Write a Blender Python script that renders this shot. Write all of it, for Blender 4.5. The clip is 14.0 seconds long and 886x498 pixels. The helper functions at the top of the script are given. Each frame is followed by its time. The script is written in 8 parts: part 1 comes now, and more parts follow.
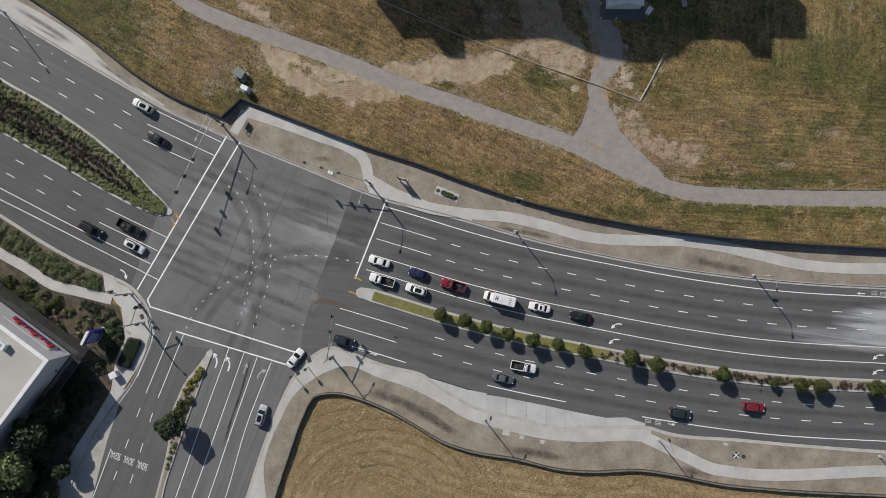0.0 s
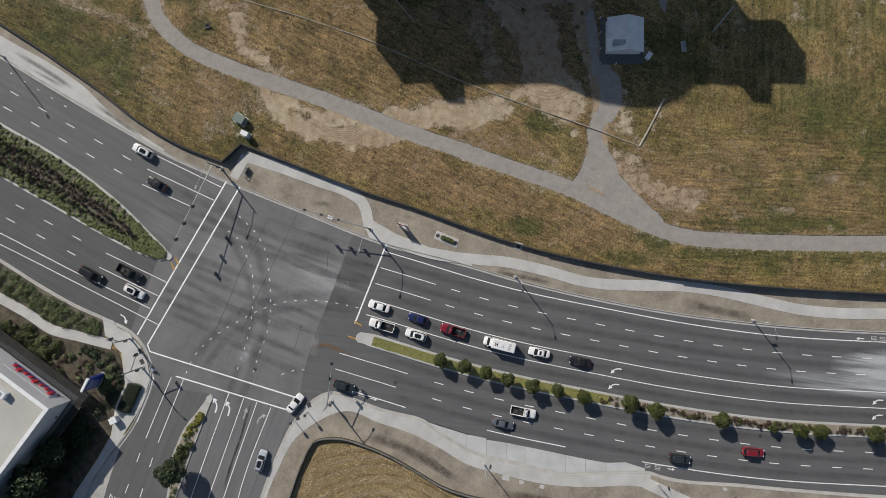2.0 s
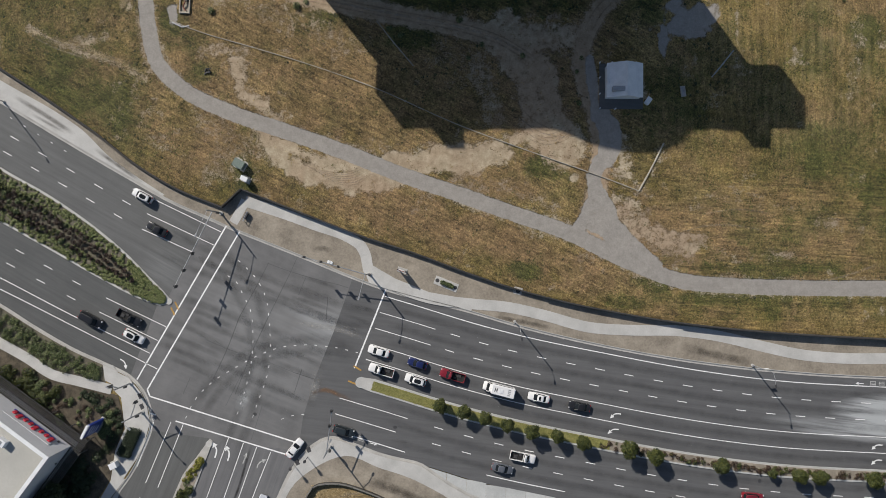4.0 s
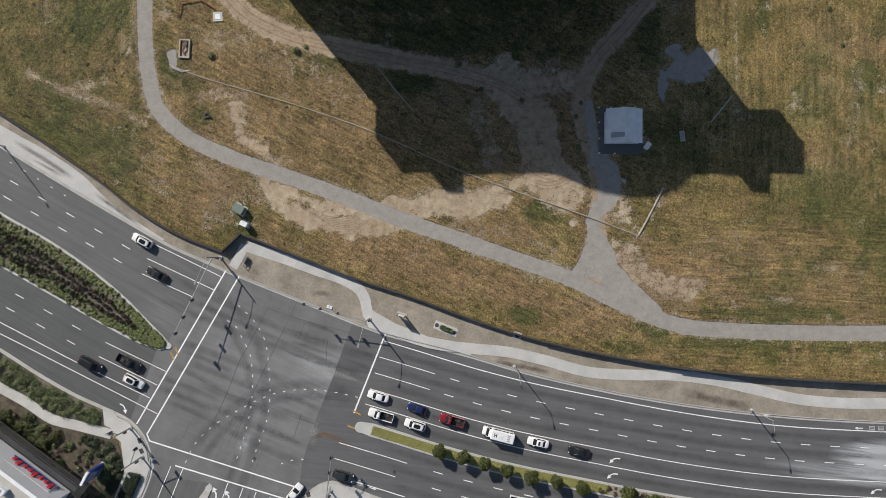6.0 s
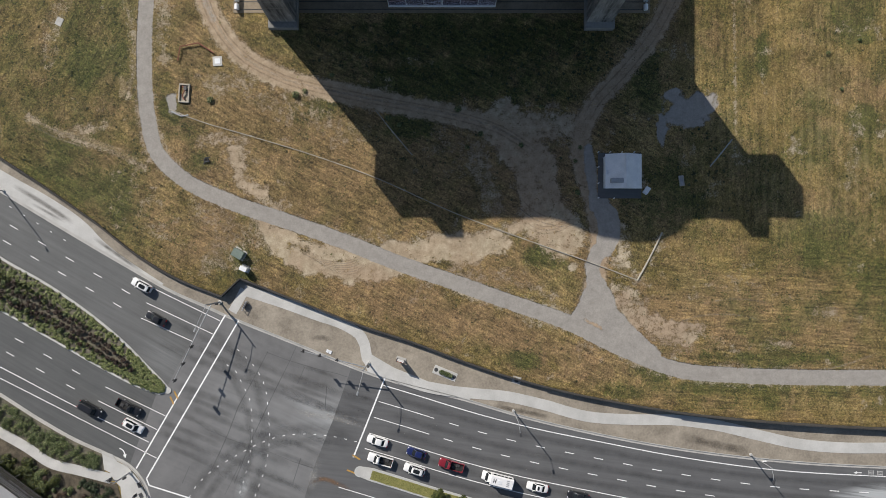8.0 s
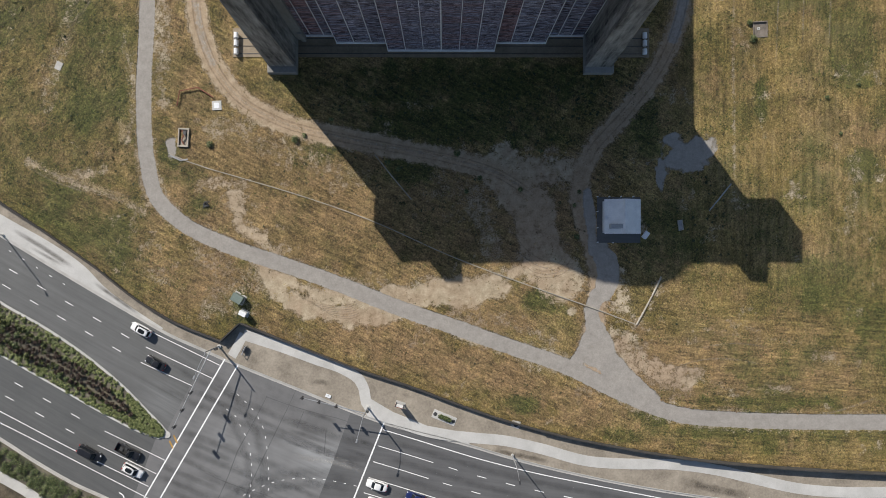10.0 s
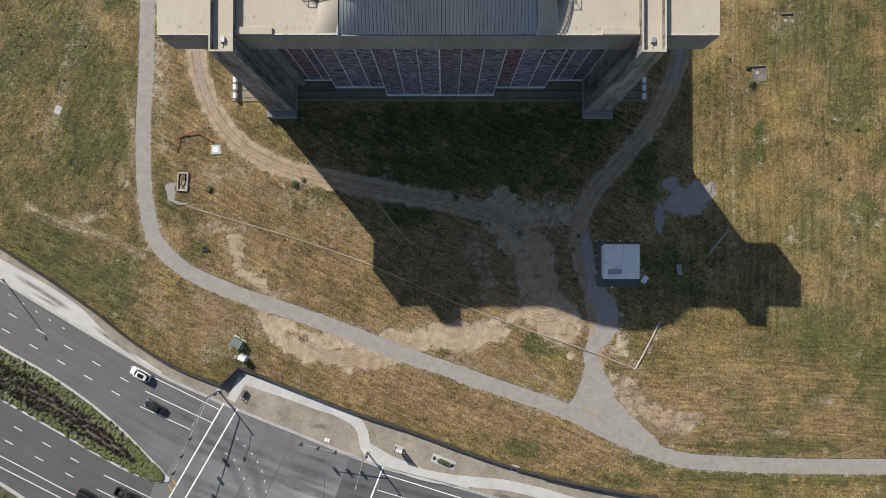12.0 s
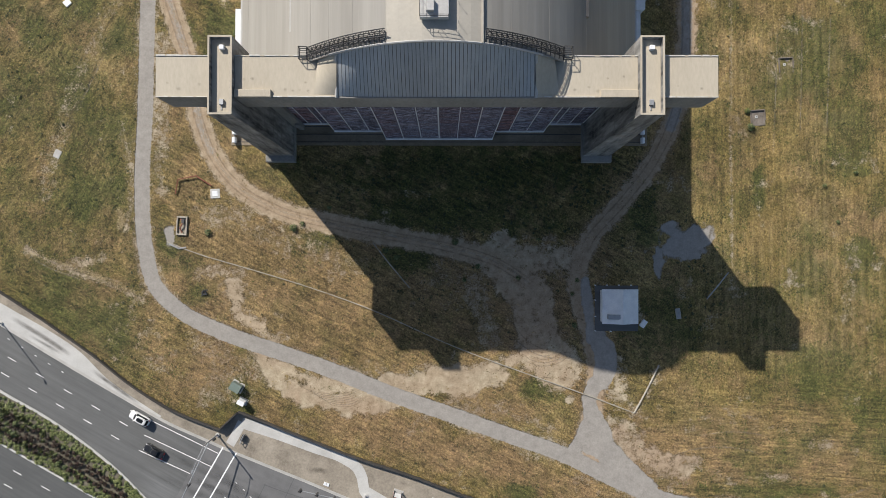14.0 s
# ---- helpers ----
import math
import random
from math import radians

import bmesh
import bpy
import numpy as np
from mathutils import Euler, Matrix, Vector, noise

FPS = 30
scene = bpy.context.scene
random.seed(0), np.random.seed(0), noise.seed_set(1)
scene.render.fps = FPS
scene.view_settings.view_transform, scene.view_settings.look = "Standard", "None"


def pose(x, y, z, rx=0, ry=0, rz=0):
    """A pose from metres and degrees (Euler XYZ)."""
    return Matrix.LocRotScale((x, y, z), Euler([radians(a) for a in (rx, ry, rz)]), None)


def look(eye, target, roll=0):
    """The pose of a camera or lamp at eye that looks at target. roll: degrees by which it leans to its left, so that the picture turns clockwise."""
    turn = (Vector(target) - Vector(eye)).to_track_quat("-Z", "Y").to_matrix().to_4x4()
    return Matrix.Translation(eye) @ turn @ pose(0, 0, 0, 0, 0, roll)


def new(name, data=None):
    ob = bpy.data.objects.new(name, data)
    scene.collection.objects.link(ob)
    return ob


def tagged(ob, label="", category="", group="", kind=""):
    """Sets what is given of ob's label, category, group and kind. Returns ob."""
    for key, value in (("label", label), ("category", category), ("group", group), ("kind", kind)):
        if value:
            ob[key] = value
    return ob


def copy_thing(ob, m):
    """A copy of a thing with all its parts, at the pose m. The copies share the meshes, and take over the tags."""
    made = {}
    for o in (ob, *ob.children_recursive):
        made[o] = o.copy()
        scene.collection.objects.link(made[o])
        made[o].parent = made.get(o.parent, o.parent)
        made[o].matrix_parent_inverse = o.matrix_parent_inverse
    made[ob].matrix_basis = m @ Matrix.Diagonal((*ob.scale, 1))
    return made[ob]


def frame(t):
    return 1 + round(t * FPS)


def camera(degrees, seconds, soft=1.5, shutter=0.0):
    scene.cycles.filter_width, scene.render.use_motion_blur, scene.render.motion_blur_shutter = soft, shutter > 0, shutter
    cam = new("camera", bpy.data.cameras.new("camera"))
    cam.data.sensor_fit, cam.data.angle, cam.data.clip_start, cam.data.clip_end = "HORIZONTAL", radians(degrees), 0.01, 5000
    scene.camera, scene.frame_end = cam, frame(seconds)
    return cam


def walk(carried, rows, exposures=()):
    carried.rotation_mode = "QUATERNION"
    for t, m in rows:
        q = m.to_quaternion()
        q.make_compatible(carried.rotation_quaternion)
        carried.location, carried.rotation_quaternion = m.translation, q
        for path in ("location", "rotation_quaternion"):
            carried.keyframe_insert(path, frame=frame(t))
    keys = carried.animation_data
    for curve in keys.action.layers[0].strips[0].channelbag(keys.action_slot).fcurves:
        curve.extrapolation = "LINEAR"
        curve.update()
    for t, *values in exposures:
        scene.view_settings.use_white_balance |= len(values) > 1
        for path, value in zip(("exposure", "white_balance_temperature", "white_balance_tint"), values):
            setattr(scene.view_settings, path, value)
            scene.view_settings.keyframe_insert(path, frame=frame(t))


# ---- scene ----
# a drone looking straight down, flying a level straight line
cam = camera(72.0, 14.0, soft=0.75)
PATH = [
    (0, -0.286, -0.625, 134.252),
    (0.5, -0.277, 1.853, 134.305),
    (1, -0.267, 4.329, 134.359),
    (1.5, -0.255, 6.804, 134.412),
    (2, -0.241, 9.278, 134.466),
    (2.5, -0.225, 11.751, 134.519),
    (3, -0.207, 14.222, 134.573),
    (4.2, -0.157, 20.149, 134.701),
    (5.5, -0.091, 26.561, 134.84),
    (6, -0.063, 29.026, 134.893),
    (6.5, -0.032, 31.488, 134.947),
    (7, 0, 33.95, 135),
    (7.5, 0.034, 36.41, 135.053),
    (8, 0.07, 38.87, 135.107),
    (9.2, 0.163, 44.766, 135.235),
    (10.5, 0.277, 51.147, 135.374),
    (11, 0.323, 53.598, 135.427),
    (11.5, 0.372, 56.049, 135.481),
    (12, 0.422, 58.498, 135.534),
    (12.5, 0.474, 60.946, 135.588),
    (13, 0.528, 63.393, 135.641),
    (13.5, 0.584, 65.839, 135.695),
    (14, 0.642, 68.283, 135.748),
]
walk(cam, [(t, pose(x, y, z, 0.66, 0.15, 0.10)) for t, x, y, z in PATH], exposures=((0, -0.19), (7, 0.09), (14, 0.36)))

# ---- world, sun ----
SUN_FROM = Vector((-0.905, 1.165, 1.0))
world = bpy.data.worlds.new("sky")
scene.world = world
world.use_nodes = True
wn = world.node_tree.nodes
sky = wn.new("ShaderNodeTexSky")
sky.sky_type, sky.sun_disc = "NISHITA", False
sky.sun_elevation, sky.sun_rotation = radians(34.1), radians(-37.8)
world.node_tree.links.new(sky.outputs[0], wn["Background"].inputs[0])
wn["Background"].inputs[1].default_value = 0.075
sun = new("sun", bpy.data.lights.new("sun", "SUN"))
sun.data.energy, sun.data.angle, sun.data.color = 4.7, radians(0.55), (1.0, 0.94, 0.86)
sun.matrix_world = look(SUN_FROM * 200, (0, 0, 0))


# ---- materials ----
def nodes_of(name):
    m = bpy.data.materials.new(name)
    m.use_nodes = True
    t = m.node_tree
    b = t.nodes["Principled BSDF"]
    return m, t, b


def noise_node(t, vec, scale, detail=4.0, rough=0.6):
    n = t.nodes.new("ShaderNodeTexNoise")
    n.inputs["Scale"].default_value, n.inputs["Detail"].default_value, n.inputs["Roughness"].default_value = scale, detail, rough
    if vec:
        t.links.new(vec, n.inputs["Vector"])
    return n.outputs["Fac"]


def ramp(t, fac, stops):
    n = t.nodes.new("ShaderNodeValToRGB")
    e = n.color_ramp.elements
    e[0].position, e[0].color = stops[0][0], (*stops[0][1], 1)
    e[1].position, e[1].color = stops[-1][0], (*stops[-1][1], 1)
    for p, c in stops[1:-1]:
        k = e.new(p)
        k.color = (*c, 1)
    t.links.new(fac, n.inputs[0])
    return n.outputs[0]


def grey(a, b):
    return [(a, (0, 0, 0)), (b, (1, 1, 1))]


def mix(t, fac, a, b, mode="MIX"):
    n = t.nodes.new("ShaderNodeMix")
    n.data_type, n.blend_type = "RGBA", mode
    for s, v in ((0, fac), (6, a), (7, b)):
        if isinstance(v, (int, float)):
            n.inputs[s].default_value = v
        elif isinstance(v, tuple):
            n.inputs[s].default_value = (*v, 1)
        else:
            t.links.new(v, n.inputs[s])
    return n.outputs[2]


def maths(t, op, a, b=0.0):
    n = t.nodes.new("ShaderNodeMath")
    n.operation = op
    for s, v in ((0, a), (1, b)):
        if isinstance(v, (int, float)):
            n.inputs[s].default_value = v
        else:
            t.links.new(v, n.inputs[s])
    return n.outputs[0]


def coords(t, scale=(1, 1, 1), turn=0.0):
    c = t.nodes.new("ShaderNodeTexCoord")
    n = t.nodes.new("ShaderNodeMapping")
    n.inputs["Scale"].default_value, n.inputs["Rotation"].default_value = scale, (0, 0, radians(turn))
    t.links.new(c.outputs["Object"], n.inputs["Vector"])
    return n.outputs[0]


def bump(t, b, height, strength, dist):
    n = t.nodes.new("ShaderNodeBump")
    n.inputs["Strength"].default_value, n.inputs["Distance"].default_value = strength, dist
    t.links.new(height, n.inputs["Height"])
    t.links.new(n.outputs[0], b.inputs["Normal"])


def attribute(t, name):
    n = t.nodes.new("ShaderNodeAttribute")
    n.attribute_name = name
    return n.outputs["Fac"]


def mat(name, dark, light, big=0.15, fine=6.0, rough=0.85, metal=0.0, relief=0.2, dist=0.02, stretch=(1, 1, 1), turn=0.0, random_tone=0.0, coat=0.0, spread=0.14):
    """A surface that varies between two tones at a large and a fine scale."""
    m, t, b = nodes_of(name)
    v = coords(t, stretch, turn)
    n1, n2 = noise_node(t, v, big, 5), noise_node(t, v, fine, 6, 0.7)
    f = maths(t, "ADD", maths(t, "MULTIPLY", n1, 0.6), maths(t, "MULTIPLY", n2, 0.4))
    col = ramp(t, f, [(0.5 - spread, dark), (0.5 + spread, light)])
    if random_tone:
        o = t.nodes.new("ShaderNodeObjectInfo")
        col = mix(t, 1.0, col, ramp(t, o.outputs["Random"], [(0, (1 - random_tone,) * 3), (1, (1, 1, 1))]), "MULTIPLY")
    t.links.new(col, b.inputs["Base Color"])
    b.inputs["Roughness"].default_value, b.inputs["Metallic"].default_value = rough, metal
    b.inputs["Coat Weight"].default_value = coat
    if relief:
        bump(t, b, n2, relief, dist)
    return m


def leaf_mat(name, stops, rough=0.6):
    """Leaves and blades, each with a tone of its own."""
    m, t, b = nodes_of(name)
    g = t.nodes.new("ShaderNodeNewGeometry")
    t.links.new(ramp(t, g.outputs["Random Per Island"], stops), b.inputs["Base Color"])
    b.inputs["Roughness"].default_value = rough
    return m


def streaks_at(t, long, across, turn):
    """Noise drawn out along a direction: metres along, metres across."""
    c = t.nodes.new("ShaderNodeTexCoord")
    n = t.nodes.new("ShaderNodeMapping")
    n.vector_type = "TEXTURE"
    n.inputs["Scale"].default_value, n.inputs["Rotation"].default_value = (long, across, 1), (0, 0, radians(turn))
    t.links.new(c.outputs["Object"], n.inputs["Vector"])
    return noise_node(t, n.outputs[0], 1.0, 5, 0.65)


def asphalt_mat(name, dark, light, spots, turn, lanes=0.42):
    """Worn asphalt: long faint wheel streaks, grit, and dusty pale stains (x, y, rx, ry, strength)."""
    m, t, b = nodes_of(name)
    v = coords(t)
    streaks = streaks_at(t, 20.0, 0.9, turn)
    grit = noise_node(t, v, 9.0, 6, 0.8)
    f = maths(t, "ADD", maths(t, "MULTIPLY", streaks, lanes), maths(t, "ADD", maths(t, "MULTIPLY", noise_node(t, v, 0.14, 6, 0.62), 0.68 - lanes), maths(t, "MULTIPLY", grit, 0.32)))
    col = ramp(t, f, [(0.36, dark), (0.64, light)])
    for x, y, rx, ry, strength in spots:
        n = t.nodes.new("ShaderNodeMapping")
        n.vector_type = "TEXTURE"
        n.inputs["Location"].default_value, n.inputs["Scale"].default_value, n.inputs["Rotation"].default_value = (x, y, 0), (rx, ry, 1), (0, 0, radians(turn))
        c = t.nodes.new("ShaderNodeTexCoord")
        t.links.new(c.outputs["Object"], n.inputs["Vector"])
        s = t.nodes.new("ShaderNodeTexGradient")
        s.gradient_type = "SPHERICAL"
        t.links.new(n.outputs[0], s.inputs[0])
        k = maths(t, "MULTIPLY", s.outputs["Fac"], maths(t, "MULTIPLY", ramp(t, streaks, grey(0.28, 0.68)) if lanes > 0.3 else streaks, 2 * strength))
        col = mix(t, k, col, (0.40, 0.415, 0.42))
    t.links.new(col, b.inputs["Base Color"])
    b.inputs["Roughness"].default_value = 0.82
    bump(t, b, grit, 0.25, 0.01)
    return m


def field_tones(t, v):
    """Patches and mowing streaks of the field: rust, green, gold, and a tone to multiply by."""
    east, west, south = attribute(t, "east"), attribute(t, "west"), attribute(t, "south")
    rows = maths(t, "ADD", maths(t, "MULTIPLY", streaks_at(t, 14.0, 0.62, 91), 0.62), maths(t, "MULTIPLY", streaks_at(t, 3.2, 0.8, 74), 0.42))
    streak = mix(t, west, streaks_at(t, 4.0, 0.75, -27), maths(t, "ADD", maths(t, "MULTIPLY", streaks_at(t, 3.4, 0.8, 58), 0.7), maths(t, "MULTIPLY", streaks_at(t, 9.0, 1.6, 64), 0.3)))
    streak = mix(t, east, streak, rows)
    streak = mix(t, south, streak, streaks_at(t, 6.0, 0.6, -4))
    clump = noise_node(t, v, 2.3, 5, 0.72)
    tone = maths(t, "ADD", maths(t, "MULTIPLY", streak, 0.46), maths(t, "MULTIPLY", clump, 0.54))
    tone = ramp(t, tone, [(0.40, (0.42, 0.43, 0.44)), (0.47, (0.86, 0.845, 0.82)), (0.53, (1.10, 1.085, 1.04)), (0.60, (1.62, 1.56, 1.46))])
    warp = noise_node(t, v, 0.9, 3)
    rust = ramp(t, maths(t, "ADD", noise_node(t, v, 0.11, 5, 0.65), maths(t, "MULTIPLY", warp, 0.25)), grey(0.60, 0.72))
    green = ramp(t, maths(t, "ADD", noise_node(t, v, 0.17, 5, 0.65), maths(t, "MULTIPLY", warp, 0.25)), grey(0.61, 0.75))
    gold = maths(t, "MULTIPLY", ramp(t, noise_node(t, v, 0.075, 4, 0.6), grey(0.46, 0.58)), east)
    return rust, green, gold, tone


def ground_mat():
    """Dry grassland with bare earth, green weeds, a worn grey trail and mown rows, by the sheet's own attributes."""
    m, t, b = nodes_of("dry_grassland")
    v = coords(t)
    n_big, n_mid, n_fine = noise_node(t, v, 0.05, 5), noise_node(t, v, 0.6, 6, 0.7), noise_node(t, v, 3.2, 5, 0.75)
    straw = ramp(t, n_fine, [(0.32, (0.136, 0.098, 0.040)), (0.5, (0.298, 0.218, 0.092)), (0.66, (0.52, 0.405, 0.20))])
    olive = ramp(t, n_fine, [(0.34, (0.056, 0.048, 0.017)), (0.5, (0.163, 0.126, 0.042)), (0.64, (0.34, 0.262, 0.104))])
    rust = ramp(t, n_fine, [(0.32, (0.15, 0.094, 0.046)), (0.66, (0.42, 0.285, 0.155))])
    f = ramp(t, maths(t, "ADD", maths(t, "MULTIPLY", n_big, 0.65), maths(t, "MULTIPLY", n_mid, 0.35)), grey(0.40, 0.55))
    col = mix(t, f, straw, olive)
    patch = ramp(t, maths(t, "MULTIPLY", attribute(t, "rust"), maths(t, "ADD", n_mid, 0.5)), grey(0.15, 0.8))
    p_rust, p_green, p_gold, tone = field_tones(t, v)
    col = mix(t, maths(t, "MULTIPLY", p_rust, 0.55), col, rust)
    col = mix(t, maths(t, "MULTIPLY", patch, 0.85), col, rust)
    green = ramp(t, n_fine, [(0.3, (0.025, 0.040, 0.009)), (0.7, (0.115, 0.130, 0.036))])
    gfac = ramp(t, maths(t, "MULTIPLY", attribute(t, "green"), maths(t, "ADD", n_mid, 0.5)), grey(0.25, 0.8))
    col = mix(t, maths(t, "MULTIPLY", p_gold, 0.46), col, ramp(t, n_fine, [(0.32, (0.22, 0.15, 0.045)), (0.66, (0.50, 0.365, 0.15))]))
    col = mix(t, maths(t, "MULTIPLY", p_green, 0.36), col, green)
    col = mix(t, maths(t, "MULTIPLY", gfac, 0.8), col, green)
    col = mix(t, 1.0, col, tone, "MULTIPLY")
    gold = ramp(t, n_fine, [(0.34, (0.14, 0.098, 0.044)), (0.5, (0.33, 0.242, 0.12)), (0.64, (0.60, 0.475, 0.275))])
    col = mix(t, attribute(t, "gold"), col, gold)
    row = attribute(t, "row")
    col = mix(t, maths(t, "MULTIPLY", maths(t, "MULTIPLY", row, n_mid), 0.95), col, (0.44, 0.34, 0.185))
    col = mix(t, maths(t, "MULTIPLY", maths(t, "MULTIPLY", attribute(t, "gold"), maths(t, "SUBTRACT", 1.0, row)), 0.4), col, (0.17, 0.115, 0.045))
    earth = ramp(t, maths(t, "ADD", maths(t, "MULTIPLY", n_mid, 0.6), maths(t, "MULTIPLY", n_fine, 0.4)), [(0.36, (0.265, 0.212, 0.138)), (0.5, (0.40, 0.33, 0.228)), (0.64, (0.545, 0.462, 0.34))])
    brown = ramp(t, maths(t, "ADD", maths(t, "MULTIPLY", n_mid, 0.5), maths(t, "MULTIPLY", n_fine, 0.5)), [(0.36, (0.22, 0.15, 0.092)), (0.64, (0.40, 0.29, 0.195))])
    earth = mix(t, maths(t, "MULTIPLY", attribute(t, "rust"), 0.85), earth, brown)
    d = ramp(t, maths(t, "ADD", attribute(t, "dirt"), maths(t, "MULTIPLY", maths(t, "SUBTRACT", maths(t, "ADD", n_mid, n_fine), 1.0), 1.35)), grey(0.38, 0.66))
    col = mix(t, d, col, earth)
    worn = ramp(t, maths(t, "ADD", maths(t, "MULTIPLY", n_mid, 0.5), maths(t, "MULTIPLY", n_fine, 0.5)), [(0.35, (0.232, 0.214, 0.192)), (0.65, (0.365, 0.340, 0.308))])
    k = ramp(t, maths(t, "ADD", attribute(t, "trail"), maths(t, "MULTIPLY", maths(t, "SUBTRACT", maths(t, "ADD", n_mid, n_fine), 1.0), 0.55)), grey(0.42, 0.58))
    col = mix(t, k, col, worn)
    t.links.new(col, b.inputs["Base Color"])
    b.inputs["Roughness"].default_value = 0.95
    rough_h = maths(t, "MULTIPLY", maths(t, "ADD", n_fine, maths(t, "MULTIPLY", n_mid, 0.8)), maths(t, "SUBTRACT", 1.05, maths(t, "MAXIMUM", k, maths(t, "MULTIPLY", d, 0.8))))
    bump(t, b, rough_h, 1.0, 0.24)
    return m


def stain_mat(name, colour, strength):
    """A thin film of rubber or dust on the road that thins out to its sides."""
    m, t, b = nodes_of(name)
    b.inputs["Base Color"].default_value = (*colour, 1)
    b.inputs["Roughness"].default_value = 0.8
    v = coords(t)
    n = ramp(t, maths(t, "ADD", maths(t, "MULTIPLY", noise_node(t, v, 0.5, 5), 0.6), maths(t, "MULTIPLY", noise_node(t, v, 5.0, 5, 0.7), 0.4)), grey(0.36, 0.66))
    t.links.new(maths(t, "MULTIPLY", maths(t, "MULTIPLY", attribute(t, "film"), strength), maths(t, "ADD", n, 0.25)), b.inputs["Alpha"])
    return m


def paint_mat(name, colour, rough=0.3):
    """Car paint under clear coat, slightly dusty."""
    m, t, b = nodes_of(name)
    n = noise_node(t, coords(t), 3.0, 4)
    t.links.new(mix(t, maths(t, "MULTIPLY", n, 0.12 if max(colour) > 0.3 else 0.03), colour, (0.35, 0.33, 0.3)), b.inputs["Base Color"])
    b.inputs["Roughness"].default_value, b.inputs["Coat Weight"].default_value = rough, 0.6
    return m


ASPHALT = asphalt_mat("worn_asphalt", (0.108, 0.108, 0.109), (0.192, 0.191, 0.191), [(-44.5, -12.5, 1.5, 3.2, 0.9), (-30, 5.5, 9, 1.6, 0.35), (-25, 2.5, 9, 8, 0.5), (-42, 6, 18, 10, 0.16), (-40, -6, 22, 14, 0.14)], -24, 0.14)
ASPHALT_MID = asphalt_mat("older_dark_asphalt", (0.070, 0.073, 0.073), (0.115, 0.118, 0.118), [], -30)
ASPHALT_NORTH = asphalt_mat("grey_green_asphalt", (0.090, 0.092, 0.091), (0.148, 0.150, 0.149), [(-62, 16, 7, 5, 0.12)], -29)
ASPHALT_STREET, ASPHALT_LANES = asphalt_mat("side_street_asphalt", (0.084, 0.086, 0.085), (0.14, 0.142, 0.14), [], 69), asphalt_mat("worn_lane_asphalt", (0.105, 0.105, 0.108), (0.185, 0.185, 0.188), [], 70)
ASPHALT_DARK = asphalt_mat("dark_asphalt", (0.082, 0.083, 0.086), (0.135, 0.136, 0.138), [(98, -16.2, 14, 4.6, 2.0), (93, -19.3, 24, 2.6, 0.9), (100, -14, 11, 3, 1.2)], -7)
LANE_FILM = stain_mat("lane_rubber_band", (0.03, 0.03, 0.03), 0.27)
RUBBER_FILM, OIL_FILM, DUST_FILM = stain_mat("rubber_film", (0.03, 0.03, 0.03), 0.24), stain_mat("oil_film", (0.012, 0.012, 0.012), 0.75), stain_mat("dust_film", (0.42, 0.41, 0.39), 0.5)
RUT_FILM, PALE_FILM = stain_mat("wheel_rut_soil", (0.19, 0.135, 0.085), 0.32), stain_mat("pale_track_dust", (0.47, 0.39, 0.29), 0.4)
MOWN_FILM = stain_mat("mown_row_shade", (0.17, 0.115, 0.05), 0.4)
RUST_FILM = stain_mat("rusty_soil_film", (0.24, 0.13, 0.06), 0.8)
PAINT = mat("road_paint", (0.70, 0.70, 0.69), (0.90, 0.90, 0.89), 0.8, 9, 0.6, relief=0.05)
PAINT_WORN = mat("worn_road_paint", (0.16, 0.16, 0.155), (0.62, 0.62, 0.60), 1.5, 7, 0.7, relief=0.05)
PAINT_YELLOW = mat("yellow_road_paint", (0.30, 0.17, 0.04), (0.55, 0.33, 0.08), 1.0, 9, 0.6, relief=0.05)
CONCRETE = mat("pavement_concrete", (0.42, 0.413, 0.392), (0.575, 0.567, 0.543), 0.25, 5, 0.85, random_tone=0.07)
CONCRETE_OLD = mat("gutter_concrete", (0.35, 0.338, 0.315), (0.50, 0.485, 0.455), 0.4, 8, 0.9)
CONCRETE_PALE = mat("bus_bay_concrete", (0.41, 0.42, 0.412), (0.56, 0.567, 0.552), 0.3, 3, 0.8, random_tone=0.08)
EARTH = mat("bare_earth", (0.185, 0.16, 0.127), (0.37, 0.325, 0.262), 0.22, 2.2, 0.95, relief=0.7, dist=0.07, spread=0.14)
MULCH = mat("planting_soil", (0.07, 0.062, 0.045), (0.19, 0.17, 0.125), 0.6, 5, 0.95, relief=0.6, dist=0.08)
# darker than planting_soil: the shop's shade is put into this colour
LOT_SOIL = mat("shade_dark_soil", (0.03, 0.025, 0.018), (0.14, 0.115, 0.08), 0.6, 5, 0.95, relief=0.6, dist=0.08)
TURF = mat("median_turf", (0.13, 0.14, 0.035), (0.33, 0.31, 0.10), 0.8, 7, 0.9, relief=0.8, dist=0.1)
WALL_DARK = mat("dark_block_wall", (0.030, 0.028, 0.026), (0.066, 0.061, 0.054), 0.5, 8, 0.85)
WALL_CAP = mat("wall_cap", (0.125, 0.12, 0.105), (0.225, 0.215, 0.195), 0.5, 8, 0.85)
TOWER_CONCRETE = mat("stained_concrete", (0.045, 0.045, 0.044), (0.38, 0.37, 0.35), 0.5, 1.9, 0.9, stretch=(1, 1, 0.14), spread=0.12)
HANGAR_CONCRETE = mat("weathered_concrete", (0.19, 0.185, 0.172), (0.33, 0.32, 0.30), 0.12, 1.8, 0.9, stretch=(1, 1, 0.35))
ROOF_TAN = mat("tan_roof_coating", (0.40, 0.352, 0.275), (0.52, 0.465, 0.37), 0.1, 2.5, 0.8, stretch=(1, 0.3, 1))
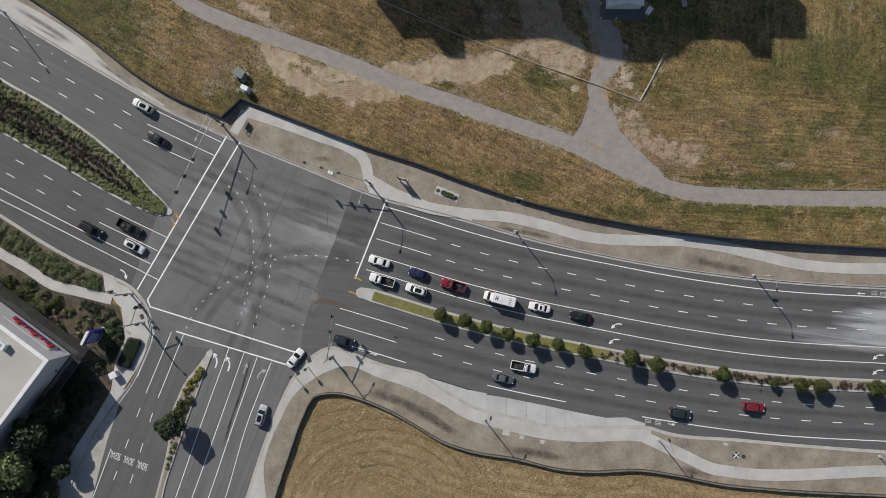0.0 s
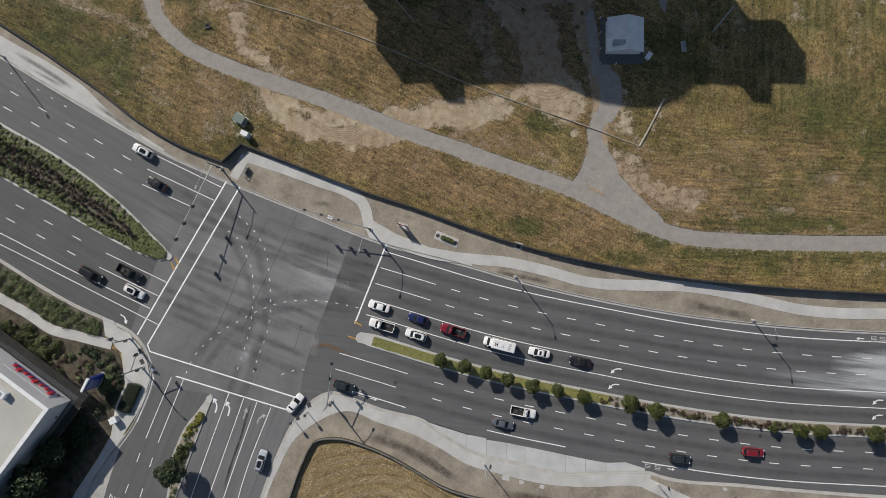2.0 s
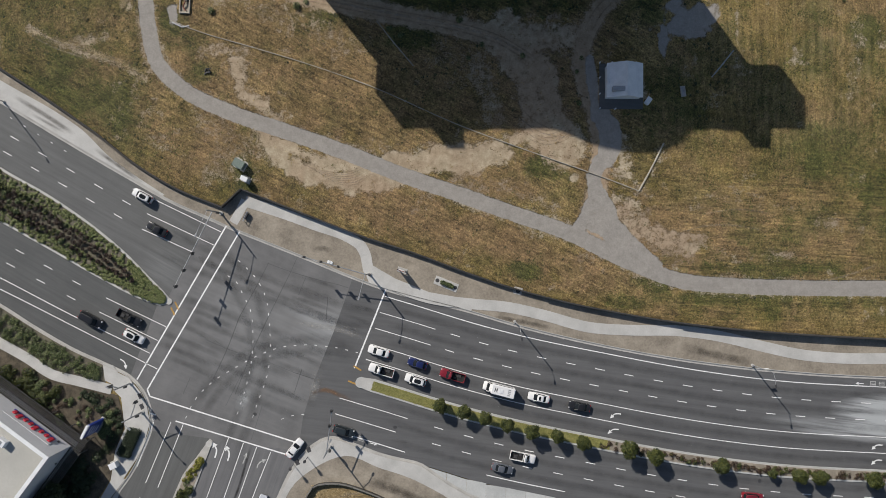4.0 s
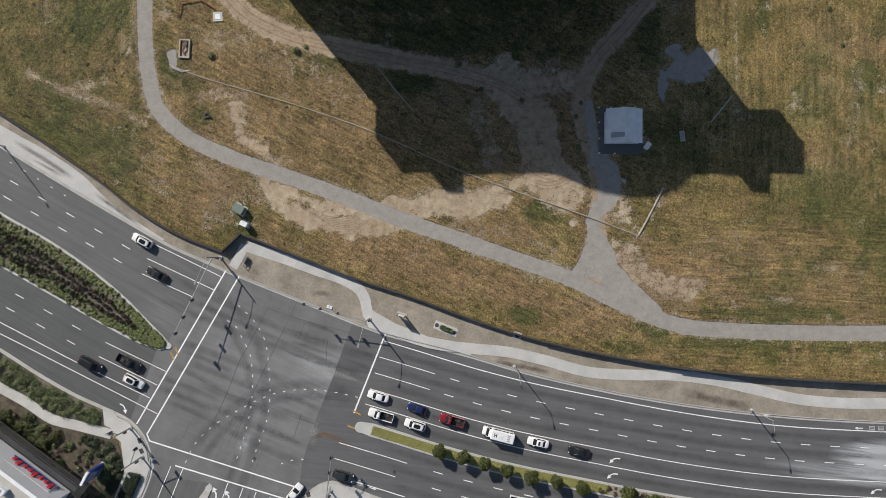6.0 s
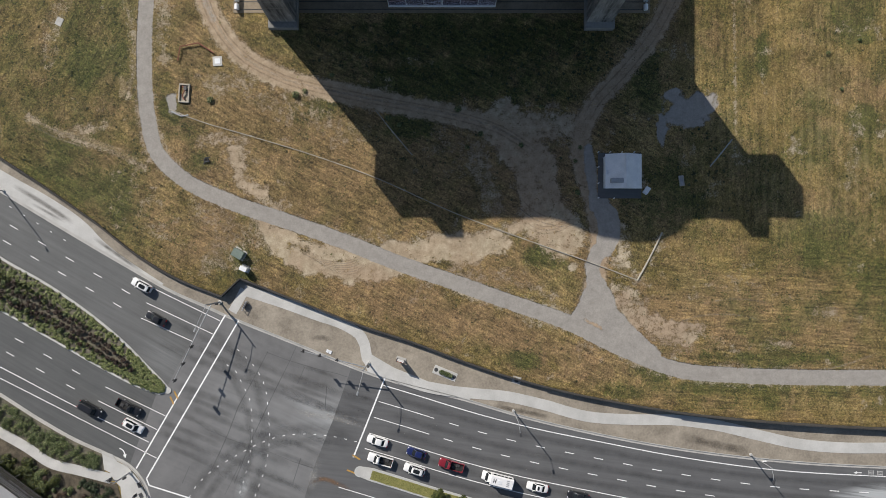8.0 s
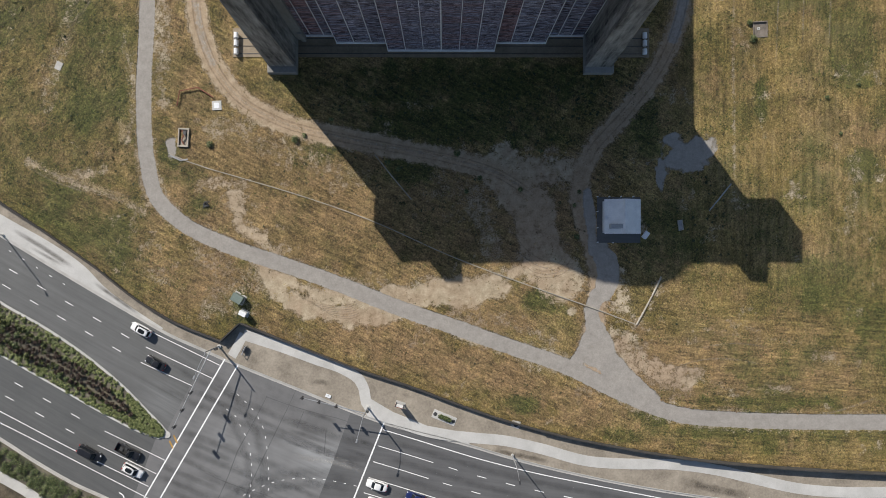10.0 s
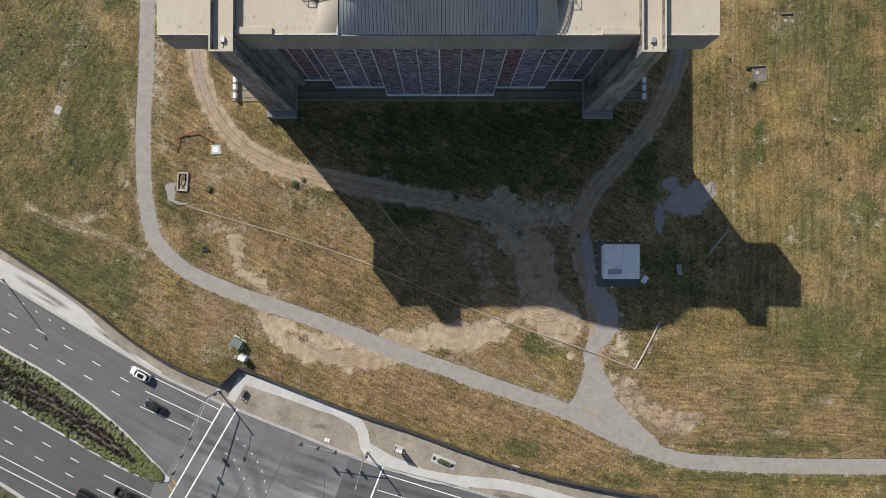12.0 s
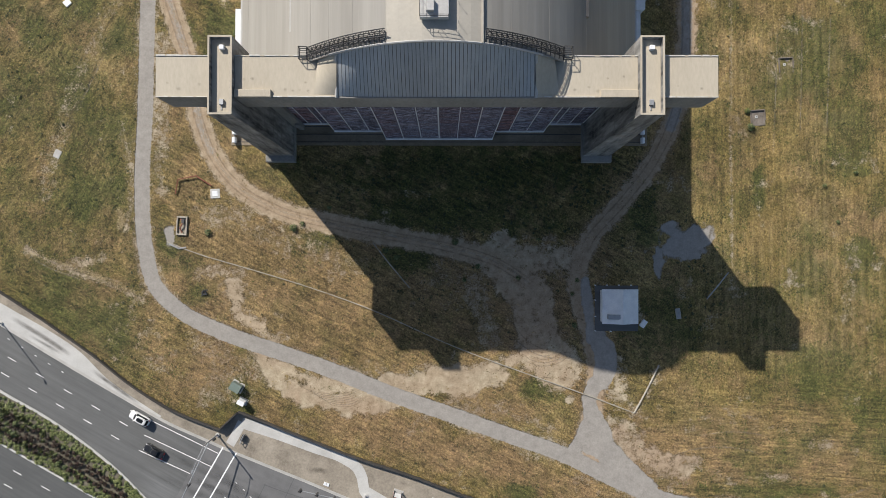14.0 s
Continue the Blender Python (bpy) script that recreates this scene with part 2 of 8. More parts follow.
ROOF_GREY = mat("grey_roof_coating", (0.225, 0.214, 0.194), (0.325, 0.311, 0.284), 0.12, 0.5, 0.75, stretch=(1, 0.05, 1), relief=0.08)
ROOF_TRIM = mat("pale_roof_trim", (0.36, 0.355, 0.345), (0.50, 0.495, 0.48), 0.3, 4, 0.7)
TRACK_CONCRETE = mat("tan_track_concrete", (0.19, 0.155, 0.108), (0.31, 0.255, 0.185), 0.3, 2.5, 0.9)
ROOF_RIDGE = mat("pale_ridge_coating", (0.34, 0.315, 0.27), (0.43, 0.40, 0.345), 0.1, 2.0, 0.75)
CORRUGATED = mat("blue_grey_corrugated_steel", (0.30, 0.318, 0.332), (0.43, 0.447, 0.458), 0.15, 1.5, 0.5, 0.1, stretch=(1, 0.3, 0.3))
def board_mat():
    """Weathered cladding: rust red, plum and blue-grey boards, streaked along the grain."""
    m, t, b = nodes_of("weathered_boards")
    g, o = t.nodes.new("ShaderNodeNewGeometry"), t.nodes.new("ShaderNodeObjectInfo")
    grain = noise_node(t, coords(t, (0.35, 1, 6)), 1.6, 6, 0.75)
    worn = ramp(t, grain, [(0.42, (0.015, 0.011, 0.014)), (0.5, (0.14, 0.105, 0.115)), (0.58, (0.60, 0.57, 0.62))])
    f = maths(t, "ADD", maths(t, "MULTIPLY", g.outputs["Random Per Island"], 0.45), maths(t, "MULTIPLY", o.outputs["Random"], 0.55))
    tint = ramp(t, f, [(0.15, (1.12, 0.72, 0.68)), (0.4, (0.85, 0.78, 0.84)), (0.6, (0.72, 0.84, 1.05)), (0.85, (1.25, 1.27, 1.33))])
    t.links.new(mix(t, 1.0, worn, tint, "MULTIPLY"), b.inputs["Base Color"])
    b.inputs["Roughness"].default_value = 0.9
    bump(t, b, grain, 0.4, 0.04)
    return m


WOOD = board_mat()
BATTEN = mat("pale_batten", (0.66, 0.66, 0.67), (0.84, 0.84, 0.85), 0.4, 4, 0.7)
STEEL = mat("galvanised_steel", (0.30, 0.31, 0.32), (0.48, 0.49, 0.50), 0.8, 9, 0.5, 0.5, relief=0.05)
SLAT_METAL = mat("weathered_slat_metal", (0.075, 0.072, 0.068), (0.16, 0.153, 0.145), 0.8, 9, 0.7, 0.1, relief=0.05, random_tone=0.4)
STEEL_DARK = mat("dark_steel", (0.03, 0.03, 0.032), (0.075, 0.075, 0.078), 0.8, 9, 0.6, relief=0.05)
WHITE = mat("white_painted_metal", (0.66, 0.68, 0.70), (0.84, 0.85, 0.86), 0.5, 5, 0.5, relief=0.05)
STUCCO = mat("pale_stucco", (0.52, 0.52, 0.54), (0.64, 0.64, 0.66), 0.2, 5, 0.85)
MEMBRANE = mat("tan_roof_membrane", (0.40, 0.39, 0.355), (0.50, 0.49, 0.45), 0.12, 4, 0.85)
RED = mat("red_sign_face", (0.50, 0.03, 0.05), (0.62, 0.05, 0.08), 0.5, 5, 0.4, relief=0)
BLUE = mat("blue_sign_face", (0.015, 0.03, 0.20), (0.03, 0.06, 0.30), 0.5, 5, 0.4, relief=0)
GREEN_BOX = mat("green_cabinet_paint", (0.10, 0.14, 0.12), (0.20, 0.24, 0.21), 0.5, 5, 0.6, relief=0.05)
BARK = mat("bark", (0.06, 0.045, 0.03), (0.15, 0.11, 0.08), 1.5, 12, 0.95, relief=0.6)
RUSTY = mat("rusty_red_pipe", (0.16, 0.05, 0.03), (0.30, 0.11, 0.07), 1, 8, 0.8)
PIPE = mat("pale_grey_pipe", (0.27, 0.245, 0.20), (0.45, 0.41, 0.34), 0.3, 4, 0.85)
RUBBER = mat("tyre_rubber", (0.015, 0.015, 0.015), (0.03, 0.03, 0.03), 2, 12, 0.9, relief=0)
GLASS_CAR = mat("tinted_car_glass", (0.010, 0.012, 0.014), (0.022, 0.026, 0.03), 0.5, 4, 0.08, relief=0)
GLASS_CAR.node_tree.nodes["Principled BSDF"].inputs["Specular IOR Level"].default_value = 0.2
LAMP_RED = mat("red_lamp_lens", (0.30, 0.01, 0.01), (0.42, 0.02, 0.02), 1, 4, 0.25, relief=0)
LAMP_CLEAR = mat("clear_lamp_lens", (0.60, 0.62, 0.64), (0.75, 0.76, 0.78), 1, 4, 0.15, relief=0)
LEAF_TREE = leaf_mat("street_tree_leaves", [(0, (0.010, 0.019, 0.003)), (0.5, (0.040, 0.053, 0.007)), (1, (0.098, 0.105, 0.016))])
LEAF_DARK = leaf_mat("dark_tree_leaves", [(0, (0.008, 0.018, 0.006)), (1, (0.036, 0.056, 0.016))])
LEAF_SHRUB = leaf_mat("shrub_leaves", [(0, (0.028, 0.048, 0.014)), (0.6, (0.105, 0.135, 0.046)), (1, (0.22, 0.24, 0.095))])
LEAF_COVER = leaf_mat("ground_cover_leaves", [(0, (0.046, 0.070, 0.018)), (0.5, (0.14, 0.168, 0.05)), (1, (0.285, 0.30, 0.115))])
LEAF_HEDGE = leaf_mat("clipped_hedge_leaves", [(0, (0.006, 0.014, 0.005)), (1, (0.024, 0.040, 0.012))])
LEAF_BROWN = leaf_mat("brown_shrub_leaves", [(0, (0.020, 0.011, 0.008)), (0.7, (0.062, 0.034, 0.022)), (1, (0.10, 0.075, 0.032))])
LEAF_YELLOW = leaf_mat("yellow_green_leaves", [(0, (0.06, 0.08, 0.012)), (1, (0.30, 0.27, 0.04))])


def blade_mat(name, green):
    """Grass blades: the field's own tone at their place, with a tone of its own for each tuft."""
    m, t, b = nodes_of(name)
    v = coords(t)
    g = t.nodes.new("ShaderNodeNewGeometry")
    r = g.outputs["Random Per Island"]
    f = ramp(t, maths(t, "ADD", maths(t, "MULTIPLY", noise_node(t, v, 0.05, 5), 0.65), maths(t, "MULTIPLY", noise_node(t, v, 0.6, 6, 0.7), 0.35)), grey(0.40, 0.55))
    straw = ramp(t, r, [(0, (0.128, 0.094, 0.038)), (0.6, (0.302, 0.220, 0.094)), (1, (0.45, 0.35, 0.168))])
    olive = ramp(t, r, [(0, (0.057, 0.049, 0.017)), (0.6, (0.163, 0.126, 0.042)), (1, (0.28, 0.212, 0.082))])
    rust = ramp(t, r, [(0, (0.14, 0.088, 0.042)), (1, (0.36, 0.25, 0.135))])
    weed = ramp(t, r, [(0, (0.02, 0.034, 0.008)), (0.6, (0.07, 0.088, 0.02)), (1, (0.16, 0.165, 0.05))])
    col = mix(t, f, straw, olive)
    p_rust, p_green, p_gold, tone = field_tones(t, v)
    col = mix(t, maths(t, "MULTIPLY", p_rust, 0.55), col, rust)
    col = mix(t, maths(t, "MULTIPLY", p_gold, 0.46), col, ramp(t, r, [(0, (0.20, 0.138, 0.04)), (1, (0.46, 0.34, 0.14))]))
    col = mix(t, maths(t, "MULTIPLY", p_green, 0.36), col, weed)
    col = mix(t, maths(t, "MULTIPLY", attribute(t, "rust"), 0.78), col, rust)
    col = mix(t, 0.9 if green else maths(t, "MULTIPLY", attribute(t, "green"), 0.55), col, weed)
    col = mix(t, 1.0, col, tone, "MULTIPLY")
    t.links.new(col, b.inputs["Base Color"])
    b.inputs["Roughness"].default_value = 0.85
    return m


BLADE_DRY, BLADE_GREEN = blade_mat("dry_grass_blades", False), blade_mat("green_weed_blades", True)



# ---- helpers for building ----
def thing(name, label, category, group="", kind="", at=None):
    ob = new(name)
    ob.empty_display_size = 0.5
    if at:
        ob.matrix_basis = at
    return tagged(ob, label, category, group, kind)


def mesh_of(name, bm, material, smooth=False):
    me = bpy.data.meshes.new(name)
    bmesh.ops.recalc_face_normals(bm, faces=bm.faces)
    bm.to_mesh(me)
    bm.free()
    me.materials.append(material)
    if smooth:
        me.polygons.foreach_set("use_smooth", [True] * len(me.polygons))
    return me


def part(name, bm, material, parent, label="", smooth=False):
    ob = new(name, mesh_of(name, bm, material, smooth))
    ob.parent = parent
    return tagged(ob, label)


def box(bm, x0, x1, y0, y1, z0, z1, bevel=0.0):
    made = bmesh.ops.create_cube(bm, size=1.0, matrix=Matrix.Translation(((x0 + x1) / 2, (y0 + y1) / 2, (z0 + z1) / 2)) @ Matrix.Diagonal((x1 - x0, y1 - y0, z1 - z0, 1)))
    if bevel:
        edges = list({e for v in made["verts"] for e in v.link_edges})
        bmesh.ops.bevel(bm, geom=edges, offset=bevel, segments=1, affect="EDGES")
    return bm


def boxes(*sizes, bevel=0.0):
    bm = bmesh.new()
    for s in sizes:
        box(bm, *s, bevel=bevel)
    return bm


def prism(outline, z0, z1):
    """A slab over an outline."""
    bm = bmesh.new()
    top = [bm.verts.new((x, y, z1)) for x, y in outline]
    low = [bm.verts.new((x, y, z0)) for x, y in outline]
    bm.faces.new(top)
    n = len(top)
    for i in range(n):
        bm.faces.new((top[i], low[i], low[(i + 1) % n], top[(i + 1) % n]))
    return bm


def tube(bm, p, q, r, r2=None, sides=8):
    p, q = Vector(p), Vector(q)
    turn = (q - p).to_track_quat("Z", "Y").to_matrix().to_4x4()
    bmesh.ops.create_cone(bm, cap_ends=True, segments=sides, radius1=r, radius2=r if r2 is None else r2, depth=(q - p).length,
                          matrix=Matrix.Translation((p + q) / 2) @ turn)
    return bm


def tubes(points, r, sides=8):
    """One bent tube through the points."""
    bm = bmesh.new()
    p = [Vector(q) for q in points]
    rows = []
    for i, c in enumerate(p):
        way = (p[min(i + 1, len(p) - 1)] - p[max(i - 1, 0)]).normalized()
        side = way.orthogonal() if abs(way.z) > 0.95 else way.cross(Vector((0, 0, 1)))
        side.normalize()
        up = side.cross(way)
        rows.append([bm.verts.new(c + side * r * math.cos(k * math.tau / sides) + up * r * math.sin(k * math.tau / sides)) for k in range(sides)])
    for a, b in zip(rows, rows[1:]):
        for k in range(sides):
            bm.faces.new((a[k], a[(k + 1) % sides], b[(k + 1) % sides], b[k]))
    bm.faces.new(rows[0]), bm.faces.new(rows[-1][::-1])
    return bm


def curve(points, step=1.5):
    """A smooth line through the points, sampled about every step metres."""
    p = [Vector((x, y)) for x, y in points]
    p = [2 * p[0] - p[1]] + p + [2 * p[-1] - p[-2]]
    out = []
    for a, b, c, d in zip(p, p[1:], p[2:], p[3:]):
        u, v, w = (b - a).length, (c - b).length, (d - c).length
        m = ((b - a) / u * v + (c - b) / v * u) / (u + v) * v
        k = ((c - b) / v * w + (d - c) / w * v) / (v + w) * v
        n = max(2, int(v / step))
        for i in range(n):
            t = i / n
            out.append((2 * t ** 3 - 3 * t * t + 1) * b + (t ** 3 - 2 * t * t + t) * m + (3 * t * t - 2 * t ** 3) * c + (t ** 3 - t * t) * k)
    out.append(p[-2])
    return [(v.x, v.y) for v in out]


def offset(line, d):
    """The line moved d metres to its left."""
    out = []
    for i, (x, y) in enumerate(line):
        a, b = Vector(line[max(i - 1, 0)]), Vector(line[min(i + 1, len(line) - 1)])
        t = (b - a).normalized()
        out.append((x - t.y * d, y + t.x * d))
    return out


def ribbon(a, b, z0, z1):
    """A slab between two lines of equal count."""
    bm = bmesh.new()
    rows = [[bm.verts.new((*p, z1)), bm.verts.new((*q, z1)), bm.verts.new((*q, z0)), bm.verts.new((*p, z0))] for p, q in zip(a, b)]
    for r, s in zip(rows, rows[1:]):
        for i in range(4):
            bm.faces.new((r[i], s[i], s[(i + 1) % 4], r[(i + 1) % 4]))
    bm.faces.new(rows[0])
    bm.faces.new(rows[-1][::-1])
    return bm


def strip(line, width, z0, z1):
    return ribbon(offset(line, width / 2), offset(line, -width / 2), z0, z1)


def lengths(line):
    out = [0.0]
    for p, q in zip(line, line[1:]):
        out.append(out[-1] + math.dist(p, q))
    return out


def along(line, s):
    """The place and the way at s metres along a line."""
    run = lengths(line)
    for i in range(len(line) - 1):
        if run[i + 1] >= s or i == len(line) - 2:
            k = (s - run[i]) / max(run[i + 1] - run[i], 1e-6)
            p, q = Vector(line[i]), Vector(line[i + 1])
            return p.lerp(q, k), (q - p).normalized()


def cut(line, s0, s1, step=2.0):
    n = max(1, int((s1 - s0) / step))
    return [tuple(along(line, s0 + (s1 - s0) * i / n)[0]) for i in range(n + 1)]


def nearest(line, x, y):
    """Metres along a line to the place nearest to (x, y)."""
    run, best = lengths(line), (1e9, 0)
    for i, (p, q) in enumerate(zip(line, line[1:])):
        p, q = Vector(p), Vector(q)
        k = min(1, max(0, (Vector((x, y)) - p).dot(q - p) / max((q - p).length_squared, 1e-9)))
        best = min(best, ((p.lerp(q, k) - Vector((x, y))).length, run[i] + k * (q - p).length))
    return best[1]


# ---- lines of the plan, in metres ----
E_MED = curve([(-18.5, -7.1), (-11.1, -9.3), (1.4, -13.1), (13.8, -16.3), (31.9, -20.0), (48.5, -23.1), (70.8, -26.1), (96.4, -27.6), (150, -29), (260, -27)])
N_KERB_W = curve([(-260, 148), (-106.5, 57.9), (-98.9, 53.5), (-83.5, 44.3), (-69.9, 36.4), (-59.8, 30.8), (-53.6, 28.1), (-48.0, 25.6)])
N_KERB_E = curve([(-48.0, 25.6), (-32.4, 19.4), (-14.0, 12.2), (5.7, 7.0), (17.4, 3.6), (31.9, 0.2), (49.8, -3.1), (67.7, -5.4), (82.0, -6.6), (96.7, -7.3), (150, -9), (260, -7)])
N_WALL_W = curve([(-260, 162), (-99.0, 60.8), (-91.5, 56.0), (-83.1, 50.3), (-77.4, 46.3), (-68.8, 39.6), (-59.3, 33.9), (-49.1, 29.8)])
N_WALL_E = curve([(-44.9, 33.8), (-31.1, 28.4), (-17.4, 23.2), (-7.4, 20.0), (5.1, 15.4), (14.4, 12.3), (26.2, 9.2), (38.7, 6.7), (51.1, 4.7), (63.5, 3.3), (75.9, 2.3), (96.7, 1.2), (150, 0), (260, 2)])
APRON = curve([(-120, 70.5), (-95.3, 56.0), (-87.6, 51.7), (-80.2, 46.7), (-74.5, 41.1), (-68.3, 36.6), (-62.1, 32.6)])
WALK_N = curve([(-44.3, 31.2), (-36.1, 28.6), (-28.6, 25.9), (-21.5, 23.3), (-18.6, 21.3), (-17.5, 19.0), (-17.0, 16.2), (-12.4, 13.2), (-3.6, 9.9), (6.2, 8.6), (13.8, 7.9), (21.2, 6.3), (31.9, 3.5), (41.1, 2.9), (51.1, 2.8), (60.4, 1.6), (69.0, -0.4), (78.4, -2.4), (88.3, -3.2), (96.7, -3.2), (150, -4.5), (260, -2.5)], 1.0)
W_MED_N = curve([(-260, 128), (-103.8, 42.2), (-98.8, 38.8), (-87.4, 32.3), (-76.1, 24.4), (-69.8, 19.0), (-64.8, 13.9), (-61.1, 10.2)])
W_MED_S = curve([(-260, 116), (-103.7, 29.4), (-98.6, 26.6), (-85.0, 19.0), (-76.0, 13.9), (-67.0, 9.4), (-61.9, 7.8)])
S_KERB_W = curve([(-260, 98), (-102.2, 10.1), (-98.5, 8.0), (-89.9, 2.6), (-81.5, -2.1), (-74.1, -5.4), (-69.6, -7.7), (-66.8, -10.8), (-65.4, -14.0), (-64.8, -17.7), (-66.3, -22.7), (-69.4, -29), (-72.5, -33.3), (-76.9, -39.6), (-80.6, -47.7), (-83.5, -54.2), (-120, -190)])
WALK_W = curve([(-260, 90), (-100.9, 1.2), (-98.4, -0.1), (-92.4, -3.4), (-86.2, -7.3), (-81.9, -8.3), (-73.5, -10.4)])
S_MED_L = curve([(-51.8, -21.1), (-54.5, -24.9), (-57.6, -28.9), (-59.2, -32.6), (-59.9, -34.2), (-61.0, -42.6), (-63.7, -53.8), (-96, -190)])
S_MED_R = curve([(-51.1, -21.7), (-53.3, -27.5), (-56.6, -36.4), (-59.2, -44.2), (-61.4, -50.9), (-62.0, -53.7), (-94, -190)])
S_KERB_E = curve([(-84, -190), (-43.3, -53.7), (-41.4, -47.5), (-38.7, -39.7), (-35.8, -32.5), (-33.6, -28.1), (-30.3, -23.9), (-27.2, -21.6), (-24.6, -21.0), (-20.6, -22.3), (-14.5, -24.6), (-5.1, -26.8), (8.3, -30.7), (21.6, -33.4), (31.9, -35.5), (41.9, -37.2), (46.9, -39.1), (65.2, -41.1), (96.3, -43.5), (150, -45), (260, -43)])
S_WALK_IN = curve([(-80, -190), (-39.3, -53.7), (-39.8, -46.4), (-38.3, -41.2), (-36.4, -37.0), (-32.9, -30.8), (-28.4, -27.3), (-21.7, -24.8), (-14.5, -27.4), (-7.8, -29.6), (-1.7, -32.6), (5.0, -36.5), (11.7, -38.4), (22.7, -40.8), (31.9, -41.3), (40.8, -41.0), (44.1, -41.4)])
S_WALK_FAR = curve([(43.8, -40.3), (52.6, -44.4), (58.2, -47.0), (62.9, -47.8), (96.3, -47.5), (150, -49), (260, -47)])
BUS_BAY = curve([(-5.1, -27.0), (1.6, -31.5), (6.1, -33.9), (17.3, -36.7), (26.1, -38.7), (31.9, -38.4), (43.5, -38.2)])
S_WALL = curve([(-78, -190), (-37.4, -53.8), (-34.5, -44.9), (-30.9, -35.0), (-29.0, -31.5), (-24.5, -30.6), (-17.2, -32.4), (-11.7, -34.8), (-6.2, -37.9), (-0.6, -41.2), (5.0, -43.1), (15.1, -44.8), (25.6, -47.2), (31.9, -47.6), (41.9, -47.2), (50.2, -48.3), (59.6, -50.2), (70.7, -51.3), (96.2, -52.6), (150, -54), (260, -52)])
TRAIL = curve([(-66, 320), (-65.9, 125.5), (-66.3, 100.2), (-66.8, 81.2), (-66.0, 69.9), (-63.8, 61.7), (-58.1, 56.0), (-48.0, 51.0), (-35.4, 46.7), (-22.8, 42.3), (-10.2, 37.3), (2.4, 33.0), (14.9, 28.6), (27.0, 24.4), (39.1, 18.6), (51.5, 13.9), (64.0, 12.7), (76.4, 12.3), (97.3, 12.2), (160, 12), (260, 14)])
DIRT_LOOP = curve([(-62.4, 129.4), (-58.7, 117.9), (-55.9, 109.0), (-54.6, 100.2), (-51.4, 91.3), (-45.6, 83.8), (-35.5, 78.1), (-22.9, 75.0), (-10.3, 72.5), (2.3, 70.0), (12.4, 66.8), (22.4, 60.0)])
DIRT_EAST = curve([(54.6, 220), (54.6, 125.6), (54.2, 113.0), (52.0, 100.3), (47.6, 90.2), (40.0, 80.1), (32.5, 71.3), (29.9, 62.5), (31.8, 55.0), (34.3, 44.9), (33.7, 34.9), (32.4, 26.2), (34.9, 22.4)])


# ---- ground sheet ----
def lattice(x, y, cell, seed):
    """Smooth random values between 0 and 1 over a grid of cells."""
    table = np.random.default_rng(seed).random((512, 512))
    u, v = x / cell + 200, y / cell + 200
    i, j = np.floor(u).astype(int), np.floor(v).astype(int)
    a, b = u - i, v - j
    a, b = a * a * (3 - 2 * a), b * b * (3 - 2 * b)
    t = lambda p, q: table[p % 512, q % 512]
    return (t(i, j) * (1 - a) + t(i + 1, j) * a) * (1 - b) + (t(i, j + 1) * (1 - a) + t(i + 1, j + 1) * a) * b


def inside(x, y, outline):
    hit = np.zeros(x.shape, bool)
    for (x0, y0), (x1, y1) in zip(outline, outline[1:] + outline[:1]):
        if y0 != y1:
            hit ^= ((y0 > y) != (y1 > y)) & (x < (x1 - x0) * (y - y0) / (y1 - y0) + x0)
    return hit


def gap(x, y, line):
    """Distance from places to a line."""
    best = np.full(x.shape, 1e9)
    for (x0, y0), (x1, y1) in zip(line, line[1:]):
        dx, dy = x1 - x0, y1 - y0
        k = np.clip(((x - x0) * dx + (y - y0) * dy) / (dx * dx + dy * dy + 1e-9), 0, 1)
        best = np.minimum(best, np.hypot(x - x0 - k * dx, y - y0 - k * dy))
    return best


def near_line(x, y, line, width, soft):
    return np.clip((width / 2 + soft - gap(x, y, line)) / (2 * soft), 0, 1)


CORRIDOR = N_WALL_W + N_WALL_E + [(260, -52)] + S_WALL[::-1] + S_KERB_W[::-1]
SOUTH_FIELD = S_WALL + [(260, -190)]
# bare patches and weedy patches of the field: x, y, half width, half height, strength
BARE = [(28.7, 36.6, 1.4, 1.4, 0.9, 0), (70, 19, 14, 1.6, 0.35, 0), (-62, 44, 5, 3, 0.45, -20), (-85, 95, 9, 2, 0.35, 60), (3, 62, 9, 6, 0.4, 0), (-40, 42, 6, 4, 0.5, -15), (24, 67, 9, 7, 0.5, 0)]
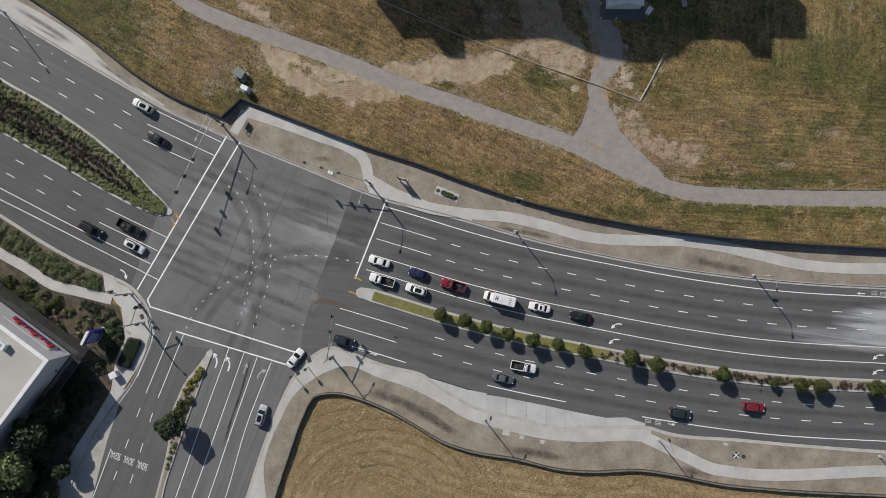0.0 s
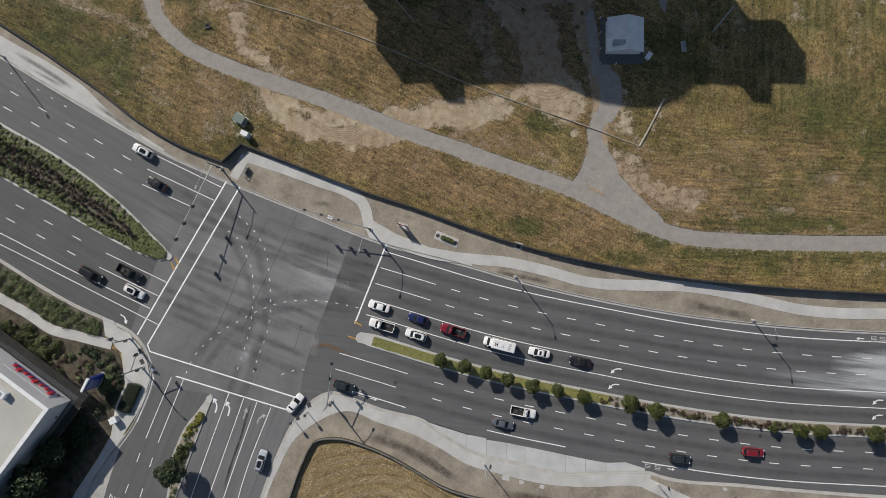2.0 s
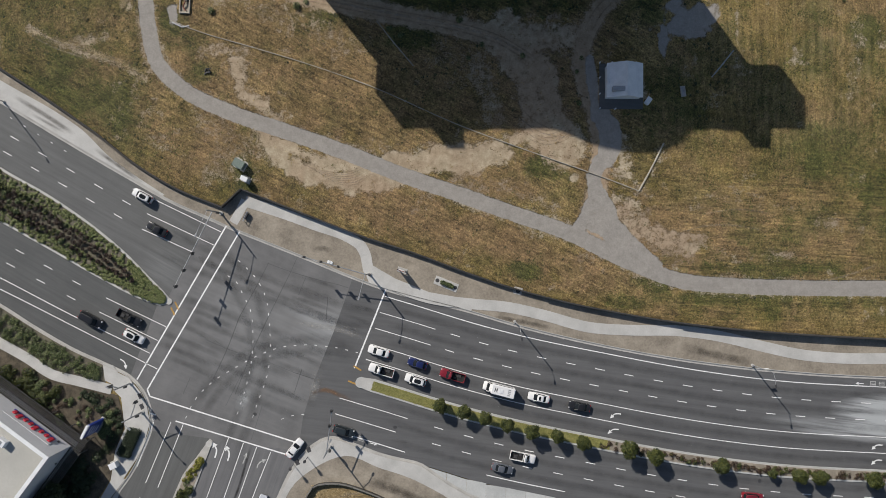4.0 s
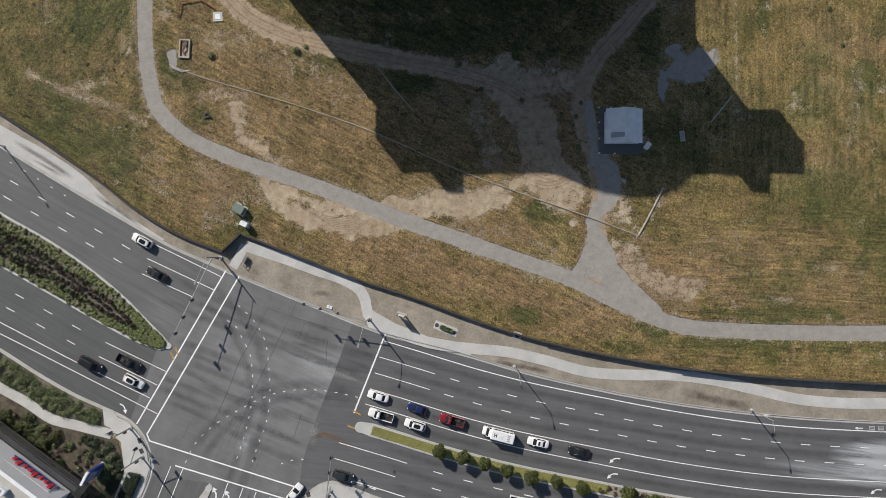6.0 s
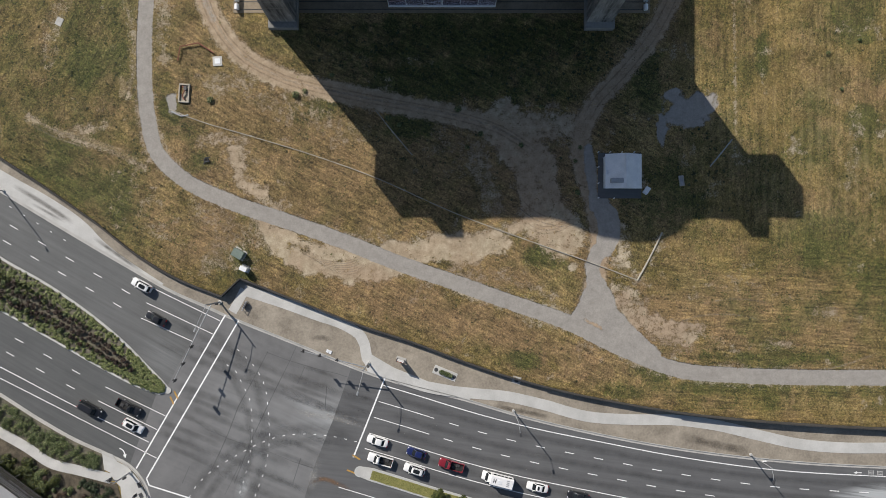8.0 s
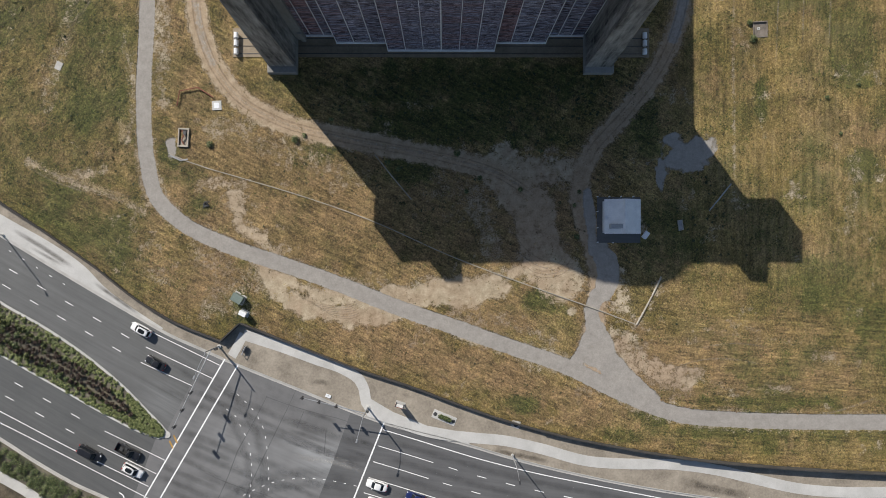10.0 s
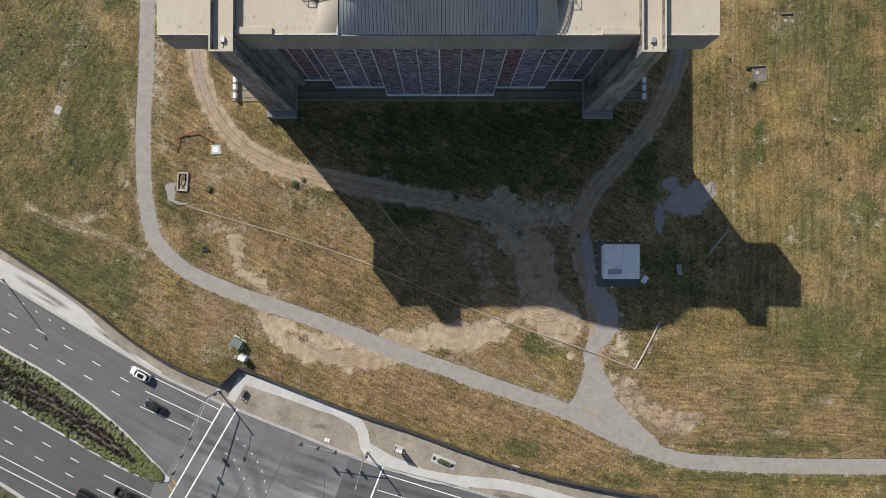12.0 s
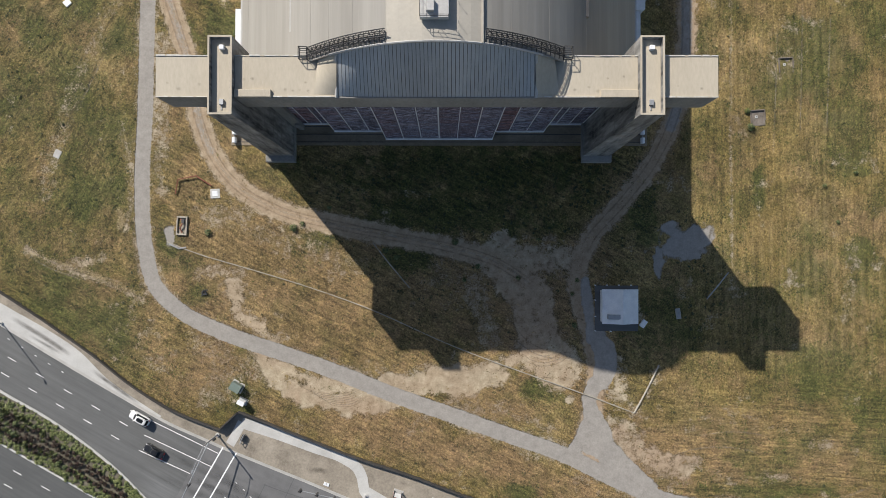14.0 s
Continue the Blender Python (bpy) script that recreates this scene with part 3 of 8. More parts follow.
# longer bare places along lines: points, width, strength
BARE_BANDS = [
    ([(-40.1, 44.8), (-32.8, 38.5), (-25.2, 36.3), (-17.7, 35.5), (-10.2, 38.3)], 5.2, 1.0),
    ([(-41.0, 45.3), (-30.3, 41.3), (-20.2, 38.6)], 4.2, 0.95),
    ([(-11.5, 39.3), (-2.7, 40.6), (6.1, 40.9), (12.6, 41.9)], 5.0, 1.0),
    ([(-10.2, 38.1), (-2.7, 38.6), (8.6, 39.6)], 3.6, 0.9),
    ([(-7.7, 42.1), (1.1, 43.0)], 2.4, 0.8),
    ([(-53.7, 64.0), (-49.3, 64.9), (-44.9, 64.4)], 3.2, 0.6),
    ([(-46.5, 62.3), (-45.2, 55.4), (-41.0, 52.3), (-36.9, 49.4)], 3.2, 0.9),
    ([(-54.0, 50.0), (-47.9, 45.4), (-49.7, 38.5)], 8.0, 0.45),
    ([(39.3, 27.5), (46.2, 23.5), (54.3, 21.8)], 6.0, 0.72),
    ([(37.4, 31.8), (43.7, 29.0)], 4.6, 0.6),
    ([(-73.1, 125.5), (-78.7, 114.1), (-83.6, 101.4), (-88.7, 82.4)], 4.2, 0.42),
    ([(-92.8, 69.8), (-84.5, 65.5), (-75.7, 62.8), (-66.6, 58.3)], 1.2, 0.9),
    ([(-82.3, 65.5), (-75.5, 67.8)], 3.0, 0.7),
    ([(-62.5, 117.9), (-63.4, 100.2), (-62.5, 83.7)], 4.6, 0.56),
    ([(-70.7, 93.8), (-68.8, 86.2), (-70.5, 73.6)], 2.2, 0.6),
    ([(-50.6, 76.2), (-44.3, 77.4)], 7, 0.5),
    ([(-41.8, 74.3), (-31.7, 71.8), (-19.1, 66.2)], 6, 0.42),
    ([(13.0, 68.1), (18.6, 60.0), (21.8, 49.9), (25.5, 43.7)], 11, 0.82),
    ([(28.7, 47.2), (14.9, 44.7)], 3.6, 0.8),
    ([(13.6, 68.7), (28.7, 68.1)], 6, 0.78),
    ([(7.3, 62.4), (11.1, 49.9)], 7, 0.55),
    ([(-27.9, 83.8), (-2.8, 81.9)], 2.5, 0.35),
    ([(38.1, 45.0), (39.3, 37.5)], 4.5, 0.7),
    ([(69.5, 83.9), (71.1, 75.1)], 1.6, 0.5),
    ([(73.8, 114.2), (74.0, 107.9), (80.3, 114.2)], 2.2, 0.45),
    ([(65.8, 99.0), (66.4, 95.3)], 3.0, 0.5),
    ([(90.8, 70.1), (89.4, 55.1)], 4, 0.4),
    ([(81.4, 27.1), (86.4, 26.5)], 3.2, 0.65),
    ([(72.1, 20.2), (75.8, 19.6)], 1.4, 0.9),
    ([(57.8, 32.6), (79.0, 29.6)], 1.6, 0.5),
    ([(54.0, 23.3), (64.0, 18.3)], 3, 0.45),
    ([(62.8, 34.5), (70.2, 32.0)], 2.5, 0.5),
    ([(14.7, 33.2), (21.6, 31.3)], 2.0, 0.6),
    ([(1.6, 35.7), (14.1, 34.4)], 3.6, 0.45),
]
# the grey drive: past the shed, widening, narrowing and forking into the trail
DRIVE_BANDS = [
    ([(31.9, 62.5), (33.2, 50.0)], 2.4, 0.85),
    ([(34.7, 50.0), (36.7, 45.5), (35.7, 41.0)], 4.4, 1),
    ([(33.9, 40.0), (32.7, 36.8), (33.4, 31.8)], 3.3, 1),
    ([(33.2, 32.5), (31.2, 28.1), (28.4, 24.2)], 2.8, 1),
    ([(34.4, 32.5), (37.6, 26.4), (46.5, 17.2)], 2.8, 1),
    ([(33.2, 26.6), (39.6, 23.0)], 4.2, 1),
    ([(34.6, 30.0), (36.4, 24.0), (41.5, 19.6)], 3.8, 1),
]
# the patch at (21, 57) browns the earth where the hangar's shade falls
RUST = [(-30, 60, 46, 22, 0.55, -15), (-78, 60, 22, 10, 0.4, -30), (5, 24, 36, 5, 0.95, -17), (-12, 33, 16, 3, 0.8, -17), (-70, 50, 14, 7, 0.6, -30), (-50, 44, 9, 7, 0.8, 0), (47, 24, 12, 6, 0.85, -25), (-42, 82, 10, 4, 0.6, -30), (70, 26, 26, 9, 0.8, 0),
        (-60, 105, 4, 18, 0.4, 0), (-30, 64, 14, 6, 0.45, -20), (2, 46, 18, 4, 0.5, -15), (10, 35, 14, 3.5, 0.7, -10), (92, 100, 6, 9, 0.45, 0), (94, 76, 5, 7, 0.5, 0), (66, 97, 3, 5, 0.6, 0), (-83, 62, 8, 4, 0.4, -25), (-80, 114, 3, 7, 0.5, 0), (21, 57, 13, 15, 0.9, 0), (5, 64, 22, 6, 0.6, -12)]
WEEDY = [(94.9, 32.6, 5, 4, 1), (84.3, 39.4, 7, 3, 0.9), (93.3, 68.2, 5, 4, 0.9), (70.8, 82.7, 1.6, 6, 1), (92.8, 87.1, 6, 2, 0.9), (75.6, 43.2, 4, 2, 0.7), (73.9, 16.5, 16, 1.8, 0.85), (63.9, 10.2, 22, 1.9, 0.75), (87.6, 9.4, 12, 2.2, 0.7), (21.6, 38.8, 5, 3.4, 1)]
WEEDY += [(46.5, 12.7, 5, 2.2, 1), (40.3, 8.9, 4, 2, 0.7), (16.6, 15.7, 4, 2, 0.9), (-27.9, 72.4, 5, 4, 0.8), (-60.6, 71.8, 2.5, 4, 1), (-56.2, 66.1, 3, 3, 0.6), (-54.0, 59.8, 3, 2.5, 0.7), (-44.3, 37.3, 3, 5, 0.8), (-81.0, 87.5, 5, 4, 0.6), (-49.0, 119.2, 7, 7, 0.9), (57.7, 115.5, 5, 9, 0.6)]
WEEDY += [(-41.6, 47.3, 3, 2.5, 0.6), (1.0, 77.5, 24, 5, 0.9), (-7.8, 68.7, 6, 4, 1), (5, 87, 32, 6, 0.9), (45.0, 77.6, 4, 9, 0.8), (50.0, 55.0, 8, 9, 0.7), (65.0, 60.0, 9, 4, 0.5), (-94.8, 83.7, 6, 8, 0.5), (-75.8, 76.1, 7, 4, 0.5), (-90.8, 59.7, 8, 3, 0.5), (-75.6, 54.8, 8, 4, 0.45), (64.9, 23.8, 6, 2, 0.6), (93.9, 28.3, 6, 4, 0.6), (60, 75, 3, 16, 0.4)]


def bands(x, y, items, seed, soft=1.5, rag=1.0):
    """Strength of patches drawn along lines, with ragged edges."""
    wob = (lattice(x, y, 3.4, seed) - 0.5) * 2.2 + (lattice(x, y, 1.2, seed + 1) - 0.5) * 1.3
    best = np.zeros(x.shape)
    for line, width, strength in items:
        best = np.maximum(best, strength * np.clip((width / 2 + soft - gap(x, y, curve(line, 2.0)) - rag * wob * min(1, width / 4)) / (2 * soft), 0, 1))
    return best


def blobs(x, y, items, seed):
    best = np.zeros(x.shape)
    wob = (lattice(x, y, 3.0, seed) - 0.5) * 0.9 + (lattice(x, y, 1.1, seed + 1) - 0.5) * 0.5
    for bx, by, rx, ry, s, *turn in items:
        a = radians(turn[0]) if turn else 0.0
        u, v = (x - bx) * math.cos(a) + (y - by) * math.sin(a), (y - by) * math.cos(a) - (x - bx) * math.sin(a)
        r = np.hypot(u / rx, v / ry) + wob
        best = np.maximum(best, s * np.clip(1.6 - 1.2 * r, 0, 1))
    return best


def gap_free(x):
    """The north limit of the shop's lot, in y, over x."""
    return np.interp(x, [-260, -102, -64], [100, 12, -5])


def surface(x, y):
    """Height of the ground at places, and its cover by name."""
    low = inside(x, y, CORRIDOR)
    gold = inside(x, y, SOUTH_FIELD).astype(float)
    trail = near_line(x, y, TRAIL, 3.5, 0.5)
    trail = np.maximum(trail, bands(x, y, DRIVE_BANDS, 73, 0.7, 0.5))
    trail = np.maximum(trail, 0.85 * blobs(x, y, [(53.0, 71.3, 6.6, 4.6, 1, 15), (48.2, 68.2, 1.2, 4, 0.9, 0), (-60.5, 72, 1.6, 2.4, 1)], 71))
    trail = np.maximum(trail, 0.62 * near_line(x, y, [p for p in DIRT_EAST if p[1] > 96], 3.4, 0.8))
    trail = np.maximum(trail, 0.5 * near_line(x, y, [p for p in DIRT_LOOP if p[1] > 90], 3.0, 1.0))
    dirt = np.maximum(near_line(x, y, DIRT_LOOP, 4.8, 1.1) * 1.05, near_line(x, y, DIRT_EAST, 4.6, 1.2))
    dirt = np.maximum(dirt, (0.3 + 0.45 * lattice(x, y, 7.0, 45)) * near_line(x, y, TRAIL, 5.6, 1.2))
    dirt = np.maximum(dirt, 0.6 * near_line(x, y, [(64.5, 240), (64.4, 120), (64.3, 96), (64.5, 65)], 0.9, 0.5))
    dirt = np.maximum(dirt, np.maximum(blobs(x, y, BARE, 11), bands(x, y, BARE_BANDS, 13)))
    bald = 0.45 * lattice(x, y, 6.0, 35) + 0.33 * lattice(x, y, 2.3, 36) + 0.22 * lattice(x, y, 1.0, 37)
    dirt = np.maximum(dirt, 0.46 * np.clip((bald - 0.60) * 7, 0, 1) * (gold < 0.5) * np.where((y > 79) & (np.abs(x) < 47), 0, 1) * np.where(x < -68, 0.8, 1))
    patchy = np.clip(lattice(x, y, 9.0, 38) * 1.1 + lattice(x, y, 3.0, 39) * 0.5 - 0.42, 0, 1)
    green = np.maximum(blobs(x, y, WEEDY, 21), 0.75 * np.clip((x - 42) / 30, 0, 1) * (y > 5) * np.clip(patchy * 1.4, 0, 1))
    green = np.maximum(green, 1.0 * np.clip((-58 - x) / 14, 0, 1) * (y > 30) * np.clip(patchy + 0.08, 0, 1))
    south = np.clip((x - 40) / 8, 0, 1) * np.clip((44 - y) / 8, 0, 1)
    east = np.clip((x - 44) / 14, 0, 1)
    west = np.clip((-62 - x) / 6, 0, 1) * np.clip((y - 62) / 8, 0, 1)
    rows = 0.5 * np.where((x > 58) & (y > 44), 0.5 + 0.5 * np.sin(x * 3.1 + 2.0 * lattice(x, y, 9, 31)), 0) * np.clip(lattice(x, y, 14, 32) * 2 - 0.6, 0, 1)
    near = gap(x, y, S_WALL)
    arcs = 0.5 + 0.5 * np.sin(near * 2.6 + 3 * lattice(x, y, 7, 33))
    row = np.where(gold > 0, arcs * np.clip(lattice(x, y, 6, 34) * 1.8 - 0.4, 0, 1), rows)
    # brown along DIRT_EAST offsets the pale blue skylight on its shaded earth
    rust = np.maximum(blobs(x, y, RUST, 61), np.maximum(0.9 * near_line(x, y, DIRT_EAST, 6.0, 1.5), 0.75 * near_line(x, y, DIRT_LOOP, 5.0, 1.5)))
    firm = np.maximum(trail, np.clip(dirt * 1.4, 0, 1))
    z = 0.12 + (lattice(x, y, 5.0, 41) - 0.5) * 0.16 + (1 - firm) * ((lattice(x, y, 1.3, 42) - 0.5) * 0.16)
    z = np.where((x < -64) & (y < gap_free(x)), 0.05 + (z - 0.12) * 0.2, z)
    z = np.where(low, -0.35, z)
    return z, dict(trail=trail, dirt=dirt, green=green, gold=gold * 0.9, row=row, rust=rust, east=east, west=west, south=south)


def make_ground():
    fx, fy = np.arange(-106, 106.1, 0.42), np.arange(-62, 132.1, 0.42)
    gx = np.concatenate([-np.geomspace(2400, 112, 14), fx, np.geomspace(112, 2400, 14)])
    gy = np.concatenate([-np.geomspace(2400, 68, 14), fy, np.geomspace(138, 2400, 14)])
    xx, yy = [a.ravel() for a in np.meshgrid(gx, gy)]
    z, cover = surface(xx, yy)
    n, m = len(gx), len(gy)
    i = (np.arange(m - 1)[:, None] * n + np.arange(n - 1)[None]).ravel()
    faces = np.stack([i, i + 1, i + n + 1, i + n], 1)
    me = bpy.data.meshes.new("ground")
    me.vertices.add(len(xx))
    me.vertices.foreach_set("co", np.stack([xx, yy, z], 1).ravel())
    me.loops.add(faces.size)
    me.loops.foreach_set("vertex_index", faces.ravel())
    me.polygons.add(len(faces))
    me.polygons.foreach_set("loop_start", np.arange(0, faces.size, 4))
    me.polygons.foreach_set("use_smooth", np.ones(len(faces), bool))
    me.update(calc_edges=True)
    for name, values in cover.items():
        me.attributes.new(name, "FLOAT", "POINT").data.foreach_set("value", values.astype(np.float32))
    me.materials.append(ground_mat())
    tagged(new("ground", me), "dry grassland with bare earth tracks and a worn grey trail", "ground", kind="structure")


make_ground()


# ---- roads ----
def between(a, b, z0, z1, n=90):
    """A slab between two lines of unlike count."""
    la, lb = lengths(a)[-1], lengths(b)[-1]
    return ribbon([tuple(along(a, la * i / n)[0]) for i in range(n + 1)], [tuple(along(b, lb * i / n)[0]) for i in range(n + 1)], z0, z1)


E_LINE = curve([(-34, -2.6), (-26, -4.9)] + E_MED[1::4])
road = tagged(new("road", mesh_of("road", prism(N_KERB_W + N_KERB_E[1:] + S_KERB_E[::-1] + S_KERB_W[::-1], -0.3, 0.0), ASPHALT)), "wide grey asphalt road crossing with worn lanes", "road", kind="structure")
seam = [(-20.5, 14.3), (-24.7, 2.2), (-28.5, -7.3), (-31.3, -16.3), (-32.5, -25.1)]
south_edge = S_KERB_E[[i for i, p in enumerate(S_KERB_E) if p[0] > -31 and p[1] > -24.5][0]:]
part("newer_asphalt", prism([(-20.48, 14.2)] + [p for p in offset(N_KERB_E, -0.1) if p[0] > -20] + offset(south_edge, 0.1)[::-1] + seam[:0:-1], -0.02, 0.004), ASPHALT_DARK, road, "newer, darker asphalt surface")
for line in ([(-44.7, -6.5), (-48.4, -14.0)], [(-40.3, -13.9), (-42.7, -21.4)], [(-63.0, 23.2), (-58.6, 21.5)]):
    part("crack_seal", strip(curve(line, 1.0), 0.1, 0.0, 0.007), ASPHALT_DARK, road, "dark sealed crack")



def line_mark(line, width=0.16, material=PAINT, name="lane_line", top=0.014):
    part(name, strip(line, width, 0.0, top), material, road)


dash_mesh = mesh_of("lane_dash", boxes((-1.05, 1.05, -0.085, 0.085, 0.0, 0.014)), PAINT)
short_mesh = mesh_of("lane_dash", boxes((-0.30, 0.30, -0.065, 0.065, 0.0, 0.014)), PAINT)


def dash_mark(p, way, mesh):
    ob = new("lane_dash", mesh)
    ob.parent = road
    ob.matrix_basis = pose(p[0], p[1], 0, 0, 0, math.degrees(math.atan2(way[1], way[0])))


def dashes(line, s0, s1, gap_m, mesh=dash_mesh):
    s = s0
    while s < s1:
        dash_mark(*along(line, s), mesh)
        s += gap_m


def x_at(line, x):
    return min(range(len(line)), key=lambda i: abs(line[i][0] - x))


for d, x0 in ((3.6, -18.2), (7.1, -17.1)):
    l = offset(E_LINE, d)
    line_mark(l[x_at(l, x0):], 0.17)
for d, x0, x1 in ((10.75, -15.8, -2.2), (14.4, -14.4, -0.9)):
    l = offset(E_LINE, d)
    line_mark(l[x_at(l, x0):x_at(l, x1)], 0.16)
    dashes(l, nearest(l, x1 + 3.1, l[x_at(l, x1 + 3.1)][1]), lengths(l)[-1], 6.55)
l = offset(E_LINE, 18.1)
line_mark(l[x_at(l, -13):], 0.2)
for d, x0, x1, xd in ((-6.2, -23, -7.2, -1.4), (-9.8, -24, -8.8, -1.9)):
    l = offset(E_LINE, d)
    line_mark(l[x_at(l, x0):x_at(l, x1)], 0.16)
    dashes(l, nearest(l, xd, l[x_at(l, xd)][1]), lengths(l)[-1], 6.85)
l = offset(E_LINE, -13.4)
for x0, x1 in ((-21.5, -6.4), (9, 28), (42.5, 260)):
    line_mark(l[x_at(l, x0):x_at(l, x1)], 0.2)
# western arms
for a, mesh, n in (([(-96.4, 49.6), (-84.3, 42.3)], short_mesh, 4), ([(-95.6, 45.1), (-70.6, 30.9)], dash_mesh, 4), ([(-97.1, 41.7), (-72.5, 27.9)], dash_mesh, 4), ([(-100.5, 23.4), (-81.5, 13.1)], dash_mesh, 3), ([(-96.2, 17.0), (-82.7, 9.8)], dash_mesh, 2)):
    p, q = Vector(a[0]), Vector(a[1])
    for i in range(-8, n + 1):
        dash_mark(p.lerp(q, i / n), q - p, mesh)
for a in ([(-69.2, 33.9), (-49.6, 24.4)], [(-66.0, 28.4), (-51.0, 21.4)], [(-67.1, 25.0), (-55.8, 19.9)], [(-75.0, 9.8), (-61.6, 3.4)], [(-76.5, 6.7), (-63.5, 0.4)], [(-64.2, -17.5), (-67.8, -27.3)], [(-60.4, -17.5), (-65.9, -30.9)], [(-57.7, -18.0), (-63.2, -31.9)], [(-73.5, -43.1), (-77.4, -53.8)]):
    line_mark(a, 0.16)
for a in ([(-103.5, 16.7), (-98.5, 14.2), (-82.2, 5.8), (-65.2, -2.4)], [(-103.5, 14.1), (-98.5, 11.7), (-80.9, 2.9), (-63.5, -5.9)], [(-47.7, -21.0), (-54.2, -39.1), (-59.2, -53.7), (-61.7, -61.0)], [(-44.4, -22.1), (-50.7, -40.0), (-55.6, -53.7), (-58.3, -61.0)], [(-41.5, -23.0), (-47.2, -39.4), (-52.0, -53.7), (-54.7, -61.0)], [(-38.4, -24.1), (-43.4, -37.0), (-48.3, -53.7), (-50.8, -61.0)]):
    line_mark(curve(a), 0.17)
for a in ([(-67.5, -35.1), (-70.0, -42.0)], [(-64.7, -36.2), (-66.8, -42.9)]):
    p, q = Vector(a[0]), Vector(a[1])
    for i in range(0, 6):
        dash_mark(p.lerp(q, i), q - p, dash_mesh)
for a, w in (([(-48.1, 26.4), (-68.0, -8.2)], 0.32), ([(-45.4, 24.7), (-65.7, -10.4)], 0.32), ([(-65.7, -10.4), (-65.1, -11.9)], 0.3), ([(-65.1, -11.9), (-31.3, -22.4)], 0.3), ([(-65.7, -15.4), (-63.8, -16.0)], 0.3), ([(-59.4, -17.3), (-33.6, -25.0)], 0.3), ([(-13.0, 12.1), (-20.0, -5.6)], 0.34)):
    line_mark(a, w, PAINT, "stop_line")
for a in ([(-59.7, 8.9), (-58.9, 7.2)], [(-60.6, 7.7), (-59.8, 6.0)], [(-20.2, -5.1), (-18.5, -6.1)], [(-21.4, -8.4), (-19.6, -9.1)]):
    line_mark(a, 0.35, PAINT_YELLOW, "yellow_mark", 0.019)
for a in ([(-19.1, -2.2), (-24.8, -1.0), (-31.0, -0.5), (-37.2, -1.3), (-41.6, -3.0), (-45.9, -5.3), (-50.9, -8.4), (-55.2, -12.7), (-57.1, -16.5)], [(-48.2, 14.8), (-46.4, 13.6), (-44.6, 10.4), (-43.0, 7.1), (-42.5, 3.3), (-42.8, -4.5), (-44.0, -10.1), (-45.8, -15.7)], [(-45.8, 18.2), (-41.8, 14.1), (-40.0, 10.9), (-38.8, 3.5), (-38.6, -2.1), (-39.3, -7.4), (-41.4, -13.4), (-42.6, -17.1)], [(-36.2, -16.9), (-33.4, -16.0), (-30.3, -15.8)]):
    l = curve(a, 0.6)
    dashes(l, 0.4, lengths(l)[-1], 2.3, short_mesh)


def turn_arrow(place, way, side=1, size=1.0, material=PAINT):
    """A bent arrow on the lane: comes along way, turns to its left (side 1) or right (-1); side 0 is straight."""
    bm = bmesh.new()
    bend = [(-1.5, 0), (-0.4, 0.05), (0.4, 0.3 * side), (0.9, 0.85 * side)] if side else [(-1.5, 0), (0.6, 0)]
    line = curve(bend, 0.25)
    a, b = offset(line, 0.17), offset(line, -0.17)
    for i in range(len(line) - 1):
        bm.faces.new([bm.verts.new((*p, 0.014)) for p in (b[i], b[i + 1], a[i + 1], a[i])])
    e, w = Vector(line[-1]), (Vector(line[-1]) - Vector(line[-2])).normalized()
    n = Vector((-w.y, w.x))
    bm.faces.new([bm.verts.new((*p, 0.014)) for p in (e - n * 0.62 - w * 0.1, e + w * 1.1, e + n * 0.62 - w * 0.1)])
    bmesh.ops.scale(bm, vec=(size, size, 1), verts=bm.verts)
    ob = part("turn_arrow", bm, material, road)
    ob.matrix_basis = pose(place[0], place[1], 0, 0, 0, math.degrees(math.atan2(way[1], way[0])))


for p in [(37.6, -15.4), (37.1, -18.8), (95.0, -22.1), (94.9, -25.4)]:
    turn_arrow(p, (-1, 0.12), 1, 0.74)
for p in [(-50.2, -23.9), (-47.4, -24.6)]:
    turn_arrow(p, (0.32, 0.95), 1)
turn_arrow([(-44.1, -25.5)][0], (0.32, 0.95), 0, 0.8, PAINT_WORN)
turn_arrow([(-41.0, -26.5)][0], (0.32, 0.95), -1, 0.8, PAINT_WORN)
turn_arrow([(-70.8, -4.3)][0], (0.85, -0.5), -1, 0.72)
turn_arrow([(91.2, -8.7)][0], (-1, 0.03), 0, 0.55)
turn_arrow([(-15.8, -22.2)][0], (0.97, -0.25), 0, 0.5)
turn_arrow([(49.5, -37.4)][0], (0.99, -0.12), 0, 0.5)


def bars_mark(place, turn):
    """Small lane wording, too far off to read, as bars."""
    ob = part("lane_wording", boxes(*[(-0.75, 0.75, -0.8 + 0.4 * i, -0.62 + 0.4 * i, 0, 0.014) for i in range(4)], (-0.75, -0.6, -0.8, 0.6, 0, 0.013), (0.6, 0.75, -0.8, 0.6, 0, 0.013)), PAINT_WORN, road)
    ob.matrix_basis = pose(place[0], place[1], 0, 0, 0, turn) @ Matrix.Diagonal((0.8, 0.8, 1, 1))


for p, a in zip([(94.1, -8.7), (96.0, -8.8), (-20.4, -20.4), (-18.4, -21.0), (44.4, -36.5), (46.6, -37.0), (-64.8, -17.1), (-65.5, -19.0)], (0, 0, -14, -14, -8, -8, 65, 65)):
    bars_mark(p, a)


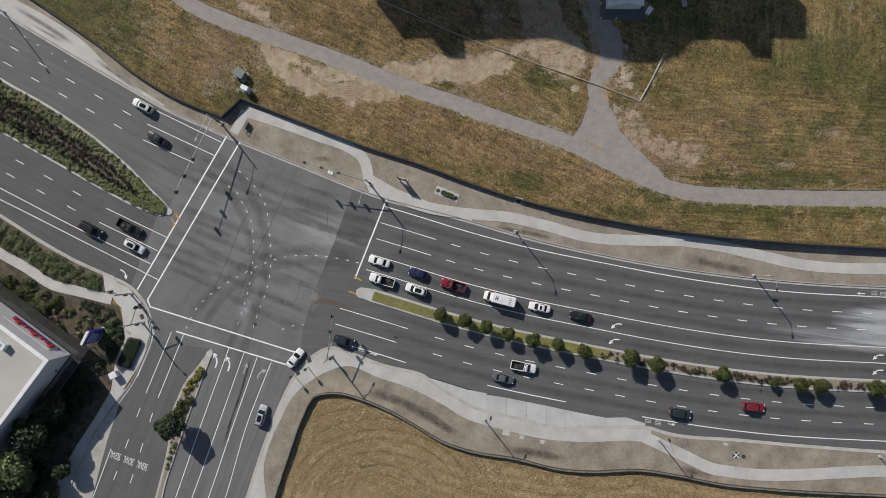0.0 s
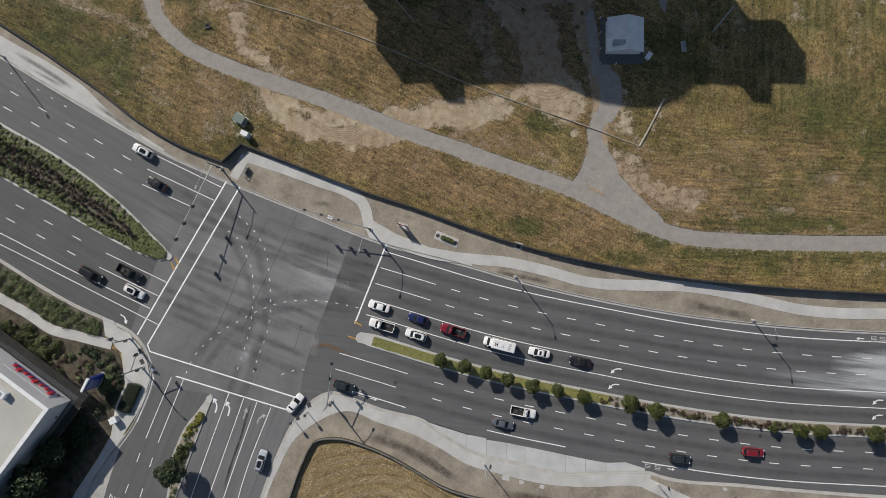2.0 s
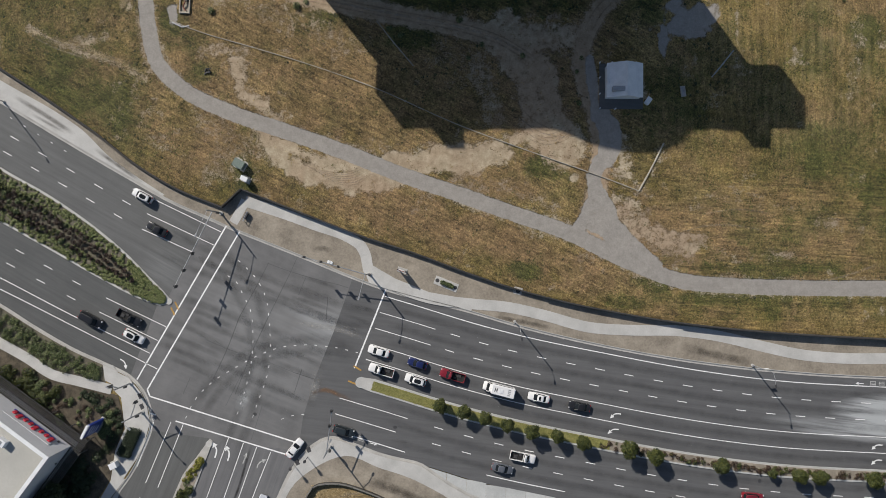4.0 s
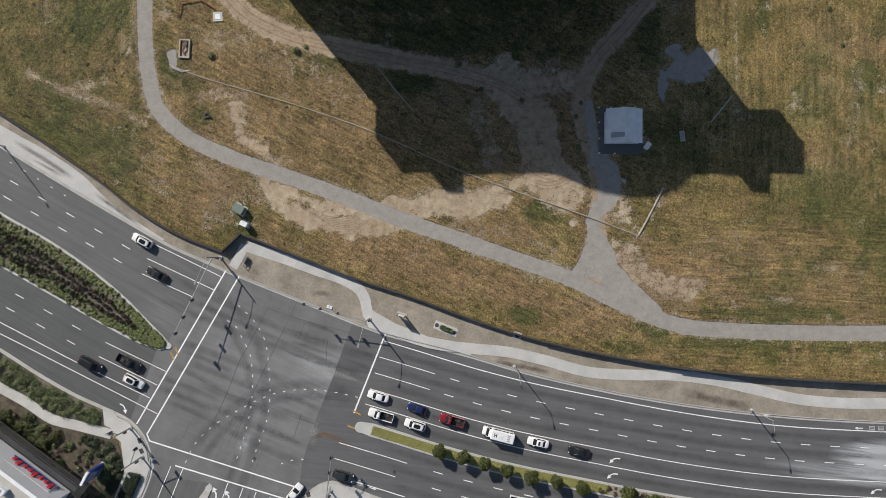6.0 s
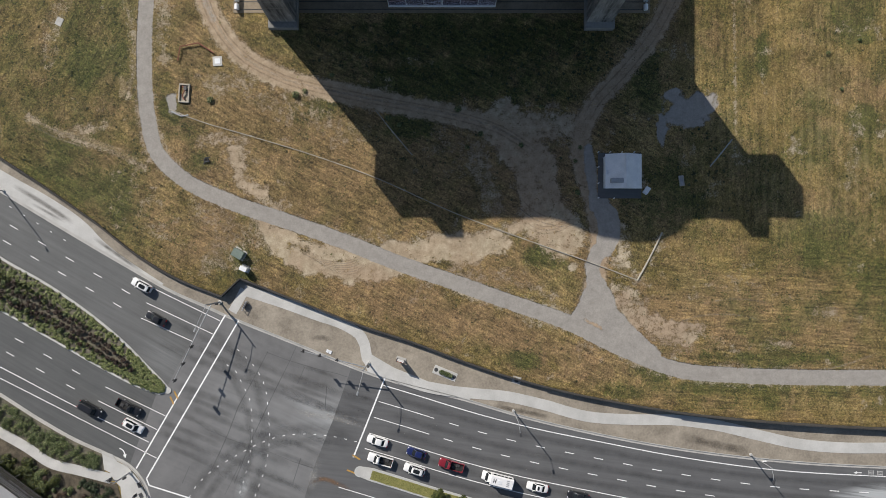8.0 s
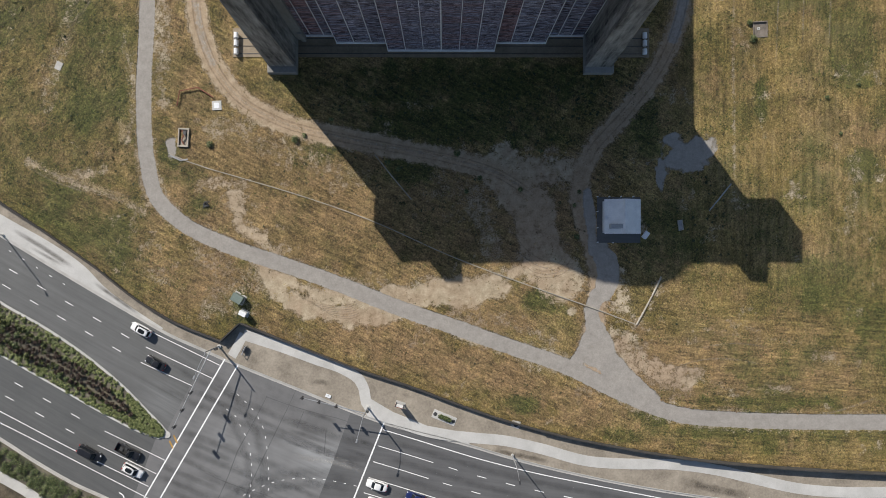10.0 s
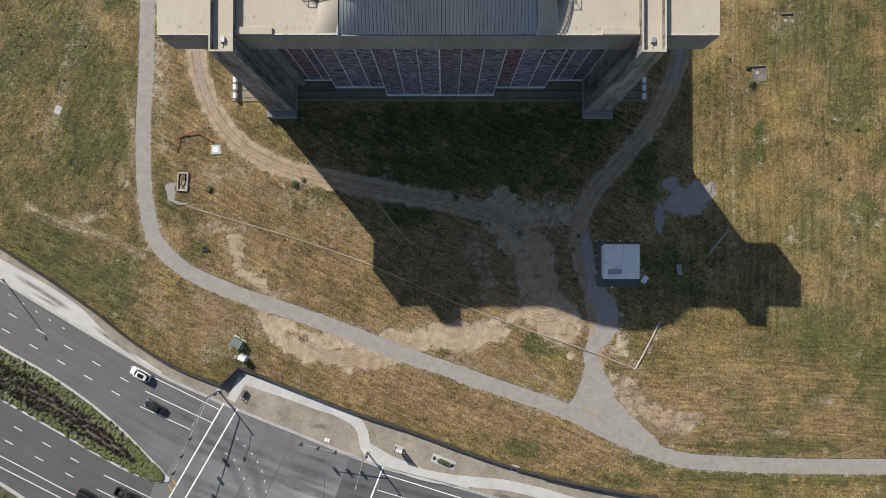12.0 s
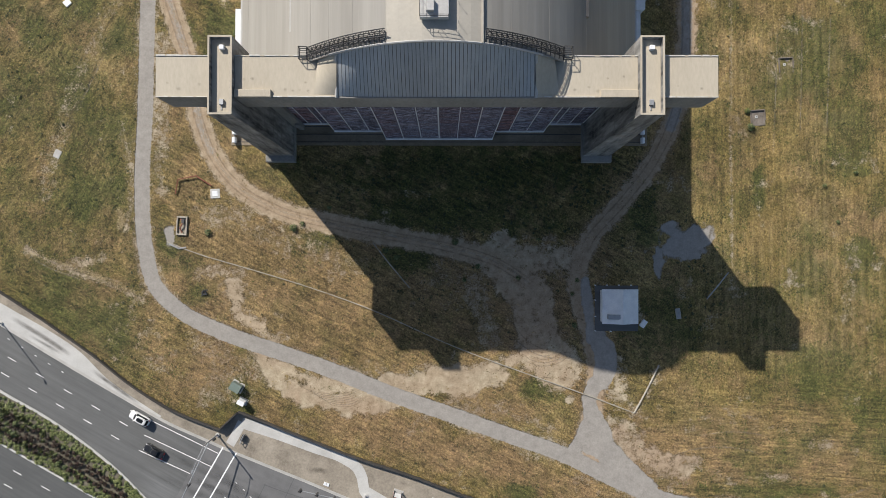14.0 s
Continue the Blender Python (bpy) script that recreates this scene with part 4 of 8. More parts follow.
def lettering(words, place, turn, height, material, parent, stretch=1.0, depth=0.006):
    c = bpy.data.curves.new("lettering", "FONT")
    c.body, c.align_x, c.align_y, c.size, c.extrude = words, "CENTER", "CENTER", height, depth
    tmp = bpy.data.objects.new("lettering", c)
    me = bpy.data.meshes.new_from_object(tmp)
    bpy.data.objects.remove(tmp)
    me.materials.append(material)
    ob = new("lettering", me)
    ob.parent = parent
    ob.matrix_basis = place @ pose(0, 0, 0, 0, 0, turn) @ Matrix.Diagonal((1, stretch, 1, 1))
    return ob


for p in [(-72.5, -44.5), (-69.6, -45.6), (-66.6, -46.7)]:
    lettering("SIGNAL", pose(p[0], p[1], 0.008), 160, 0.72, PAINT, road, 3.1)


def stain(line, width, material, name="tyre_stain", label="faint dark tyre band", parent=None, lift=None, level=0.0095):
    """A film over the ground along a line, strongest in the middle."""
    l = curve(line, 0.8)
    n = len(l)
    cols = [offset(l, width * k) for k in (0.5, 0.25, 0.0, -0.25, -0.5)]
    pts = np.array([c[i] for i in range(n) for c in cols])
    z = np.full(len(pts), level) if lift is None else surface(pts[:, 0], pts[:, 1])[0] + lift
    me = bpy.data.meshes.new(name)
    me.from_pydata(np.column_stack([pts, z]).tolist(), [], [(5 * i + k, 5 * i + k + 1, 5 * i + k + 6, 5 * i + k + 5) for i in range(n - 1) for k in range(4)])
    fade = [(0, 0.7, 1, 0.7, 0)[k] * min(1, i / 5, (n - 1 - i) / 5) for i in range(n) for k in range(5)]
    me.attributes.new("film", "FLOAT", "POINT").data.foreach_set("value", fade)
    me.materials.append(material)
    ob = new(name, me)
    ob.parent = parent or road
    tagged(ob, label)


for a, w in (([(-18.6, -1.7), (-24.8, 0.3), (-31.0, 0.7), (-37.9, -0.3), (-43.5, -2.5), (-48.4, -5.9), (-53.4, -10.9), (-56.5, -16.5)], 3.2), ([(-18.6, -3.5), (-24.8, -2.2), (-31.0, -2.0), (-37.2, -2.8), (-42.2, -4.8), (-47.2, -8.0), (-50.9, -12.1), (-54.3, -17.7)], 2.4), ([(-45.8, -25.1), (-42.1, -13.9), (-39.7, -4.0), (-40.4, 6.0), (-43.5, 13.4), (-48.6, 19.7), (-54.8, 24.0)], 2.6), ([(-48.9, -23.9), (-45.3, -14.0), (-42.8, -4.0), (-43.8, 4.7), (-47.9, 13.4), (-54.8, 19.7)], 2.2), ([(-61.1, 24.7), (-48.6, 18.4), (-36.1, 12.8), (-23.6, 8.5), (-13.6, 6.0)], 2.0), ([(-63.6, 19.7), (-51.0, 14.1), (-36.0, 8.5), (-23.6, 5.0), (-14.8, 2.9)], 2.0), ([(-16.1, 1.0), (-28.6, 6.6), (-43.5, 13.4), (-57.3, 19.7)], 1.6)):
    stain(a, w, RUBBER_FILM)
for d in (1.8, 5.3, 8.9, 12.5, 16.2, -4.4, -8.0, -11.7):
    l = offset(E_LINE, d)
    stain([p for p in l if -14 < p[0] < 120][::4], 1.9, RUBBER_FILM)
for k in range(5):
    stain([(x, y) for x, y in ((-60 + 2.2 * k, 10.5 - 4.6 * k), (-47 + 1.6 * k, 5.8 - 4.7 * k), (-34 + 1.0 * k, 1.2 - 4.6 * k))], 2.3, RUBBER_FILM)
for a in ([(-65.3, 0.8), (-58.4, -2.0), (-50.2, -5.6)], [(-60.9, 5.2), (-54.7, 2.3), (-47.1, -1.4)], [(-64.0, 2.7), (-57.1, 0.1), (-48.4, -3.6)], [(-58.5, 8.3), (-52.2, 5.8), (-44.7, 2.1)], [(-62.1, -2.9), (-55.2, -5.6), (-48.4, -9.1)], [(-38.4, -3.9), (-32.2, -6.3), (-27.2, -8.6)], [(-37.2, -1.0), (-31.6, -3.1), (-25.9, -5.6)], [(-39.6, -9.1), (-33.4, -11.6), (-28.4, -13.8)], [(-35.9, 1.5), (-30.3, -0.6), (-24.7, -3.1)]):
    stain(a, 1.5, LANE_FILM, "tyre_stain", "dark tyre band along a lane")
for line in ([(-45.5, 5.5), (-42.2, 11.5), (-39.0, 17.7)], [(-42.7, -2.2), (-38.2, 7.4), (-34.2, 15.5)], [(-39.3, 17.5), (-34.9, 15.9), (-28.6, 14.0), (-23.6, 12.8)], [(-32.4, 10.5), (-30.9, 14.2)], [(-34.2, 15.5), (-32.8, 18.6), (-31.8, 20.5)], [(-45.5, 5.5), (-47.7, -0.4), (-51.4, -8.6)], [(-42.7, -2.2), (-44.4, -6.6), (-46.3, -11.4)], [(-23.6, 12.8), (-20.8, 11.9)], [(-56.2, -7.7), (-57.8, -11.4)], [(-31.6, -5.8), (-33.2, -10.9)], [(-25.9, 10.5), (-26.3, 5.0)], [(-33.6, -6.5), (-27.0, -8.6)]):
    part("crack_seal", strip(curve(line, 1.0), 0.15, 0.0, 0.0077), ASPHALT_DARK, road, "dark sealed crack")
for a in ([(-34.7, 13.0), (-29.5, 11.2), (-23.2, 9.3)], [(-35.2, 10.5), (-30.1, 8.8), (-23.8, 6.8)], [(-35.7, 7.8), (-30.7, 6.3), (-24.4, 4.3)], [(-33.9, 15.2), (-28.2, 13.5), (-22.6, 11.5)], [(-23.2, 9.3), (-18.2, 7.7), (-13.2, 6.1)], [(-23.7, 6.5), (-18.8, 5.0), (-14.2, 3.3)]):
    stain(a, 1.2, LANE_FILM, "tyre_stain", "dark tyre band along a lane")
part("crack_seal", strip(curve([(-52.8, 0.6), (-45.9, -2.2), (-39.6, -4.1), (-32.8, -6.8)], 1.0), 0.09, 0.0, 0.0075), ASPHALT_DARK, road, "dark sealed crack")
part("older_asphalt", between([p for p in offset(W_MED_S, -0.05) if p[0] < -62], [p for p in offset(S_KERB_W, 0.1) if p[1] > -8.5 and p[0] < -69], -0.02, 0.003, 120), ASPHALT_MID, road, "older, darker asphalt of the west arm")
part("older_asphalt", between([p for p in offset(N_KERB_W, -0.1) if p[0] < -52], W_MED_N, -0.02, 0.0035, 120), ASPHALT_NORTH, road, "grey asphalt of the north-west arm")
part("side_street", between([p for p in offset(S_KERB_W, 0.1) if p[1] < -19], S_MED_L, -0.02, 0.0025, 90), ASPHALT_STREET, road, "darker asphalt of the side street")
part("side_street", between([p for p in S_KERB_E if p[1] < -23 and p[0] < -30][::-1], S_MED_R, -0.02, 0.0028, 90), ASPHALT_LANES, road, "worn asphalt of the side street's turn lanes")
tracks = tagged(new("field_tracks"), "wheel ruts and pale tyre tracks in the bare earth", "tracks", kind="structure")
for d in (-0.85, 0.85):
    stain(offset(DIRT_LOOP, d)[::3], 0.5, RUT_FILM, "wheel_rut", "darker wheel rut", tracks, 0.05)
    stain(offset([p for p in DIRT_EAST if 68 < p[1] < 130], d)[::3], 0.5, RUT_FILM, "wheel_rut", "darker wheel rut", tracks, 0.05)
stain(offset(DIRT_LOOP, 0.1)[::3], 0.8, PALE_FILM, "pale_track", "pale crown of the track", tracks, 0.045)
for k in range(7):
    c = Vector([(-23.4, 39.1)][0]) + Vector((0.35 * k, -0.42 * k))
    stain([(c.x - 9 + 0.5 * k, c.y + 0.6), (c.x - 3, c.y - 1.3), (c.x + 2.5, c.y - 1.2), (c.x + 6.5 - 0.4 * k, c.y + 0.8 - 0.1 * k)], 0.3, PALE_FILM if k % 2 else RUT_FILM, "pale_track", "curved tyre track", tracks, 0.05)
for a, w, m in (([(-94.8, 71.7), (-87.2, 67.0), (-79.6, 64.8), (-66.9, 60.8)], 0.5, PALE_FILM), ([(-90.9, 67.9), (-80.8, 63.3), (-68.2, 59.8)], 0.4, RUT_FILM), ([(-96.0, 70.4), (-87.1, 65.4), (-78.3, 62.3)], 0.4, PALE_FILM), ([(-73.0, 117.9), (-76.8, 111.6), (-79.9, 104.6), (-83.6, 98.2), (-85.5, 92.5)], 0.7, RUT_FILM), ([(-74.9, 114.1), (-78.0, 107.8), (-81.1, 101.4)], 0.5, PALE_FILM), ([(80.5, 126.9), (80.1, 110.5), (79.7, 94.0)], 0.4, PALE_FILM), ([(86.8, 126.9), (86.2, 111.7), (85.6, 95.3)], 0.4, PALE_FILM), ([(74.8, 120.6), (74.3, 105.4), (73.7, 90.2)], 0.4, PALE_FILM), ([(49.1, 23.3), (56.6, 25.8), (64.0, 26.0), (71.5, 24.6)], 0.4, PALE_FILM), ([(55.3, 28.3), (64.0, 29.5), (72.8, 28.6)], 0.35, PALE_FILM), ([(81.4, 13.4), (88.9, 15.2), (97.4, 18.4)], 0.6, PALE_FILM), ([(14.9, 54.9), (18.6, 49.9), (26.2, 46.8), (31.2, 47.7)], 0.4, RUT_FILM), ([(13.6, 53.0), (18.0, 48.4), (25.6, 45.5), (31.8, 46.4)], 0.4, PALE_FILM)):
    stain(a, w, m, "pale_track", "old tyre track in the grass", tracks, 0.06)
for k in range(5):
    c, r = Vector([(22.7, 49.1)][0]), 2.2 + 0.75 * k
    stain([(c.x + 1.25 * r * math.cos(a), c.y + r * math.sin(a)) for a in np.linspace(math.pi * 1.08, math.pi * 1.95, 9)], 0.32, PALE_FILM if k % 2 else RUT_FILM, "pale_track", "curved tyre track", tracks, 0.05)
c = Vector([(-14.4, -53.5)][0])
for k in range(15):
    r = 5.0 + 1.25 * k + 0.35 * math.sin(2.3 * k)
    arc = [(c.x + 1.35 * r * math.cos(a), c.y + r * math.sin(a)) for a in np.linspace(radians(10), radians(178), 40)]
    pts = np.array(arc)
    ok = inside(pts[:, 0], pts[:, 1], SOUTH_FIELD) & (gap(pts[:, 0], pts[:, 1], S_WALL) > 1.2)
    arc = [p for p, good in zip(arc, ok) if good]
    if len(arc) > 6:
        stain(arc[::3], 0.5 + 0.12 * (k % 3), PALE_FILM if k % 2 else MOWN_FILM, "mown_row", "curved row of cut straw", tracks, 0.06)
stain([(-42.5, -22.0), (-43.6, -25.7), (-45.2, -31.3), (-47.2, -36.9), (-48.7, -42.5)], 0.7, OIL_FILM, "oil_streak", "dark oil streak")
stain([(-45.2, -23.9), (-46.8, -28.9), (-48.5, -33.8)], 0.6, RUBBER_FILM)
for a, w in (([(-33.5, 4.7), (-28.5, 3.7), (-23.6, 2.9), (-17.3, 1.0)], 1.6), ([(-30.4, 6.0), (-23.6, 4.1), (-18.6, 2.5)], 1.0), ([(-44.7, -10.8), (-44.5, -12.7), (-44.4, -14.9)], 1.2), ([(-27.9, -5.2), (-28.5, -8.9), (-29.7, -13.9)], 2.6)):
    stain(a, w, DUST_FILM, "dust_smear", "pale dust smear")
stain([(-30.0, -11.4), (-26.6, -10.4), (-23.5, -11.4), (-20.4, -12.9)], 1.2, RUST_FILM, "rusty_smear", "rusty soil smear")
for p in [(69.1, -30.1), (-11.0, -18.6), (-41.9, -15.8), (-84.8, 24.6)]:
    part("manhole_cover", tube(bmesh.new(), (*p, -0.02), (*p, 0.012), 0.42, sides=16), STEEL_DARK, road, "dark round manhole cover")


# ---- kerbs, pavements, medians ----
def kerb(line, side, name="kerb", parent=None):
    """A raised kerb with its concrete gutter on the road's side (1: left of the line)."""
    k = tagged(new(name, mesh_of(name, strip(offset(line, -0.08 * side), 0.18, -0.1, 0.17), CONCRETE_OLD)), "pale concrete kerb with its gutter", "kerb", kind="structure")
    part("gutter", strip(offset(line, 0.27 * side), 0.5, -0.05, 0.009), CONCRETE_OLD, k)


kerb(N_KERB_W, -1)
kerb(N_KERB_E, -1)
S_OUTER = S_KERB_E[:x_at(S_KERB_E, -5.1)] + BUS_BAY + [p for p in S_KERB_E if p[0] > 44.5]
kerb(S_OUTER, 1)
kerb(S_KERB_W, 1)
CORNER = [(-44.9, 33.8), (-49.1, 29.8)]
verge_n = tagged(new("verge_north", mesh_of("verge_north", prism(N_KERB_E + N_WALL_E[::-1] + CORNER[1:], -0.3, 0.13), EARTH)), "bare brown earth verge beside the pavement", "verge", kind="structure")
tagged(new("verge_west", mesh_of("verge_west", between(N_KERB_W, N_WALL_W, -0.3, 0.13, 160), EARTH)), "bare brown earth verge under the wall", "verge", kind="structure")
verge_s = tagged(new("verge_south", mesh_of("verge_south", prism(S_OUTER + S_WALL[::-1], -0.3, 0.13), EARTH)), "bare brown earth verge with stains", "verge", kind="structure")


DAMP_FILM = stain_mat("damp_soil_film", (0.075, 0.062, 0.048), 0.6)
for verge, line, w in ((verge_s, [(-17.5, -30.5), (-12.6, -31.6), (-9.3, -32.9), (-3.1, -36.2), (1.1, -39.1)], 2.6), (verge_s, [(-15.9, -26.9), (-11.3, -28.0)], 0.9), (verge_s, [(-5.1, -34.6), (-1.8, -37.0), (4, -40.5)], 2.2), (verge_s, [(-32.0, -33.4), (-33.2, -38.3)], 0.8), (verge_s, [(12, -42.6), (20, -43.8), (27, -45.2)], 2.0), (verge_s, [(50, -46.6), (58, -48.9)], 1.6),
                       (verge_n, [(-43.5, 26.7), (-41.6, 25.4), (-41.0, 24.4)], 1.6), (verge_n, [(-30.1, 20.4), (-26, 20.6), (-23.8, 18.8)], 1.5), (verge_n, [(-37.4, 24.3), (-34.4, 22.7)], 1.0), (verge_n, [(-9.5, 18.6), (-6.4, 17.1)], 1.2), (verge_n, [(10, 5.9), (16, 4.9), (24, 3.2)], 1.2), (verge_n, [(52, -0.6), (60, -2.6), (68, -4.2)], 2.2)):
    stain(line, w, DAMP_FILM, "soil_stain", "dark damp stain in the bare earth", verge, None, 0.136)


def slabs(line, width, step, parent, z=0.17):
    """Pavement slabs with open joints along a line; far ones joined."""
    total, s = lengths(line)[-1], 0
    per = max(2, int(step / 0.6))
    fine = cut(line, 0, total, 0.6)
    left, right = offset(fine, width / 2), offset(fine, -width / 2)
    far = bmesh.new()
    part("bedding", strip(line, width, z - 0.14, z - 0.008), CONCRETE, parent)
    while s < len(fine) - 1:
        e = min(s + per, len(fine) - 1)
        l, a, b = fine[s:e + 1], left[s:e + 1], right[s:e + 1]
        for side in (a, b):
            side[0], side[-1] = tuple(Vector(side[0]).lerp(Vector(side[1]), 0.012)), tuple(Vector(side[-1]).lerp(Vector(side[-2]), 0.012))
        bm = ribbon(a, b, z - 0.12, z)
        if abs(l[0][0]) < 108 and l[0][1] > -60:
            part("paving_slab", bm, CONCRETE, parent)
        else:
            me = bpy.data.meshes.new("tmp")
            bm.to_mesh(me)
            bm.free()
            far.from_mesh(me)
            bpy.data.meshes.remove(me)
        s = e
    if far.faces:
        tagged(part("far_paving", far, CONCRETE, parent), kind="stuff")


def pavement(name, outline, z, material=CONCRETE, label="pale concrete pavement"):
    return tagged(new(name, mesh_of(name, prism(outline, z - 0.15, z), material)), label, "pavement", kind="structure")


walk_n = tagged(new("pavement_north"), "pale concrete footpath winding beside the road", "pavement", kind="structure")
slabs(WALK_N, 2.35, 3.0, walk_n)
slabs(curve([(-46.9, 26.4), (-45.6, 28.6), (-44.2, 31.4)], 0.8), 2.0, 3.0, walk_n, 0.174)
walk_w = tagged(new("pavement_west"), "pale concrete footpath behind the hedge", "pavement", kind="structure")
slabs(WALK_W, 2.2, 3.0, walk_w)
walk_far = tagged(new("pavement_east"), "pale concrete footpath along the verge", "pavement", kind="structure")
slabs(S_WALK_FAR, 2.5, 3.0, walk_far, 0.176)
apron = pavement("pavement_apron", [p for p in N_KERB_W if -125 < p[0] < -62.5] + [p for p in APRON[::-1] if p[0] > -122], 0.165)
for line, w in (([(-96, 54.6), (-88, 49.8), (-82, 45.8)], 1.3), ([(-92, 50.6), (-84, 46.2)], 0.8), ([(-78, 43.0), (-72, 38.8), (-67, 35.3)], 1.0)):
    stain(line, w, DAMP_FILM, "pavement_stain", "brown dirt stain on the concrete", apron, None, 0.1665)
pavement("pavement_join", [(-18.0, 16.2), (-15.9, 17.0), (-11.1, 14.2), (-3.6, 11.2), (6.6, 9.4)][::1] + [p for p in offset(N_KERB_E, 0.1) if -17.8 < p[0] < 6.4][::-1], 0.1745)
pavement("pavement_south", [p for p in S_OUTER if p[0] < 46.5] + S_WALK_IN[::-1], 0.165)
pavement("pavement_corner", [(-73.6, -9.3), (-74.1, -5.7), (-69.8, -7.8), (-67.1, -10.9), (-65.7, -14.0), (-65.0, -17.7), (-66.4, -22.7), (-68.0, -25.8), (-71.7, -31.4), (-73.5, -30.1), (-72.6, -23.9), (-70.5, -19.0), (-71.4, -12.1), (-72.7, -10.9)], 0.168)
pavement("pavement_link", [(-75.5, -4.6), (-73.2, -5.1), (-71.5, -7.8), (-72.6, -9.6), (-75.0, -8.4)], 0.1665)
pavement("pavement_driveway", [(-70.4, -30.1), (-73.8, -34.5), (-77.4, -39.8), (-80.8, -47.5), (-83.5, -54.2), (-86.6, -54.2), (-84.4, -48.7), (-81.1, -42.5), (-76.6, -35.7), (-73.4, -30.1)], 0.165)
pavement("road_shoulder", [(-67.8, -26.4), (-71.6, -32.9), (-74.4, -41.5), (-77.7, -54.2), (-83.2, -54.2), (-80.2, -47.5), (-76.8, -40.1), (-72.5, -33.6), (-69.2, -28.9)], 0.006, CONCRETE_OLD, "pale concrete road shoulder")
tagged(new("lot_bed", mesh_of("lot_bed", prism([(-105.9, 0.9), (-98.3, -1.4), (-92.1, -4.6), (-87.1, -7.5), (-84.2, -8.3), (-78.6, -9.9), (-72.1, -11.7), (-70.5, -17.7), (-72.6, -23.9), (-73.7, -30.1), (-81.1, -42.5), (-86.6, -54.2), (-90.3, -61.1), (-105.2, -61.1)], -0.1, 0.14), LOT_SOIL)), "soil of the shop's planting beds, darkened for the shop's shade", "planting bed", kind="structure")
tagged(new("hedge_bed", mesh_of("hedge_bed", between([p for p in offset(S_KERB_W, -0.2) if p[0] < -73 and p[1] > -6], [p for p in offset(WALK_W, 1.0) if p[0] < -73.5], -0.1, 0.14, 120), MULCH)), "dark soil under the roadside hedge", "planting bed", kind="structure")
bay = tagged(new("bus_bay"), "pale concrete bus bay of large slabs", "pavement", kind="structure")
for i in range(11):
    x0, x1 = -4.0 + 4.35 * i, -4.0 + 4.35 * (i + 1) - 0.04
    top = [(x, S_KERB_E[x_at(S_KERB_E[40:], x) + 40][1] - 0.05) for x in (x0, x1)]
    low = [(x, BUS_BAY[x_at(BUS_BAY, x)][1] + 0.3) for x in (x0, x1)]
    if i > 8:
        top, low = [(x, y + (0.0, 0.9)[k] if i == 9 else y + (0.9, 0.6)[k]) for k, (x, y) in enumerate(top)], [(x, min(y, top[0][1]) - 0.5) for x, y in low]
    part("concrete_slab", prism([top[0], low[0], low[1], top[1]], -0.1, 0.008), CONCRETE_PALE, bay)

E_MED_S = offset(E_MED, -2.9)
med_line = E_MED[2:]
nose = [(-18.5 + 1.25 * math.cos(a), -8.75 + 1.2 * math.sin(a)) for a in np.linspace(radians(70), radians(275), 11)]
tagged(new("median_east", mesh_of("median_east", prism(nose[::-1] + med_line + E_MED_S[2:][::-1], -0.1, 0.16), CONCRETE)), "kerbed median strip between the carriageways", "median", kind="structure")
for d in (-0.1, -2.78):
    part("median_kerb", strip(offset(E_MED, d)[2:], 0.2, 0.1, 0.172), CONCRETE_PALE, road, "pale kerb edge of the median")
part("median_kerb", strip([(-18.5 + 1.15 * math.cos(a), -8.75 + 1.1 * math.sin(a)) for a in np.linspace(radians(70), radians(275), 13)], 0.2, 0.1, 0.172), CONCRETE_PALE, road, "pale kerb round the median's nose")
turf_end = x_at(E_MED, 38.5)
turf = tagged(new("median_turf", mesh_of("median_turf", ribbon(offset(E_MED, -0.5)[2:turf_end], offset(E_MED, -2.5)[2:turf_end], 0.1, 0.2), TURF)), "yellow-green turf strip on the median", "lawn", kind="structure")
tagged(new("median_bed", mesh_of("median_bed", ribbon(offset(E_MED, -0.45)[turf_end - 1:], offset(E_MED, -2.5)[turf_end - 1:], 0.1, 0.19), EARTH)), "brown planting bed on the median", "planting bed", kind="structure")
tagged(new("median_west", mesh_of("median_west", between(W_MED_N + [(-60.6, 9.3)], W_MED_S + [(-60.7, 8.6)], -0.1, 0.16), CONCRETE)), "pale kerb round the planted median", "median", kind="structure")
part("median_nose", tube(bmesh.new(), (-61.05, 9.05, -0.05), (-61.05, 9.05, 0.162), 0.72, sides=20), CONCRETE, road, "pale rounded median nose")
W_BED_N, W_BED_S = offset(W_MED_N, -0.5)[:-1] + [(-61.7, 9.8)], offset(W_MED_S, 0.45)[:-1] + [(-61.9, 8.9)]
tagged(new("median_west_bed", mesh_of("median_west_bed", between(W_BED_N, W_BED_S, 0.1, 0.19), MULCH)), "brown soil bed under the median shrubs", "planting bed", kind="structure")
tagged(new("median_south", mesh_of("median_south", between(S_MED_L, S_MED_R, -0.1, 0.16), CONCRETE_OLD)), "pale kerb round the narrow street median", "median", kind="structure")
part("median_nose", tube(bmesh.new(), (-51.95, -22.25, -0.05), (-51.95, -22.25, 0.163), 0.72, sides=20), CONCRETE, road, "pale rounded median nose")
S_BED_L, S_BED_R = [p for p in offset(S_MED_L, 0.5) if p[1] < -24.5], [p for p in offset(S_MED_R, -0.4) if p[1] < -24.5]
tagged(new("median_south_bed", mesh_of("median_south_bed", between(S_BED_L, S_BED_R, 0.1, 0.19), EARTH)), "brown soil bed on the street median", "planting bed", kind="structure")


